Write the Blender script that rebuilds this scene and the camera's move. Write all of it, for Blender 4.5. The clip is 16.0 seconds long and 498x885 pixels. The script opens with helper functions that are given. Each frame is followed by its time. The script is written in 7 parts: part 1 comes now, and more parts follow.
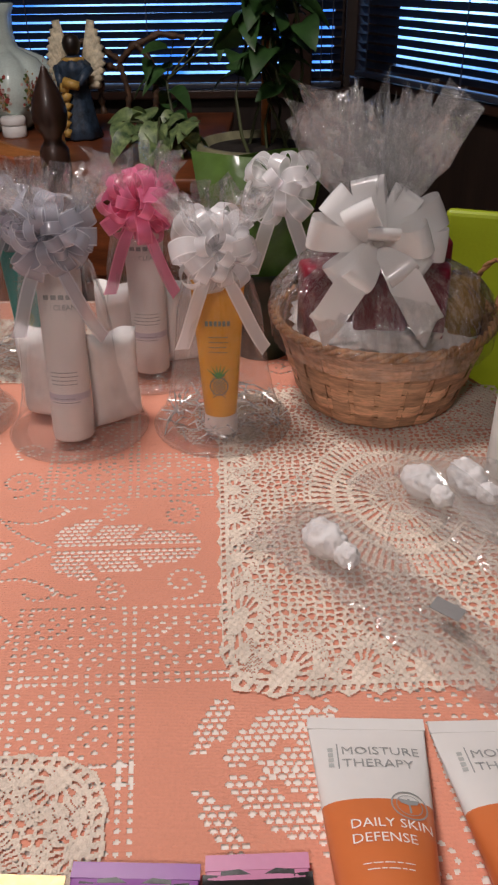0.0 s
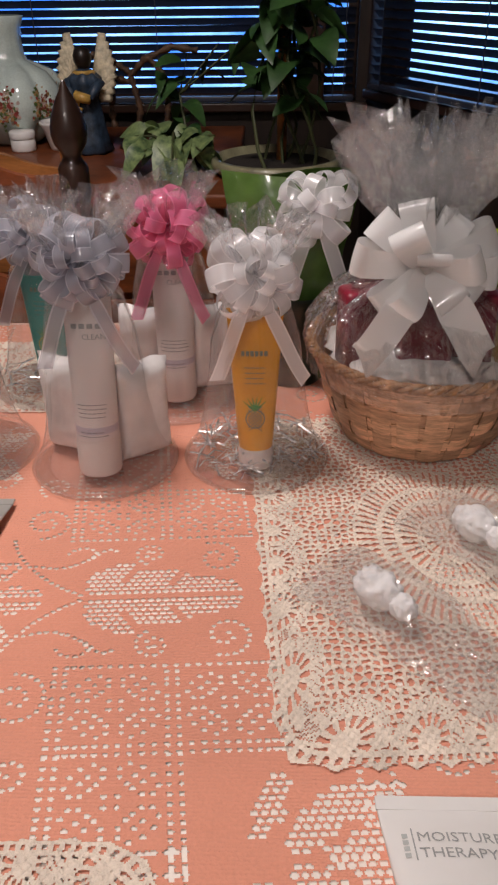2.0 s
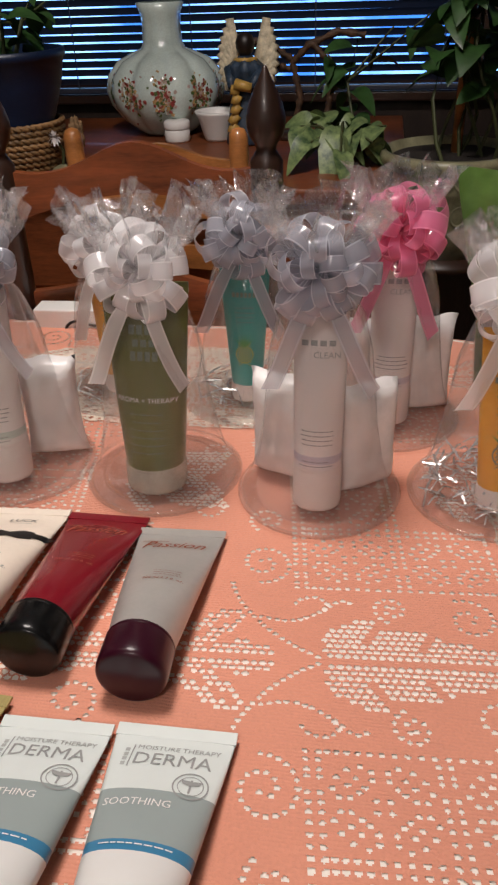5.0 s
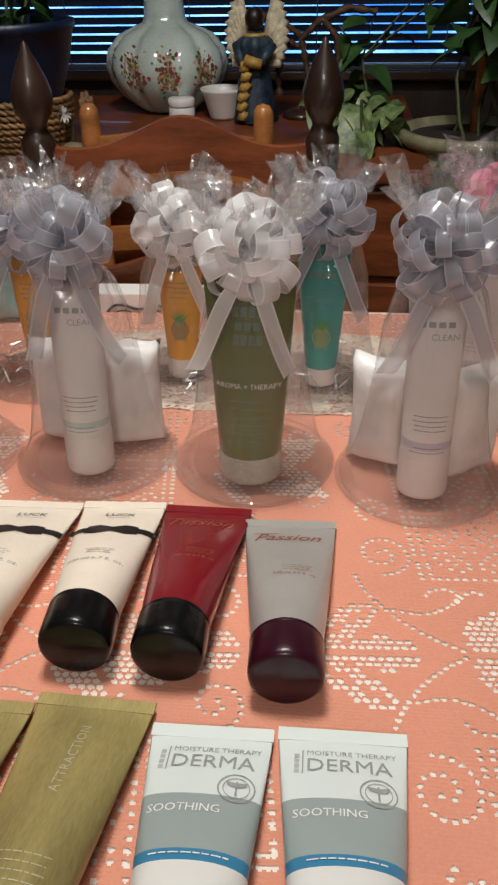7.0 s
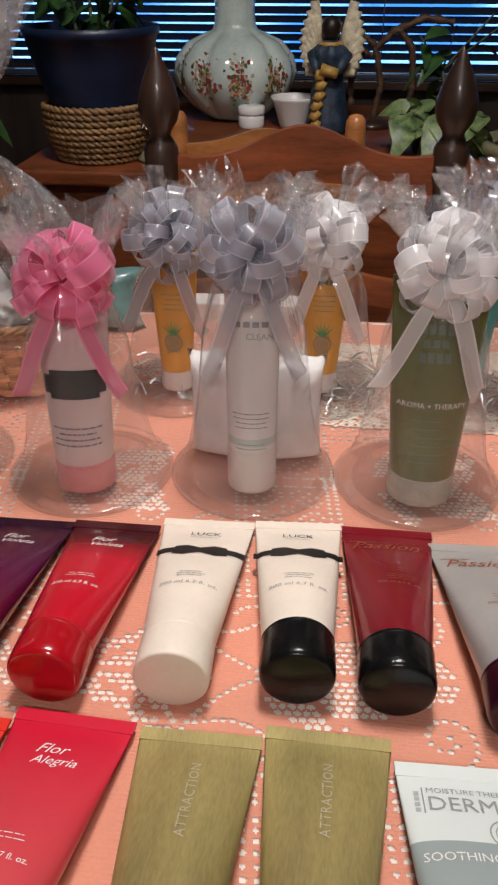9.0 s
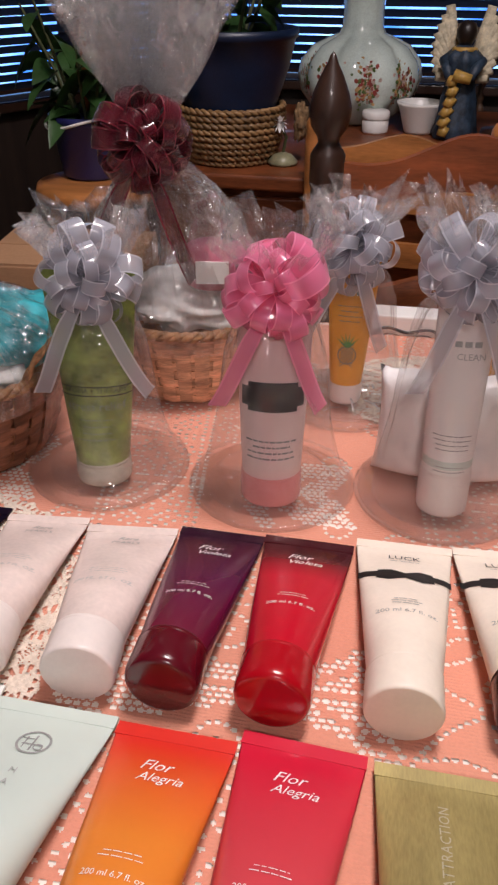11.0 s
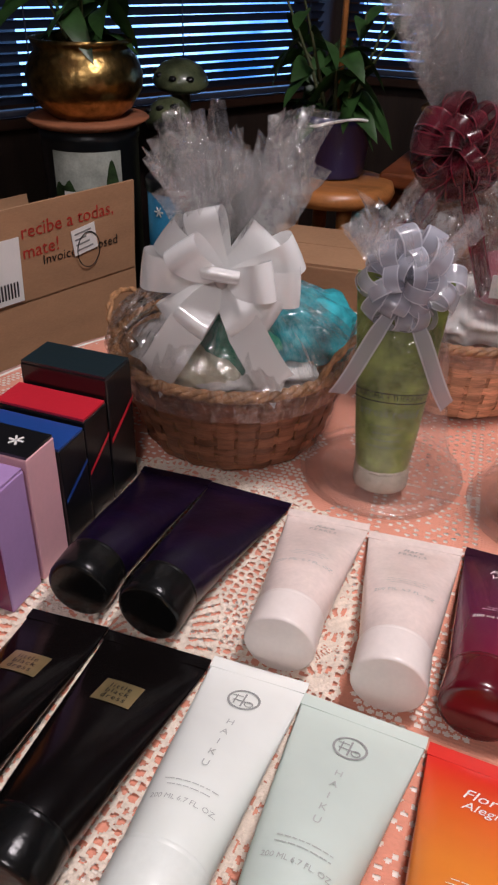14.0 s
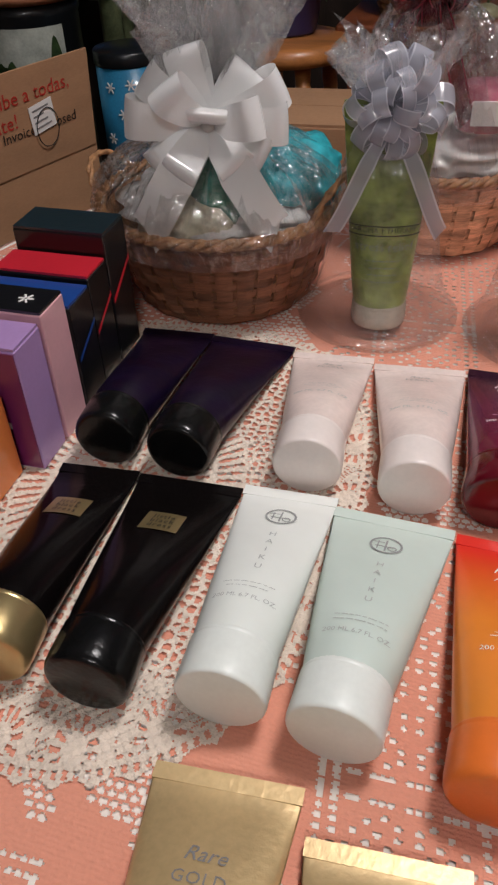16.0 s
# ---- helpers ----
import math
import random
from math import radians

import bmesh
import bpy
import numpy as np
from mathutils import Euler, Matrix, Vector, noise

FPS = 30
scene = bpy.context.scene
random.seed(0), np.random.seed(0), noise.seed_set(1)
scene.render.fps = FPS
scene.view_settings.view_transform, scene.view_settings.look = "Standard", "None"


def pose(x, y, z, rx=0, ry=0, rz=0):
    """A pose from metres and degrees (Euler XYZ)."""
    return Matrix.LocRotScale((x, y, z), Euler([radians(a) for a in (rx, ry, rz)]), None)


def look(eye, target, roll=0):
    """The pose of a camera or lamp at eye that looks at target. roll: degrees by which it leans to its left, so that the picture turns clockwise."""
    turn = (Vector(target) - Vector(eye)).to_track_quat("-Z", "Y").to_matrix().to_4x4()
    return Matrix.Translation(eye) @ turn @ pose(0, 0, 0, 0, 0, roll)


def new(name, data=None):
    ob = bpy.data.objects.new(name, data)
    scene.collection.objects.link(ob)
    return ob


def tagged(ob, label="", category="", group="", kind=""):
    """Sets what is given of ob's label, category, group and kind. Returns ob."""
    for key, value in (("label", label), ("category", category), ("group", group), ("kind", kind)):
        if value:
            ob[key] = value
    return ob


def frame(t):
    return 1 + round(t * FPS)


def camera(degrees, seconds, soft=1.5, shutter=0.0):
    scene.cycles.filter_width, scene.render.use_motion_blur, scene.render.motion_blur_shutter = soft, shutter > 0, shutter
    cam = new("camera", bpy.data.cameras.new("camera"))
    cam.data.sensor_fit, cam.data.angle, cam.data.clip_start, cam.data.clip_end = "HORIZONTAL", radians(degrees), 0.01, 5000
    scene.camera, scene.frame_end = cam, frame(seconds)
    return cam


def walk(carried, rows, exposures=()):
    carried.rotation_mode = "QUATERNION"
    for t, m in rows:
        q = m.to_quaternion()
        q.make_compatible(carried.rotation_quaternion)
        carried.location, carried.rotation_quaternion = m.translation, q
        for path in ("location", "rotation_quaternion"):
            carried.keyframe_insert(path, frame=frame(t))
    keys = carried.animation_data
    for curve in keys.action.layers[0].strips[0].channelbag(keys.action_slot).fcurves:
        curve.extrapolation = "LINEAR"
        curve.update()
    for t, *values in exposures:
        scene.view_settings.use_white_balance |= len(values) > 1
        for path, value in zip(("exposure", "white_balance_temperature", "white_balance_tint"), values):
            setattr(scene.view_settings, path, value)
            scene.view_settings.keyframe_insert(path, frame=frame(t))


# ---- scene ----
cam = camera(35.7, 16.0, soft=2.3)
PATH = [
    (0, (0.044, 0.038, 1.179), (-0.021, 1.734, 0.122), -0.9),
    (0.5, (0.027, 0.057, 1.178), (-0.041, 1.761, 0.134), -0.1),
    (1, (0.012, 0.075, 1.179), (-0.071, 1.784, 0.145), -0.8),
    (1.5, (0.014, 0.082, 1.178), (-0.043, 1.79, 0.139), -1.3),
    (2, (0.004, 0.086, 1.179), (-0.055, 1.795, 0.142), -0.8),
    (2.5, (-0.019, 0.086, 1.182), (-0.127, 1.802, 0.162), -1.6),
    (3, (-0.043, 0.091, 1.184), (-0.12, 1.822, 0.186), -2.0),
    (3.5, (-0.063, 0.108, 1.176), (-0.111, 1.859, 0.212), -2.4),
    (4, (-0.075, 0.141, 1.173), (-0.24, 1.866, 0.174), -2.8),
    (4.5, (-0.092, 0.161, 1.166), (-0.353, 1.851, 0.129), -2.4),
    (4.7, (-0.104, 0.166, 1.166), (-0.409, 1.845, 0.123), -2.3),
    (6.8, (-0.246, 0.174, 1.159), (-0.417, 1.846, 0.075), -0.2),
    (7, (-0.252, 0.177, 1.156), (-0.441, 1.846, 0.07), -1.0),
    (7.5, (-0.285, 0.178, 1.154), (-0.482, 1.85, 0.075), -0.9),
    (8, (-0.325, 0.179, 1.158), (-0.504, 1.857, 0.084), -0.6),
    (8.5, (-0.359, 0.18, 1.156), (-0.542, 1.857, 0.083), -0.1),
    (9, (-0.398, 0.184, 1.155), (-0.593, 1.862, 0.083), -0.1),
    (9.2, (-0.416, 0.186, 1.155), (-0.642, 1.861, 0.086), -0.1),
    (11.3, (-0.533, 0.187, 1.158), (-0.914, 1.832, 0.087), 0.9),
    (11.4, (-0.539, 0.187, 1.158), (-0.939, 1.828, 0.086), 1.1),
    (11.5, (-0.541, 0.188, 1.16), (-0.954, 1.82, 0.081), 0.9),
    (12, (-0.57, 0.184, 1.154), (-1.048, 1.788, 0.06), 1.5),
    (12.5, (-0.593, 0.178, 1.157), (-1.132, 1.761, 0.06), 1.7),
    (13, (-0.611, 0.169, 1.16), (-1.2, 1.738, 0.068), 1.6),
    (13.5, (-0.623, 0.163, 1.161), (-1.253, 1.724, 0.08), 1.5),
    (14, (-0.64, 0.158, 1.158), (-1.308, 1.705, 0.082), 1.3),
    (14.5, (-0.655, 0.147, 1.151), (-1.253, 1.702, 0.044), 1.4),
    (15, (-0.656, 0.137, 1.143), (-1.257, 1.641, -0.03), -0.2),
    (15.5, (-0.654, 0.119, 1.135), (-1.187, 1.593, -0.106), -1.7),
    (16, (-0.658, 0.107, 1.129), (-1.194, 1.548, -0.15), -2.7),
]
walk(cam, [(t, look(eye, target, roll)) for t, eye, target, roll in PATH], [(0, -0.14, 6600, 16), (4, -0.08, 6800, 16), (7, -0.02, 6500, 5), (9.2, 0.05, 6450, 12), (11.5, 0.12, 6550, 20), (13.5, 0.05, 6350, 19), (15, 0.0, 6300, 17), (16, -0.13, 6300, 12)])

# ---- things below ----

# ---- world and light ----
T = 0.75                      # height of the table
world = bpy.data.worlds.new("dusk")
scene.world = world
world.use_nodes = True
wn = world.node_tree.nodes
sky = wn.new("ShaderNodeTexSky")
sky.sky_type, sky.sun_disc, sky.sun_elevation, sky.sun_rotation = "NISHITA", False, radians(3), radians(150)
wn["Background"].inputs["Strength"].default_value = 0.05
world.node_tree.links.new(sky.outputs[0], wn["Background"].inputs["Color"])
scene.cycles.transparent_max_bounces = 32


def ceiling_or_fill_lamp(x, y, z, size, watts, color):
    d = bpy.data.lights.new("ceiling_or_fill_light", "AREA")
    d.shape, d.size, d.energy, d.color = "DISK", size, watts, color
    new("ceiling_or_fill_light", d).matrix_basis = pose(x, y, z)


ceiling_or_fill_lamp(-0.40, 0.80, 2.3, 0.36, 21, (1.0, 0.94, 0.90))
# second one: unseen fill behind the camera, added to brighten front-facing sides
ceiling_or_fill_lamp(-0.30, -0.95, 2.3, 0.36, 17, (1.0, 0.94, 0.90))


# ---- materials ----
def shader(name):
    m = bpy.data.materials.new(name)
    m.use_nodes = True
    nt = m.node_tree
    return m, nt, nt.nodes["Principled BSDF"], nt.links


def surface(name, col, rough=0.5, metal=0.0, var=0.18, scale=12, bump=0.15, fine=260, coat=0.0, stretch=(1, 1, 1), dark=None, sheen=0.0, spec=0.5):
    """Colour with variation at a coarse and a fine scale, and a fine relief."""
    m, nt, bsdf, link = shader(name)
    co = nt.nodes.new("ShaderNodeTexCoord")
    mp = nt.nodes.new("ShaderNodeMapping")
    mp.inputs["Scale"].default_value = stretch
    link.new(co.outputs["Object"], mp.inputs[0])
    n1 = nt.nodes.new("ShaderNodeTexNoise")
    n1.inputs["Scale"].default_value, n1.inputs["Detail"].default_value = scale, 6
    n2 = nt.nodes.new("ShaderNodeTexNoise")
    n2.inputs["Scale"].default_value, n2.inputs["Detail"].default_value = fine, 3
    link.new(mp.outputs[0], n1.inputs["Vector"])
    link.new(mp.outputs[0], n2.inputs["Vector"])
    add = nt.nodes.new("ShaderNodeMath")
    add.operation = "MULTIPLY_ADD"
    add.inputs[1].default_value = 0.35
    link.new(n2.outputs["Fac"], add.inputs[0])
    link.new(n1.outputs["Fac"], add.inputs[2])
    ramp = nt.nodes.new("ShaderNodeValToRGB")
    lo = dark or tuple(c * (1 - 1.6 * var) for c in col)
    hi = tuple(min(1, c * (1 + 0.8 * var)) for c in col)
    ramp.color_ramp.elements[0].position, ramp.color_ramp.elements[0].color = 0.42, (*lo, 1)
    ramp.color_ramp.elements[1].position, ramp.color_ramp.elements[1].color = 0.9, (*hi, 1)
    link.new(add.outputs[0], ramp.inputs[0])
    link.new(ramp.outputs[0], bsdf.inputs["Base Color"])
    bp = nt.nodes.new("ShaderNodeBump")
    bp.inputs["Strength"].default_value, bp.inputs["Distance"].default_value = bump, 0.002
    link.new(n2.outputs["Fac"], bp.inputs["Height"])
    link.new(bp.outputs[0], bsdf.inputs["Normal"])
    bsdf.inputs["Roughness"].default_value, bsdf.inputs["Metallic"].default_value = rough, metal
    bsdf.inputs["Coat Weight"].default_value, bsdf.inputs["Sheen Weight"].default_value = coat, sheen
    bsdf.inputs["Specular IOR Level"].default_value = spec
    return m


def printed(name, stops, rough=0.3, soft=False, axis="Y", coat=0.0, metal=0.0):
    """A printed tube: colours that change along its length (object y, metres)."""
    m, nt, bsdf, link = shader(name)
    co = nt.nodes.new("ShaderNodeTexCoord")
    sep = nt.nodes.new("ShaderNodeSeparateXYZ")
    link.new(co.outputs["Object"], sep.inputs[0])
    mul = nt.nodes.new("ShaderNodeMath")
    mul.operation = "MULTIPLY"
    mul.inputs[1].default_value = 5.0
    # a printed edge bows with the round of the tube
    link.new(sep.outputs[axis], mul.inputs[0])
    ramp = nt.nodes.new("ShaderNodeValToRGB")
    ramp.color_ramp.interpolation = "LINEAR" if soft else "CONSTANT"
    e = ramp.color_ramp.elements
    e[0].position, e[0].color = stops[0][0] * 5, (*stops[0][1], 1)
    e[1].position, e[1].color = stops[1][0] * 5, (*stops[1][1], 1)
    for p, c in stops[2:]:
        k = e.new(p * 5)
        k.color = (*c, 1)
    link.new(mul.outputs[0], ramp.inputs[0])
    n = nt.nodes.new("ShaderNodeTexNoise")
    n.inputs["Scale"].default_value, n.inputs["Detail"].default_value = 24, 5
    link.new(co.outputs["Object"], n.inputs["Vector"])
    mix = nt.nodes.new("ShaderNodeMix")
    mix.data_type, mix.blend_type = "RGBA", "MULTIPLY"
    mix.inputs["Factor"].default_value = 0.16
    link.new(ramp.outputs[0], mix.inputs[6])
    link.new(n.outputs["Fac"], mix.inputs[7])
    link.new(mix.outputs[2], bsdf.inputs["Base Color"])
    bp = nt.nodes.new("ShaderNodeBump")
    bp.inputs["Strength"].default_value, bp.inputs["Distance"].default_value = 0.25, 0.002
    link.new(n.outputs["Fac"], bp.inputs["Height"])
    link.new(bp.outputs[0], bsdf.inputs["Normal"])
    bsdf.inputs["Roughness"].default_value, bsdf.inputs["Coat Weight"].default_value = rough, coat
    bsdf.inputs["Metallic"].default_value = metal
    return m


def film_material(name, tint=(1, 1, 1), haze=0.05, gloss=0.10, rough=0.12, crinkle=0.6, scale=60, rim=0.18, crease=0.0, stretch=(1, 1, 1)):
    """Clear wrapping film: see-through, with gloss and a little haze."""
    m = bpy.data.materials.new(name)
    m.use_nodes = True
    nt = m.node_tree
    nt.nodes.remove(nt.nodes["Principled BSDF"])
    out = nt.nodes["Material Output"]
    L = nt.links
    co = nt.nodes.new("ShaderNodeTexCoord")
    no = nt.nodes.new("ShaderNodeTexNoise")
    no.inputs["Scale"].default_value, no.inputs["Detail"].default_value = scale, 4
    L.new(co.outputs["Object"], no.inputs["Vector"])
    bp = nt.nodes.new("ShaderNodeBump")
    bp.inputs["Strength"].default_value, bp.inputs["Distance"].default_value = crinkle, 0.01
    L.new(no.outputs["Fac"], bp.inputs["Height"])
    if crease:
        mp = nt.nodes.new("ShaderNodeMapping")
        mp.inputs["Scale"].default_value = stretch
        wob = nt.nodes.new("ShaderNodeMixRGB")
        wob.inputs[0].default_value = 0.03
        vo = nt.nodes.new("ShaderNodeTexVoronoi")
        vo.inputs["Scale"].default_value = crease
        L.new(co.outputs["Object"], mp.inputs[0])
        L.new(mp.outputs[0], wob.inputs[1])
        L.new(no.outputs["Color"], wob.inputs[2])
        L.new(wob.outputs[0], vo.inputs["Vector"])
        add = nt.nodes.new("ShaderNodeMath")
        add.operation = "MULTIPLY_ADD"
        add.inputs[1].default_value = 0.5
        L.new(no.outputs["Fac"], add.inputs[0])
        L.new(vo.outputs["Distance"], add.inputs[2])
        L.new(add.outputs[0], bp.inputs["Height"])
    tr = nt.nodes.new("ShaderNodeBsdfTransparent")
    tr.inputs[0].default_value = (*tint, 1)
    gl = nt.nodes.new("ShaderNodeBsdfGlossy")
    gl.inputs["Roughness"].default_value = rough
    df = nt.nodes.new("ShaderNodeBsdfDiffuse")
    df.inputs[0].default_value = (0.85, 0.85, 0.85, 1)
    L.new(bp.outputs[0], gl.inputs["Normal"])
    fr = nt.nodes.new("ShaderNodeLayerWeight")
    fr.inputs["Blend"].default_value = 0.25
    L.new(bp.outputs[0], fr.inputs["Normal"])
    ma = nt.nodes.new("ShaderNodeMath")
    ma.operation = "MULTIPLY_ADD"
    ma.inputs[1].default_value, ma.inputs[2].default_value = rim, gloss
    L.new(fr.outputs["Fresnel"], ma.inputs[0])
    m1, m2 = nt.nodes.new("ShaderNodeMixShader"), nt.nodes.new("ShaderNodeMixShader")
    m1.inputs[0].default_value = haze
    tl = nt.nodes.new("ShaderNodeBsdfTranslucent")
    tl.inputs[0].default_value = (0.9, 0.9, 0.9, 1)
    half = nt.nodes.new("ShaderNodeMixShader")
    half.inputs[0].default_value = 0.6
    L.new(df.outputs[0], half.inputs[1])
    L.new(tl.outputs[0], half.inputs[2])
    L.new(tr.outputs[0], m1.inputs[1])
    L.new(half.outputs[0], m1.inputs[2])
    L.new(ma.outputs[0], m2.inputs[0])
    L.new(m1.outputs[0], m2.inputs[1])
    L.new(gl.outputs[0], m2.inputs[2])
    L.new(m2.outputs[0], out.inputs[0])
    return m


def ribbon_material(name, col, rough=0.3, see=0.0, through_light=0.3):
    """Satin or sheer ribbon: glossy face, light passing through the weave."""
    m, nt, bsdf, link = shader(name)
    out = nt.nodes["Material Output"]
    bsdf.inputs["Base Color"].default_value = (*col, 1)
    bsdf.inputs["Roughness"].default_value = rough
    bsdf.inputs["Sheen Weight"].default_value = 0.3
    bsdf.inputs["Specular IOR Level"].default_value = 0.9
    bsdf.inputs["Coat Weight"].default_value = 0.5
    bsdf.inputs["Coat Roughness"].default_value = 0.12
    co = nt.nodes.new("ShaderNodeTexCoord")
    w = nt.nodes.new("ShaderNodeTexNoise")
    w.inputs["Scale"].default_value, w.inputs["Detail"].default_value = 90, 3
    link.new(co.outputs["Object"], w.inputs["Vector"])
    bp = nt.nodes.new("ShaderNodeBump")
    bp.inputs["Strength"].default_value, bp.inputs["Distance"].default_value = 0.15, 0.002
    link.new(w.outputs["Fac"], bp.inputs["Height"])
    link.new(bp.outputs[0], bsdf.inputs["Normal"])
    tl = nt.nodes.new("ShaderNodeBsdfTranslucent")
    tl.inputs[0].default_value = (*col, 1)
    tp = nt.nodes.new("ShaderNodeBsdfTransparent")
    m1, m2 = nt.nodes.new("ShaderNodeMixShader"), nt.nodes.new("ShaderNodeMixShader")
    m1.inputs[0].default_value, m2.inputs[0].default_value = through_light, see
    link.new(bsdf.outputs[0], m1.inputs[1])
    link.new(tl.outputs[0], m1.inputs[2])
    link.new(m1.outputs[0], m2.inputs[1])
    link.new(tp.outputs[0], m2.inputs[2])
    link.new(m2.outputs[0], out.inputs[0])
    return m


def glow(name, col, power, scale=3):
    m = bpy.data.materials.new(name)
    m.use_nodes = True
    nt = m.node_tree
    nt.nodes.remove(nt.nodes["Principled BSDF"])
    e = nt.nodes.new("ShaderNodeEmission")
    co = nt.nodes.new("ShaderNodeTexCoord")
    n = nt.nodes.new("ShaderNodeTexNoise")
    n.inputs["Scale"].default_value, n.inputs["Detail"].default_value = scale, 5
    nt.links.new(co.outputs["Object"], n.inputs["Vector"])
    r = nt.nodes.new("ShaderNodeValToRGB")
    r.color_ramp.elements[0].position, r.color_ramp.elements[0].color = 0.38, (col[0] * 0.08, col[1] * 0.2, col[2] * 0.45, 1)
    r.color_ramp.elements[1].position, r.color_ramp.elements[1].color = 0.62, (*col, 1)
    nt.links.new(n.outputs["Fac"], r.inputs[0])
    nt.links.new(r.outputs[0], e.inputs[0])
    e.inputs[1].default_value = power
    nt.links.new(e.outputs[0], nt.nodes["Material Output"].inputs[0])
    return m


SALMON = surface("salmon_crochet", (0.75, 0.31, 0.205), 0.85, var=0.10, scale=5, bump=0.5, fine=420, sheen=0.2)
nt = SALMON.node_tree
rib = nt.nodes.new("ShaderNodeTexWave")
rib.bands_direction, rib.inputs["Scale"].default_value, rib.inputs["Distortion"].default_value = "Y", 120, 1.5
rib.inputs["Detail"].default_value = 2
ribmap = nt.nodes.new("ShaderNodeTexCoord")
nt.links.new(ribmap.outputs["Object"], rib.inputs["Vector"])
ribbump = nt.nodes.new("ShaderNodeBump")
ribbump.inputs["Strength"].default_value, ribbump.inputs["Distance"].default_value = 0.35, 0.0006
nt.links.new(rib.outputs["Fac"], ribbump.inputs["Height"])
nt.links.new(ribbump.outputs[0], nt.nodes["Bump"].inputs["Normal"])
LINER = surface("white_liner", (0.88, 0.82, 0.74), 0.9, var=0.06, fine=500)
IVORY = surface("ivory_crochet", (0.82, 0.70, 0.58), 0.9, var=0.14, scale=30, bump=0.7, fine=700)
WOOD = surface("cherry_wood", (0.20, 0.055, 0.018), 0.42, var=0.4, scale=7, bump=0.08, fine=60, stretch=(1, 1, 6), coat=0.08, spec=0.35)
HONEY = surface("honey_wood", (0.44, 0.17, 0.05), 0.35, var=0.3, scale=6, bump=0.08, fine=50, stretch=(1, 6, 6), coat=0.3)
DARKWOOD = surface("dark_walnut", (0.035, 0.016, 0.010), 0.35, var=0.3, scale=9, fine=90, coat=0.2)
PANEL = surface("dark_wall_panelling", (0.030, 0.017, 0.012), 0.55, var=0.4, scale=3, stretch=(8, 8, 0.6), fine=60)
PAINT = surface("cream_wall_paint", (0.68, 0.62, 0.54), 0.8, var=0.06, scale=2, fine=180)
CEIL = surface("ceiling_paint", (0.75, 0.71, 0.64), 0.9, var=0.05)
CARPET = surface("brown_carpet", (0.13, 0.085, 0.06), 0.95, var=0.3, scale=8, bump=0.9, fine=500)
SLAT = surface("dark_slat", (0.035, 0.04, 0.06), 0.45, var=0.15, fine=80)
WHITEP = surface("white_plastic", (0.82, 0.80, 0.77), 0.32, var=0.04)
BLACKP = surface("black_plastic", (0.005, 0.005, 0.005), 0.22, var=0.1, spec=0.3)
FILM = film_material("cellophane", haze=0.05, gloss=0.20, rough=0.13, crinkle=1.0, scale=40, rim=0.25, crease=60, stretch=(1, 1, 0.45))
FILM_FAN = film_material("cellophane_tuft", haze=0.12, gloss=0.15, rough=0.16, crinkle=0.7, scale=40, rim=0.25, crease=62, stretch=(1, 1, 0.55))
FILM_BAG = film_material("clear_bag_film", haze=0.12, gloss=0.045, rough=0.10, crinkle=0.8, scale=22, rim=0.12)
FILM_SOFT = film_material("clear_wrap", haze=0.07, gloss=0.06, rough=0.12, crinkle=0.5, scale=30, rim=0.18, crease=34, stretch=(1, 1, 0.35))
CUP = film_material("clear_plastic", haze=0.035, gloss=0.045, rough=0.06, crinkle=0.08, scale=20, rim=0.28)
R_WHITE = ribbon_material("white_ribbon", (0.96, 0.95, 0.96), 0.16, 0.24, 0.40)
R_SATIN = ribbon_material("white_satin", (0.92, 0.92, 0.91), 0.17, 0.0, 0.25)
R_GREY = ribbon_material("silver_grey_ribbon", (0.54, 0.55, 0.62), 0.16, 0.36, 0.35)
R_PINK = ribbon_material("pink_ribbon", (0.94, 0.27, 0.46), 0.14, 0.24, 0.4)
R_WINE = ribbon_material("wine_ribbon", (0.15, 0.006, 0.020), 0.2, 0.30, 0.4)
INKL = surface("pale_ink", (0.46, 0.48, 0.46), 0.5, var=0.05)
INKG = surface("pale_gold_ink", (0.55, 0.50, 0.34), 0.45, var=0.05)
INK = surface("grey_ink", (0.22, 0.215, 0.21), 0.5, var=0.05)
INKM = surface("mid_grey_ink", (0.33, 0.34, 0.33), 0.5, var=0.05)
INKW = surface("white_ink", (0.85, 0.83, 0.8), 0.5, var=0.04)
INKB = surface("black_ink", (0.008, 0.008, 0.008), 0.4, var=0.05)
INKR = surface("red_ink", (0.45, 0.03, 0.02), 0.6, var=0.1)
INKO = surface("copper_ink", (0.30, 0.07, 0.03), 0.4, var=0.1)
LEAF = surface("leaf_green", (0.030, 0.080, 0.020), 0.38, var=0.35, scale=18, fine=120)
LEAF2 = surface("veined_leaf", (0.16, 0.21, 0.08), 0.42, var=0.6, scale=60, fine=160, dark=(0.015, 0.05, 0.02))
STEM = surface("plant_stem", (0.06, 0.07, 0.025), 0.6, var=0.3)
SOIL = surface("potting_soil", (0.02, 0.014, 0.01), 0.95, var=0.4, bump=1.0, fine=200)


# ---- mesh helpers ----
def mesh_ob(name, verts, faces, material, parent=None, label="", smooth=True):
    me = bpy.data.meshes.new(name)
    me.from_pydata([tuple(v) for v in verts], [], [tuple(f) for f in faces])
    me.materials.append(material)
    if smooth:
        me.shade_smooth()
    ob = new(name, me)
    if parent is not None:
        ob.parent = parent
    if label:
        tagged(ob, label)
    return ob


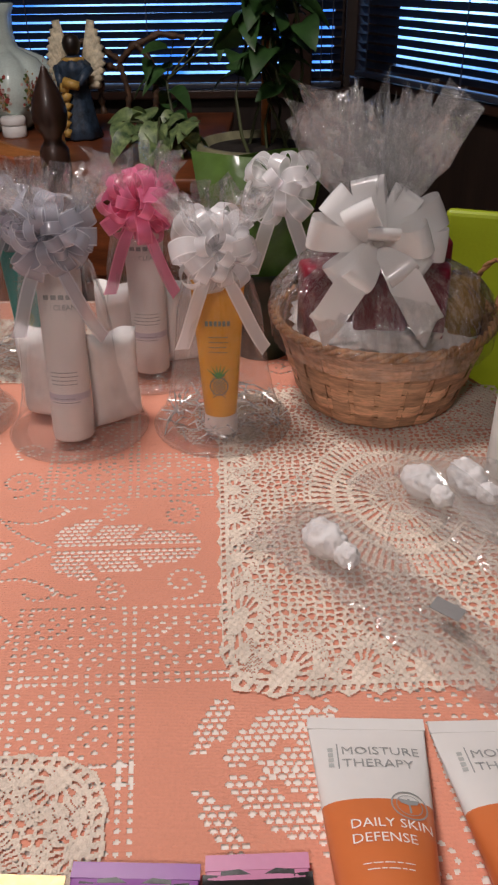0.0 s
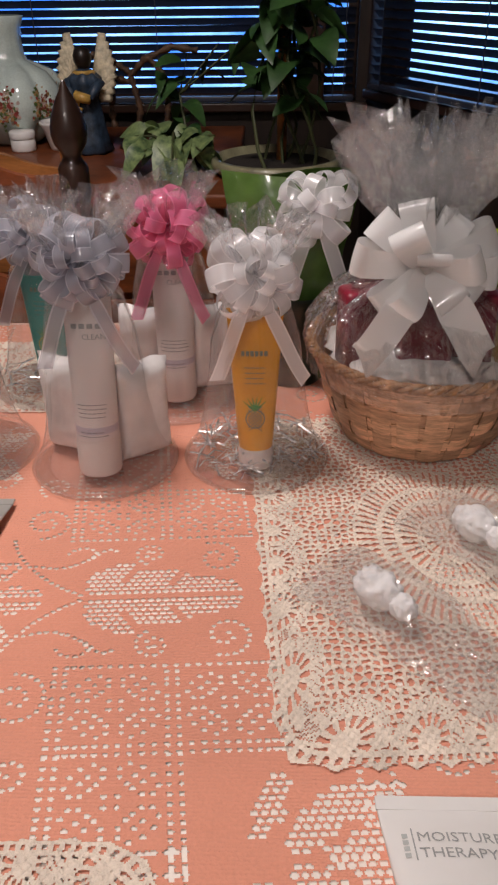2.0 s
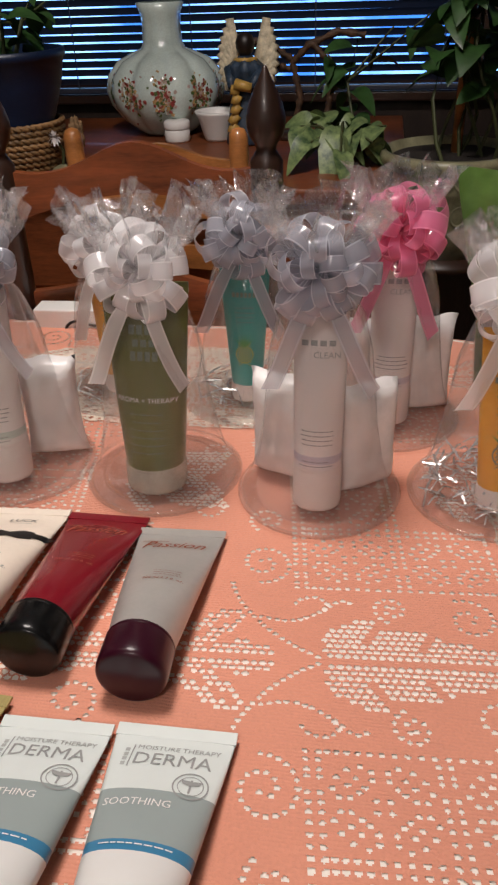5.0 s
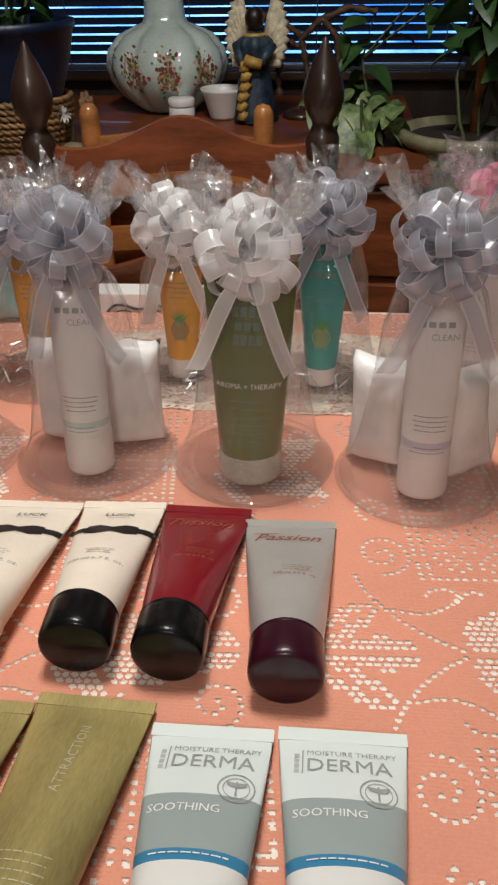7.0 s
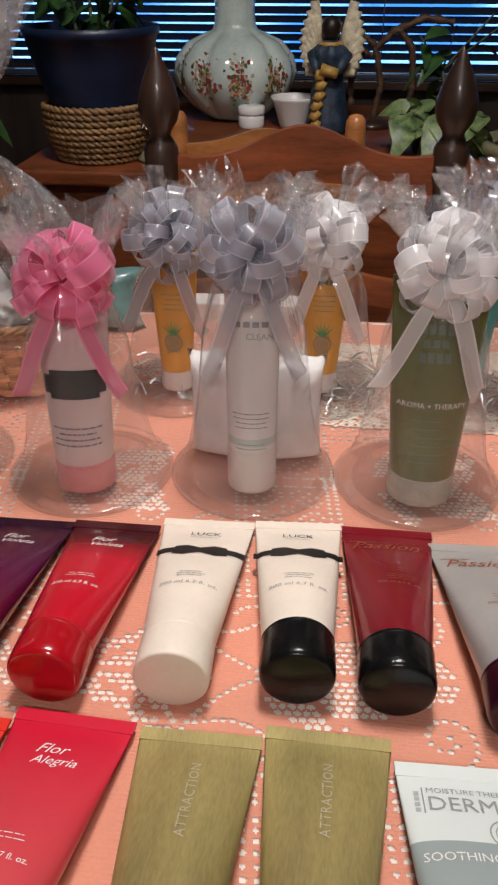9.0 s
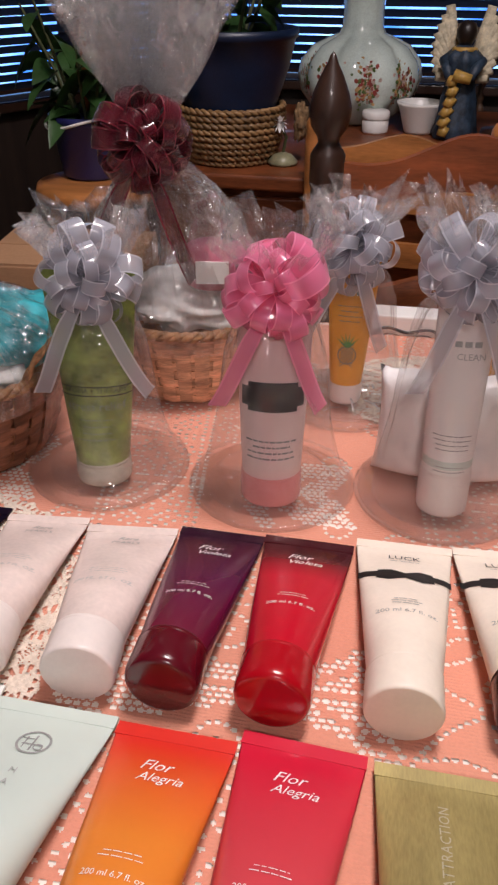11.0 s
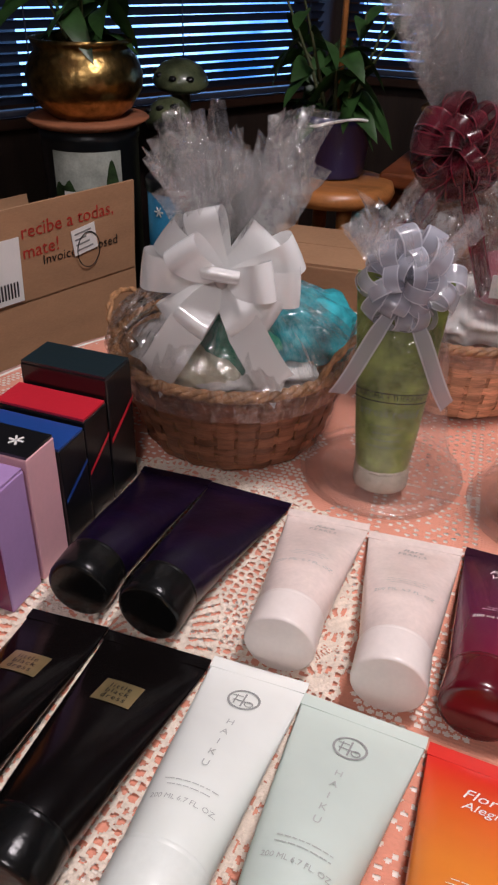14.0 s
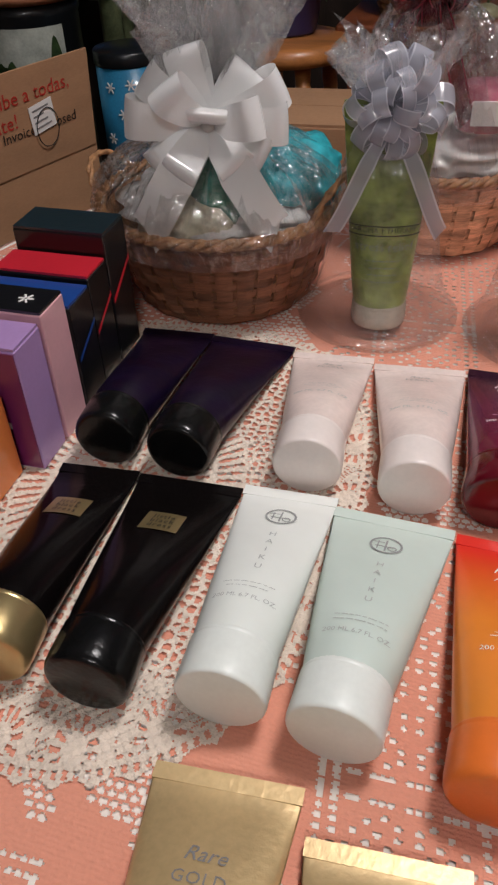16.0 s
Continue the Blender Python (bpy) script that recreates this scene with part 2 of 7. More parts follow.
def part(name, bm, material, parent=None, label="", smooth=False):
    me = bpy.data.meshes.new(name)
    bm.to_mesh(me)
    bm.free()
    me.materials.append(material)
    if smooth:
        me.shade_smooth()
    ob = new(name, me)
    if parent is not None:
        ob.parent = parent
    if label:
        tagged(ob, label)
    return ob


def box_bm(x0, x1, y0, y1, z0, z1, bevel=0.0, seg=2):
    bm = bmesh.new()
    bmesh.ops.create_cube(bm, size=1, matrix=Matrix.LocRotScale(((x0 + x1) / 2, (y0 + y1) / 2, (z0 + z1) / 2), None, (x1 - x0, y1 - y0, z1 - z0)))
    if bevel:
        bmesh.ops.bevel(bm, geom=bm.edges[:], offset=bevel, segments=seg, affect="EDGES", profile=0.5)
    return bm


def lathe(profile, n=40, wobble=None):
    """Verts and faces of a turned form; profile: (radius, height)."""
    v, f = [], []
    for r, z in profile:
        for i in range(n):
            a = 2 * math.pi * i / n
            k = wobble(a, r, z) if wobble else 1
            v.append((r * k * math.cos(a), r * k * math.sin(a), z))
    for j in range(len(profile) - 1):
        for i in range(n):
            a, b = j * n + i, j * n + (i + 1) % n
            f.append((a, b, b + n, a + n))
    return v, f


def turned(name, profile, material, parent=None, label="", n=40, wobble=None, at=(0, 0, 0)):
    v, f = lathe(profile, n, wobble)
    return mesh_ob(name, [(a + at[0], b + at[1], c + at[2]) for a, b, c in v], f, material, parent, label)


def rod(p, q, r0, r1, n=8):
    """A tapered rod from p to q."""
    p, q = Vector(p), Vector(q)
    d = (q - p).normalized()
    u = d.orthogonal().normalized()
    w = d.cross(u)
    v = [c + (u * math.cos(2 * math.pi * i / n) + w * math.sin(2 * math.pi * i / n)) * r for c, r in ((p, r0), (q, r1)) for i in range(n)]
    f = [(i, (i + 1) % n, n + (i + 1) % n, n + i) for i in range(n)] + [tuple(range(n))[::-1], tuple(range(n, 2 * n))]
    return v, f


def pipe(points, radius, n=8, closed=False):
    """A round pipe along points."""
    v, f = [], []
    pts = [Vector(p) for p in points]
    m = len(pts)
    for k, p in enumerate(pts):
        d = (pts[(k + 1) % m if closed else min(k + 1, m - 1)] - pts[(k - 1) % m if closed else max(k - 1, 0)]).normalized()
        u = d.cross(Vector((0.13, 0.29, 0.95))).normalized()
        w = d.cross(u)
        r = radius(k / (m - 1)) if callable(radius) else radius
        v += [p + (u * math.cos(2 * math.pi * i / n) + w * math.sin(2 * math.pi * i / n)) * r for i in range(n)]
    for k in range(m if closed else m - 1):
        for i in range(n):
            a, b = k * n + i, k * n + (i + 1) % n
            f.append((a, b, (b + n) % (m * n), (a + n) % (m * n)))
    return v, f


def joined(pieces):
    v, f = [], []
    for pv, pf in pieces:
        o = len(v)
        v += [tuple(x) for x in pv]
        f += [tuple(i + o for i in q) for q in pf]
    return v, f


def thing(name, m, label, category, group="", kind=""):
    e = new(name)
    e.empty_display_size = 0.05
    e.matrix_basis = m
    return tagged(e, label, category, group, kind)


def letters(text, size, align="CENTER", spacing=1.0):
    """Vertices and faces of a line of writing, standing on the x axis."""
    c = bpy.data.curves.new("writing", "FONT")
    c.body, c.size, c.align_x, c.space_character, c.resolution_u = text, size, align, spacing, 2
    o = bpy.data.objects.new("writing", c)
    me = o.to_mesh()
    v = [tuple(x.co) for x in me.vertices]
    f = [tuple(p.vertices) for p in me.polygons]
    o.to_mesh_clear()
    bpy.data.objects.remove(o)
    bpy.data.curves.remove(c)
    return v, f


def bar(x0, x1, y0, y1, n=8):
    """A flat strip of n pieces."""
    v = [(x0 + (x1 - x0) * i / n, y, 0) for y in (y0, y1) for i in range(n + 1)]
    return v, [(i, i + 1, n + 2 + i, n + 1 + i) for i in range(n)]


# ---- the room ----
def room():
    tagged(part("floor", box_bm(-3.2, 2.2, -2.2, 3.2, -0.05, 0), CARPET), "brown carpeted dining room floor", "floor", kind="structure")
    # ceiling and south wall stay unseen; added pale to bounce lamp light back
    tagged(part("ceiling", box_bm(-3.2, 2.2, -2.2, 2.6, 2.42, 2.5), CEIL), "unseen pale ceiling, added to bounce light", "ceiling", kind="structure")
    tagged(part("wall_south", box_bm(-3.2, 2.2, -2.2, -2.1, 0, 2.42), PAINT), "unseen cream wall behind the camera, added to bounce light", "wall", kind="structure")
    tagged(part("wall_west", box_bm(-3.2, -3.1, -2.1, 3.2, 0, 2.42), PANEL), "dark panelled wall", "wall", kind="structure")
    tagged(part("wall_east", box_bm(2.1, 2.2, -2.1, 3.2, 0, 2.42), PANEL), "dark panelled wall", "wall", kind="structure")


def wall_with_window(name, p, q, sill, head, margin, blind_spans):
    """A wall from p to q on the plan with one opening, a window and its blinds."""
    p, q = Vector((*p, 0)), Vector((*q, 0))
    d = q - p
    length = d.length
    m = Matrix.Translation(p) @ Matrix.Rotation(math.atan2(d.y, d.x), 4, "Z")
    w = thing("wall_" + name, m, "dark panelled wall below and around a window", "wall", kind="structure")
    for k, (a, b, z0, z1) in enumerate([(0, length, 0, sill), (0, length, head, 2.42), (0, margin, sill, head), (length - margin, length, sill, head)]):
        part("panelling", box_bm(a, b, 0.0, 0.1, z0, z1), PANEL, w)
    win = thing("window_" + name, m, "window with dark frame, dusk outside", "window", kind="structure")
    a, b = margin, length - margin
    for x0, x1, z0, z1 in [(a, b, sill, sill + 0.03), (a, b, head - 0.03, head), (a, a + 0.03, sill + 0.03, head - 0.03), (b - 0.03, b, sill + 0.03, head - 0.03)]:
        part("window_frame", box_bm(x0, x1, 0.03, 0.075, z0, z1, 0.004), DARKWOOD, win)
    part("window_sill", box_bm(a - 0.03, b + 0.03, -0.035, 0.03, sill - 0.025, sill, 0.004), DARKWOOD, win)
    for x0, x1 in blind_spans:
        bl = thing("window_blind", m, "dark horizontal slat blind, slats half open", "blind", "window blinds")
        part("headrail", box_bm(x0, x1, -0.05, -0.015, head - 0.03, head + 0.01, 0.003), SLAT, bl)
        part("bottom_rail", box_bm(x0, x1, -0.045, -0.02, sill + 0.004, sill + 0.018, 0.003), SLAT, bl)
        n = int((head - sill - 0.06) / 0.0215)
        verts, faces = [], []
        for i in range(5):
            s = i / 4 - 0.5
            y, z = s * 0.025 * math.cos(radians(48)), -s * 0.025 * math.sin(radians(48)) + 0.0022 * (1 - 4 * s * s)
            verts += [(x0 + 0.004, y, z), (x1 - 0.004, y, z)]
        faces = [(2 * i, 2 * i + 1, 2 * i + 3, 2 * i + 2) for i in range(4)]
        first = None
        for i in range(n):
            if first is None:
                o = first = mesh_ob("slat", verts, faces, SLAT, bl)
            else:
                o = new("slat", first.data)
                o.parent = bl
            o.matrix_basis = pose(0, -0.033, sill + 0.035 + i * 0.0215, random.uniform(-2, 2), random.uniform(-0.12, 0.12), 0)
        k = max(2, int((x1 - x0) / 0.35) + 1)
        for i in range(k):
            x = x0 + 0.06 + (x1 - x0 - 0.12) * i / (k - 1)
            part("ladder_cord", box_bm(x - 0.0015, x + 0.0015, -0.047, -0.045, sill + 0.01, head), SLAT, bl)
    return m


room()
wall_with_window("north", (-1.42, 2.50), (0.27, 2.50), 0.865, 2.05, 0.03, [(0.045, 1.50), (1.56, 1.65)])
tagged(part("window_mullion", box_bm(0.075, 0.145, 2.44, 2.50, 0.865, 2.05, 0.004), DARKWOOD), "dark window post between blinds", "post", kind="structure")
wall_with_window("northeast", (0.27, 2.50), (0.95, 1.15), 0.90, 2.05, 0.06, [(0.07, 1.40)])
wall_with_window("northwest", (-2.15, 1.25), (-1.42, 2.50), 0.825, 2.05, 0.06, [(0.07, 1.38)])
tagged(part("wall_return", box_bm(0.95, 2.1, 1.15, 1.25, 0, 2.42), PANEL), "dark panelled wall", "wall", kind="structure")
tagged(part("wall_nook", box_bm(-3.1, -2.15, 1.25, 1.35, 0, 2.42), PANEL), "dark panelled wall", "wall", kind="structure")
v, f = lathe([(6.0, -1), (6.0, 5)], 48)
tagged(mesh_ob("backdrop", [(a - 0.5, b + 1.0, c) for a, b, c in v], f, glow("dusk_blue", (0.25, 0.55, 1.0), 4.0, 1.1)), "blue dusk outside the windows", "backdrop", kind="structure")


# ---- table, cloth and lace ----
def oval(n=96, grow=0.0):
    """The table's outline: two straight sides and two rounded ends."""
    pts = []
    for i in range(n):
        a = 2 * math.pi * i / n
        c, s = math.cos(a), math.sin(a)
        x = (-0.17 if c > 0 else -0.75) + ((0.51 if c > 0 else 0.47) + grow) * math.copysign(abs(c) ** 0.9, c)
        pts.append((x, 0.56 + (0.56 + grow) * math.copysign(abs(s) ** 0.9, s)))
    return pts


def inside(x, y, grow=0.0):
    c = np.where(x > -0.17, (x + 0.17) / (0.51 + grow), np.where(x < -0.75, (x + 0.75) / (0.47 + grow), 0))
    return np.abs(c) ** 2.2 + np.abs((y - 0.56) / (0.56 + grow)) ** 2.2 < 1


def slab(outline, z0, z1):
    n = len(outline)
    v = [(x, y, z) for z in (z0, z1) for x, y in outline]
    return v, [tuple(range(n))[::-1], tuple(range(n, 2 * n))] + [(i, (i + 1) % n, n + (i + 1) % n, n + i) for i in range(n)]


table = thing("dining_table", pose(0, 0, 0), "oval wooden dining table under a salmon lace cloth", "table")
mesh_ob("tabletop", *slab(oval(), T - 0.035, T - 0.004), WOOD, table, smooth=False)
for x in (-0.95, -0.02):
    for y in (0.28, 0.84):
        turned("leg", [(0.02, 0), (0.025, 0.05), (0.018, 0.08), (0.032, 0.3), (0.02, 0.45), (0.035, 0.5), (0.035, T - 0.036)], WOOD, table, n=16, at=(x, y, 0))
under = thing("table_liner", pose(0, 0, 0), "white under-cloth on the dining table", "tablecloth")
mesh_ob("cloth_liner", *slab(oval(grow=0.004), T - 0.0035, T - 0.0010), LINER, under, smooth=False)


def cells(x0, x1, y0, y1, pitch, keep, open_cell, z, rim=0.13, wave=None):
    """A crochet sheet: a net of small squares, each shut or with a hole. keep and open_cell take arrays."""
    nx, ny = int((x1 - x0) / pitch), int((y1 - y0) / pitch)
    gx, gy = np.meshgrid(x0 + (np.arange(nx) + 0.5) * pitch, y0 + (np.arange(ny) + 0.5) * pitch)
    k = keep(gx, gy)
    o = open_cell(gx, gy) & k
    h = pitch / 2
    verts, faces = [], []
    quad = np.array([(-1, -1), (1, -1), (1, 1), (-1, 1)]) * h
    base = 0
    shut = np.argwhere(k & ~o)
    sx, sy = gx[k & ~o], gy[k & ~o]
    V = np.zeros((len(sx), 4, 3))
    V[:, :, 0] = sx[:, None] + quad[None, :, 0]
    V[:, :, 1] = sy[:, None] + quad[None, :, 1]
    F = np.arange(len(sx) * 4).reshape(-1, 4)
    ox, oy = gx[o], gy[o]
    q = 1 - 2 * rim
    ang = np.concatenate([[225 + 90 * k - 24, 225 + 90 * k + 24] for k in range(4)])
    hole = np.stack([np.cos(np.radians(ang)), np.sin(np.radians(ang))], 1) * h * q * 1.08
    ring = np.concatenate([quad, hole])
    W = np.zeros((len(ox), 12, 3))
    W[:, :, 0] = ox[:, None] + ring[None, :, 0]
    W[:, :, 1] = oy[:, None] + ring[None, :, 1]
    b = len(sx) * 4 + np.arange(len(ox))[:, None] * 12
    G = np.concatenate([b + np.array([k, (k + 1) % 4, 4 + (2 * k + 2) % 8, 4 + 2 * k + 1]) for k in range(4)])
    C = np.concatenate([b + np.array([k, 4 + 2 * k + 1, 4 + 2 * k]) for k in range(4)])
    allv = np.concatenate([V.reshape(-1, 3), W.reshape(-1, 3)])
    allv[:, 2] = z + (wave(allv[:, 0], allv[:, 1]) if wave else 0)
    return allv.tolist(), np.concatenate([F, G]).tolist() + C.tolist()


def spiral_holes(cu, cv, r, turns, start, sense, gap=0.0058):
    """Holes along a curl that opens from its middle."""
    out, t, end = [], 0.35, turns * 2 * math.pi
    while t < end:
        q = r * (0.12 + 0.88 * t / end)
        a = start + sense * t
        out.append((cu + q * math.cos(a), cv + q * math.sin(a)))
        t += gap / max(q, 0.004)
    return out


def line_holes(points, gap=0.0058):
    """Holes at even steps along a smooth line through the points."""
    pts = [Vector((*p, 0)) for p in points]
    fine = []
    for i in range(len(pts) - 1):
        p0, p1, p2, p3 = pts[max(i - 1, 0)], pts[i], pts[i + 1], pts[min(i + 2, len(pts) - 1)]
        for k in range(24):
            t = k / 24
            fine.append(0.5 * (2 * p1 + (p2 - p0) * t + (2 * p0 - 5 * p1 + 4 * p2 - p3) * t * t + (3 * p1 - p0 - 3 * p2 + p3) * t ** 3))
    fine.append(pts[-1])
    out, run = [tuple(fine[0][:2])], 0.0
    for p, q in zip(fine, fine[1:]):
        run += (q - p).length
        if run >= gap:
            out.append(tuple(q[:2]))
            run -= gap
    return out


def lobe_holes(lobes, veins=()):
    """A field of staggered holes over leaf lobes (cu, cv, long, short, turn), parted along its veins."""
    out = []
    us = [q[0] for q in lobes]
    for j in range(-10, 48):
        v = j * 0.0049
        for i in range(int((min(us) - 0.05) / 0.0060), int((max(us) + 0.05) / 0.0060) + 1):
            u = (i + 0.5 * (j % 2)) * 0.0060
            for cu, cv, la, lb, turn in lobes:
                c, s_ = math.cos(radians(turn)), math.sin(radians(turn))
                du, dv = u - cu, v - cv
                if ((du * c + dv * s_) / la) ** 2 + ((dv * c - du * s_) / lb) ** 2 < 1:
                    break
            else:
                continue
            for (x0, y0), (x1, y1) in veins:
                L2 = (x1 - x0) ** 2 + (y1 - y0) ** 2
                k = max(0, min(1, ((u - x0) * (x1 - x0) + (v - y0) * (y1 - y0)) / L2))
                if math.hypot(u - x0 - k * (x1 - x0), v - y0 - k * (y1 - y0)) < 0.0026:
                    break
            else:
                out.append((u, v, 1.18))
    return out


def star_holes(u0, u1, w0, w1):
    """A square with a star of eight petals."""
    cu, cw, hu, hw = (u0 + u1) / 2, (w0 + w1) / 2, (u1 - u0) / 2, (w1 - w0) / 2
    out = []
    for su in (-1, 1):
        for sw in (-1, 1):
            out += [(cu + su * hu * x, cw + sw * hw * y) for x, y in ((0.13, 0.13), (0.42, 0.30), (0.62, 0.46), (0.82, 0.62), (0.30, 0.42), (0.46, 0.62), (0.62, 0.82), (0.16, 0.60), (0.16, 0.80), (0.36, 0.92), (0.60, 0.16), (0.80, 0.16), (0.92, 0.36))]
    return out


def cloth_unit():
    """One unit of the openwork above its mirror line: squares, leaves, stems and curls."""
    h = []
    for w, u0, u1 in ((0.0735, 0.0, 0.158), (0.1405, 0.0, 0.158), (0.1470, 0.0, 0.158), (0.2135, 0.0, 0.088)):
        h += line_holes([(u0, w), (u1, w)])
    for u, w0, w1 in ((0.0, 0.079, 0.218), (0.0075, 0.079, 0.218), (0.0800, 0.079, 0.218), (0.0875, 0.079, 0.218), (0.158, 0.079, 0.141)):
        h += line_holes([(u, w0), (u, w1)])
    h += star_holes(0.012, 0.076, 0.080, 0.136) + star_holes(0.092, 0.154, 0.080, 0.136) + star_holes(0.012, 0.076, 0.152, 0.209)
    h += [q for q in lobe_holes([(0.040, 0.020, 0.026, 0.019, 30), (0.074, 0.014, 0.032, 0.019, 12), (0.108, 0.006, 0.036, 0.016, -4)], [((0.016, 0), (0.15, 0)), ((0.048, 0.018), (0.062, 0.04)), ((0.084, 0.014), (0.098, 0.034))]) if q[1] > 0]
    h += [q for q in lobe_holes([(-0.044, 0.003, 0.026, 0.012, 0), (-0.064, 0.027, 0.027, 0.012, 38), (-0.094, 0.010, 0.030, 0.014, 20)], [((-0.12, 0), (-0.02, 0)), ((-0.10, 0.004), (-0.045, 0.040))]) if q[1] > 0]
    h += line_holes([(0.012, 0.003), (-0.012, 0.018), (-0.032, 0.038), (-0.045, 0.058), (-0.052, 0.080)])
    h += line_holes([(-0.028, 0.040), (-0.006, 0.037), (0.014, 0.046), (0.022, 0.056), (0.014, 0.063), (0.002, 0.060), (-0.003, 0.053)])
    h += line_holes([(0.020, 0.050), (0.032, 0.060), (0.044, 0.056)])
    h += spiral_holes(0.070, 0.053, 0.014, 1.6, 0.6, 1) + spiral_holes(0.126, 0.045, 0.021, 1.5, -1.2, 1)
    h += spiral_holes(-0.026, 0.101, 0.024, 1.7, 2.6, -1) + spiral_holes(-0.022, 0.158, 0.017, 1.5, 1.2, 1)
    h += lobe_holes([(-0.142, 0.186, 0.026, 0.009, -62), (-0.112, 0.196, 0.032, 0.012, -40), (-0.082, 0.186, 0.026, 0.010, -18), (-0.090, 0.212, 0.030, 0.009, -30)])
    h += spiral_holes(0.206, 0.172, 0.020, 1.4, 0.4, 1)
    return h


def openwork_sheet(z, wave):
    """The crochet cloth: solid squares, and round every hole a finer net that leaves it open."""
    p, k = 0.0055, 5
    d = p / k
    u0, v0, nu, nv = -1.42, -0.62, 360, 250
    open_ = np.zeros((nv * k, nu * k), bool)
    for hu, hw, *big in cloth_unit():
        rad = big[0] if big else 1.0
        for i in range(-5, 3):
            for m in range(-2, 3):
                for sg in (-1, 1):
                    cu, cv = hu + 0.283 * i - u0, 0.0735 + sg * hw + 0.44 * m - v0
                    a, b = int(cu / d), int(cv / d)
                    if 4 <= a < nu * k - 4 and 4 <= b < nv * k - 4:
                        jj, ii = np.mgrid[b - 3:b + 4, a - 3:a + 4]
                        open_[b - 3:b + 4, a - 3:a + 4] |= (((ii + 0.5) * d - cu) / (0.0021 * rad)) ** 2 + (((jj + 0.5) * d - cv) / (0.0017 * rad)) ** 2 < 1
    worked = open_.reshape(nv, k, nu, k).any(axis=(1, 3))

    def quads(mask, size):
        jj, ii = np.nonzero(mask)
        c = np.array([(0, 0), (1, 0), (1, 1), (0, 1)])
        u = u0 + (ii[:, None] + c[None, :, 0]) * size
        v = v0 + (jj[:, None] + c[None, :, 1]) * size
        x = u - 0.152 - 0.138 * v
        y = 0.476 + 1.008 * v + 0.06 * (x + 0.152)
        ok = inside(x, y).all(axis=1)
        return np.stack([x[ok], y[ok]], 2).reshape(-1, 2)

    xy = np.concatenate([quads(~worked, p), quads(np.repeat(np.repeat(worked, k, 0), k, 1) & ~open_, d)])
    verts = np.column_stack([xy, z + wave(xy[:, 0], xy[:, 1])])
    return verts.tolist(), np.arange(len(verts)).reshape(-1, 4).tolist()


cloth = thing("tablecloth", pose(0, 0, 0), "salmon crochet lace tablecloth with openwork panels", "tablecloth")
v, f = openwork_sheet(T, lambda x, y: 0.0004 * np.sin(x * 37) * np.sin(y * 29))
tagged(mesh_ob("crochet_sheet", v, f, SALMON, cloth, smooth=False), kind="stuff")
edge, edge2 = oval(192, 0.0), oval(192, 0.012)
v = [(x, y, T) for x, y in oval(192, -0.006)] + [(x, y, T - 0.003) for x, y in edge2] + [(x, y, T - 0.2 - 0.02 * math.sin(i * 0.7)) for i, (x, y) in enumerate(oval(192, 0.022))]
f = [(k * 192 + i, k * 192 + (i + 1) % 192, (k + 1) * 192 + (i + 1) % 192, (k + 1) * 192 + i) for k in range(2) for i in range(192)]
mesh_ob("cloth_drop", v, f, SALMON, cloth)


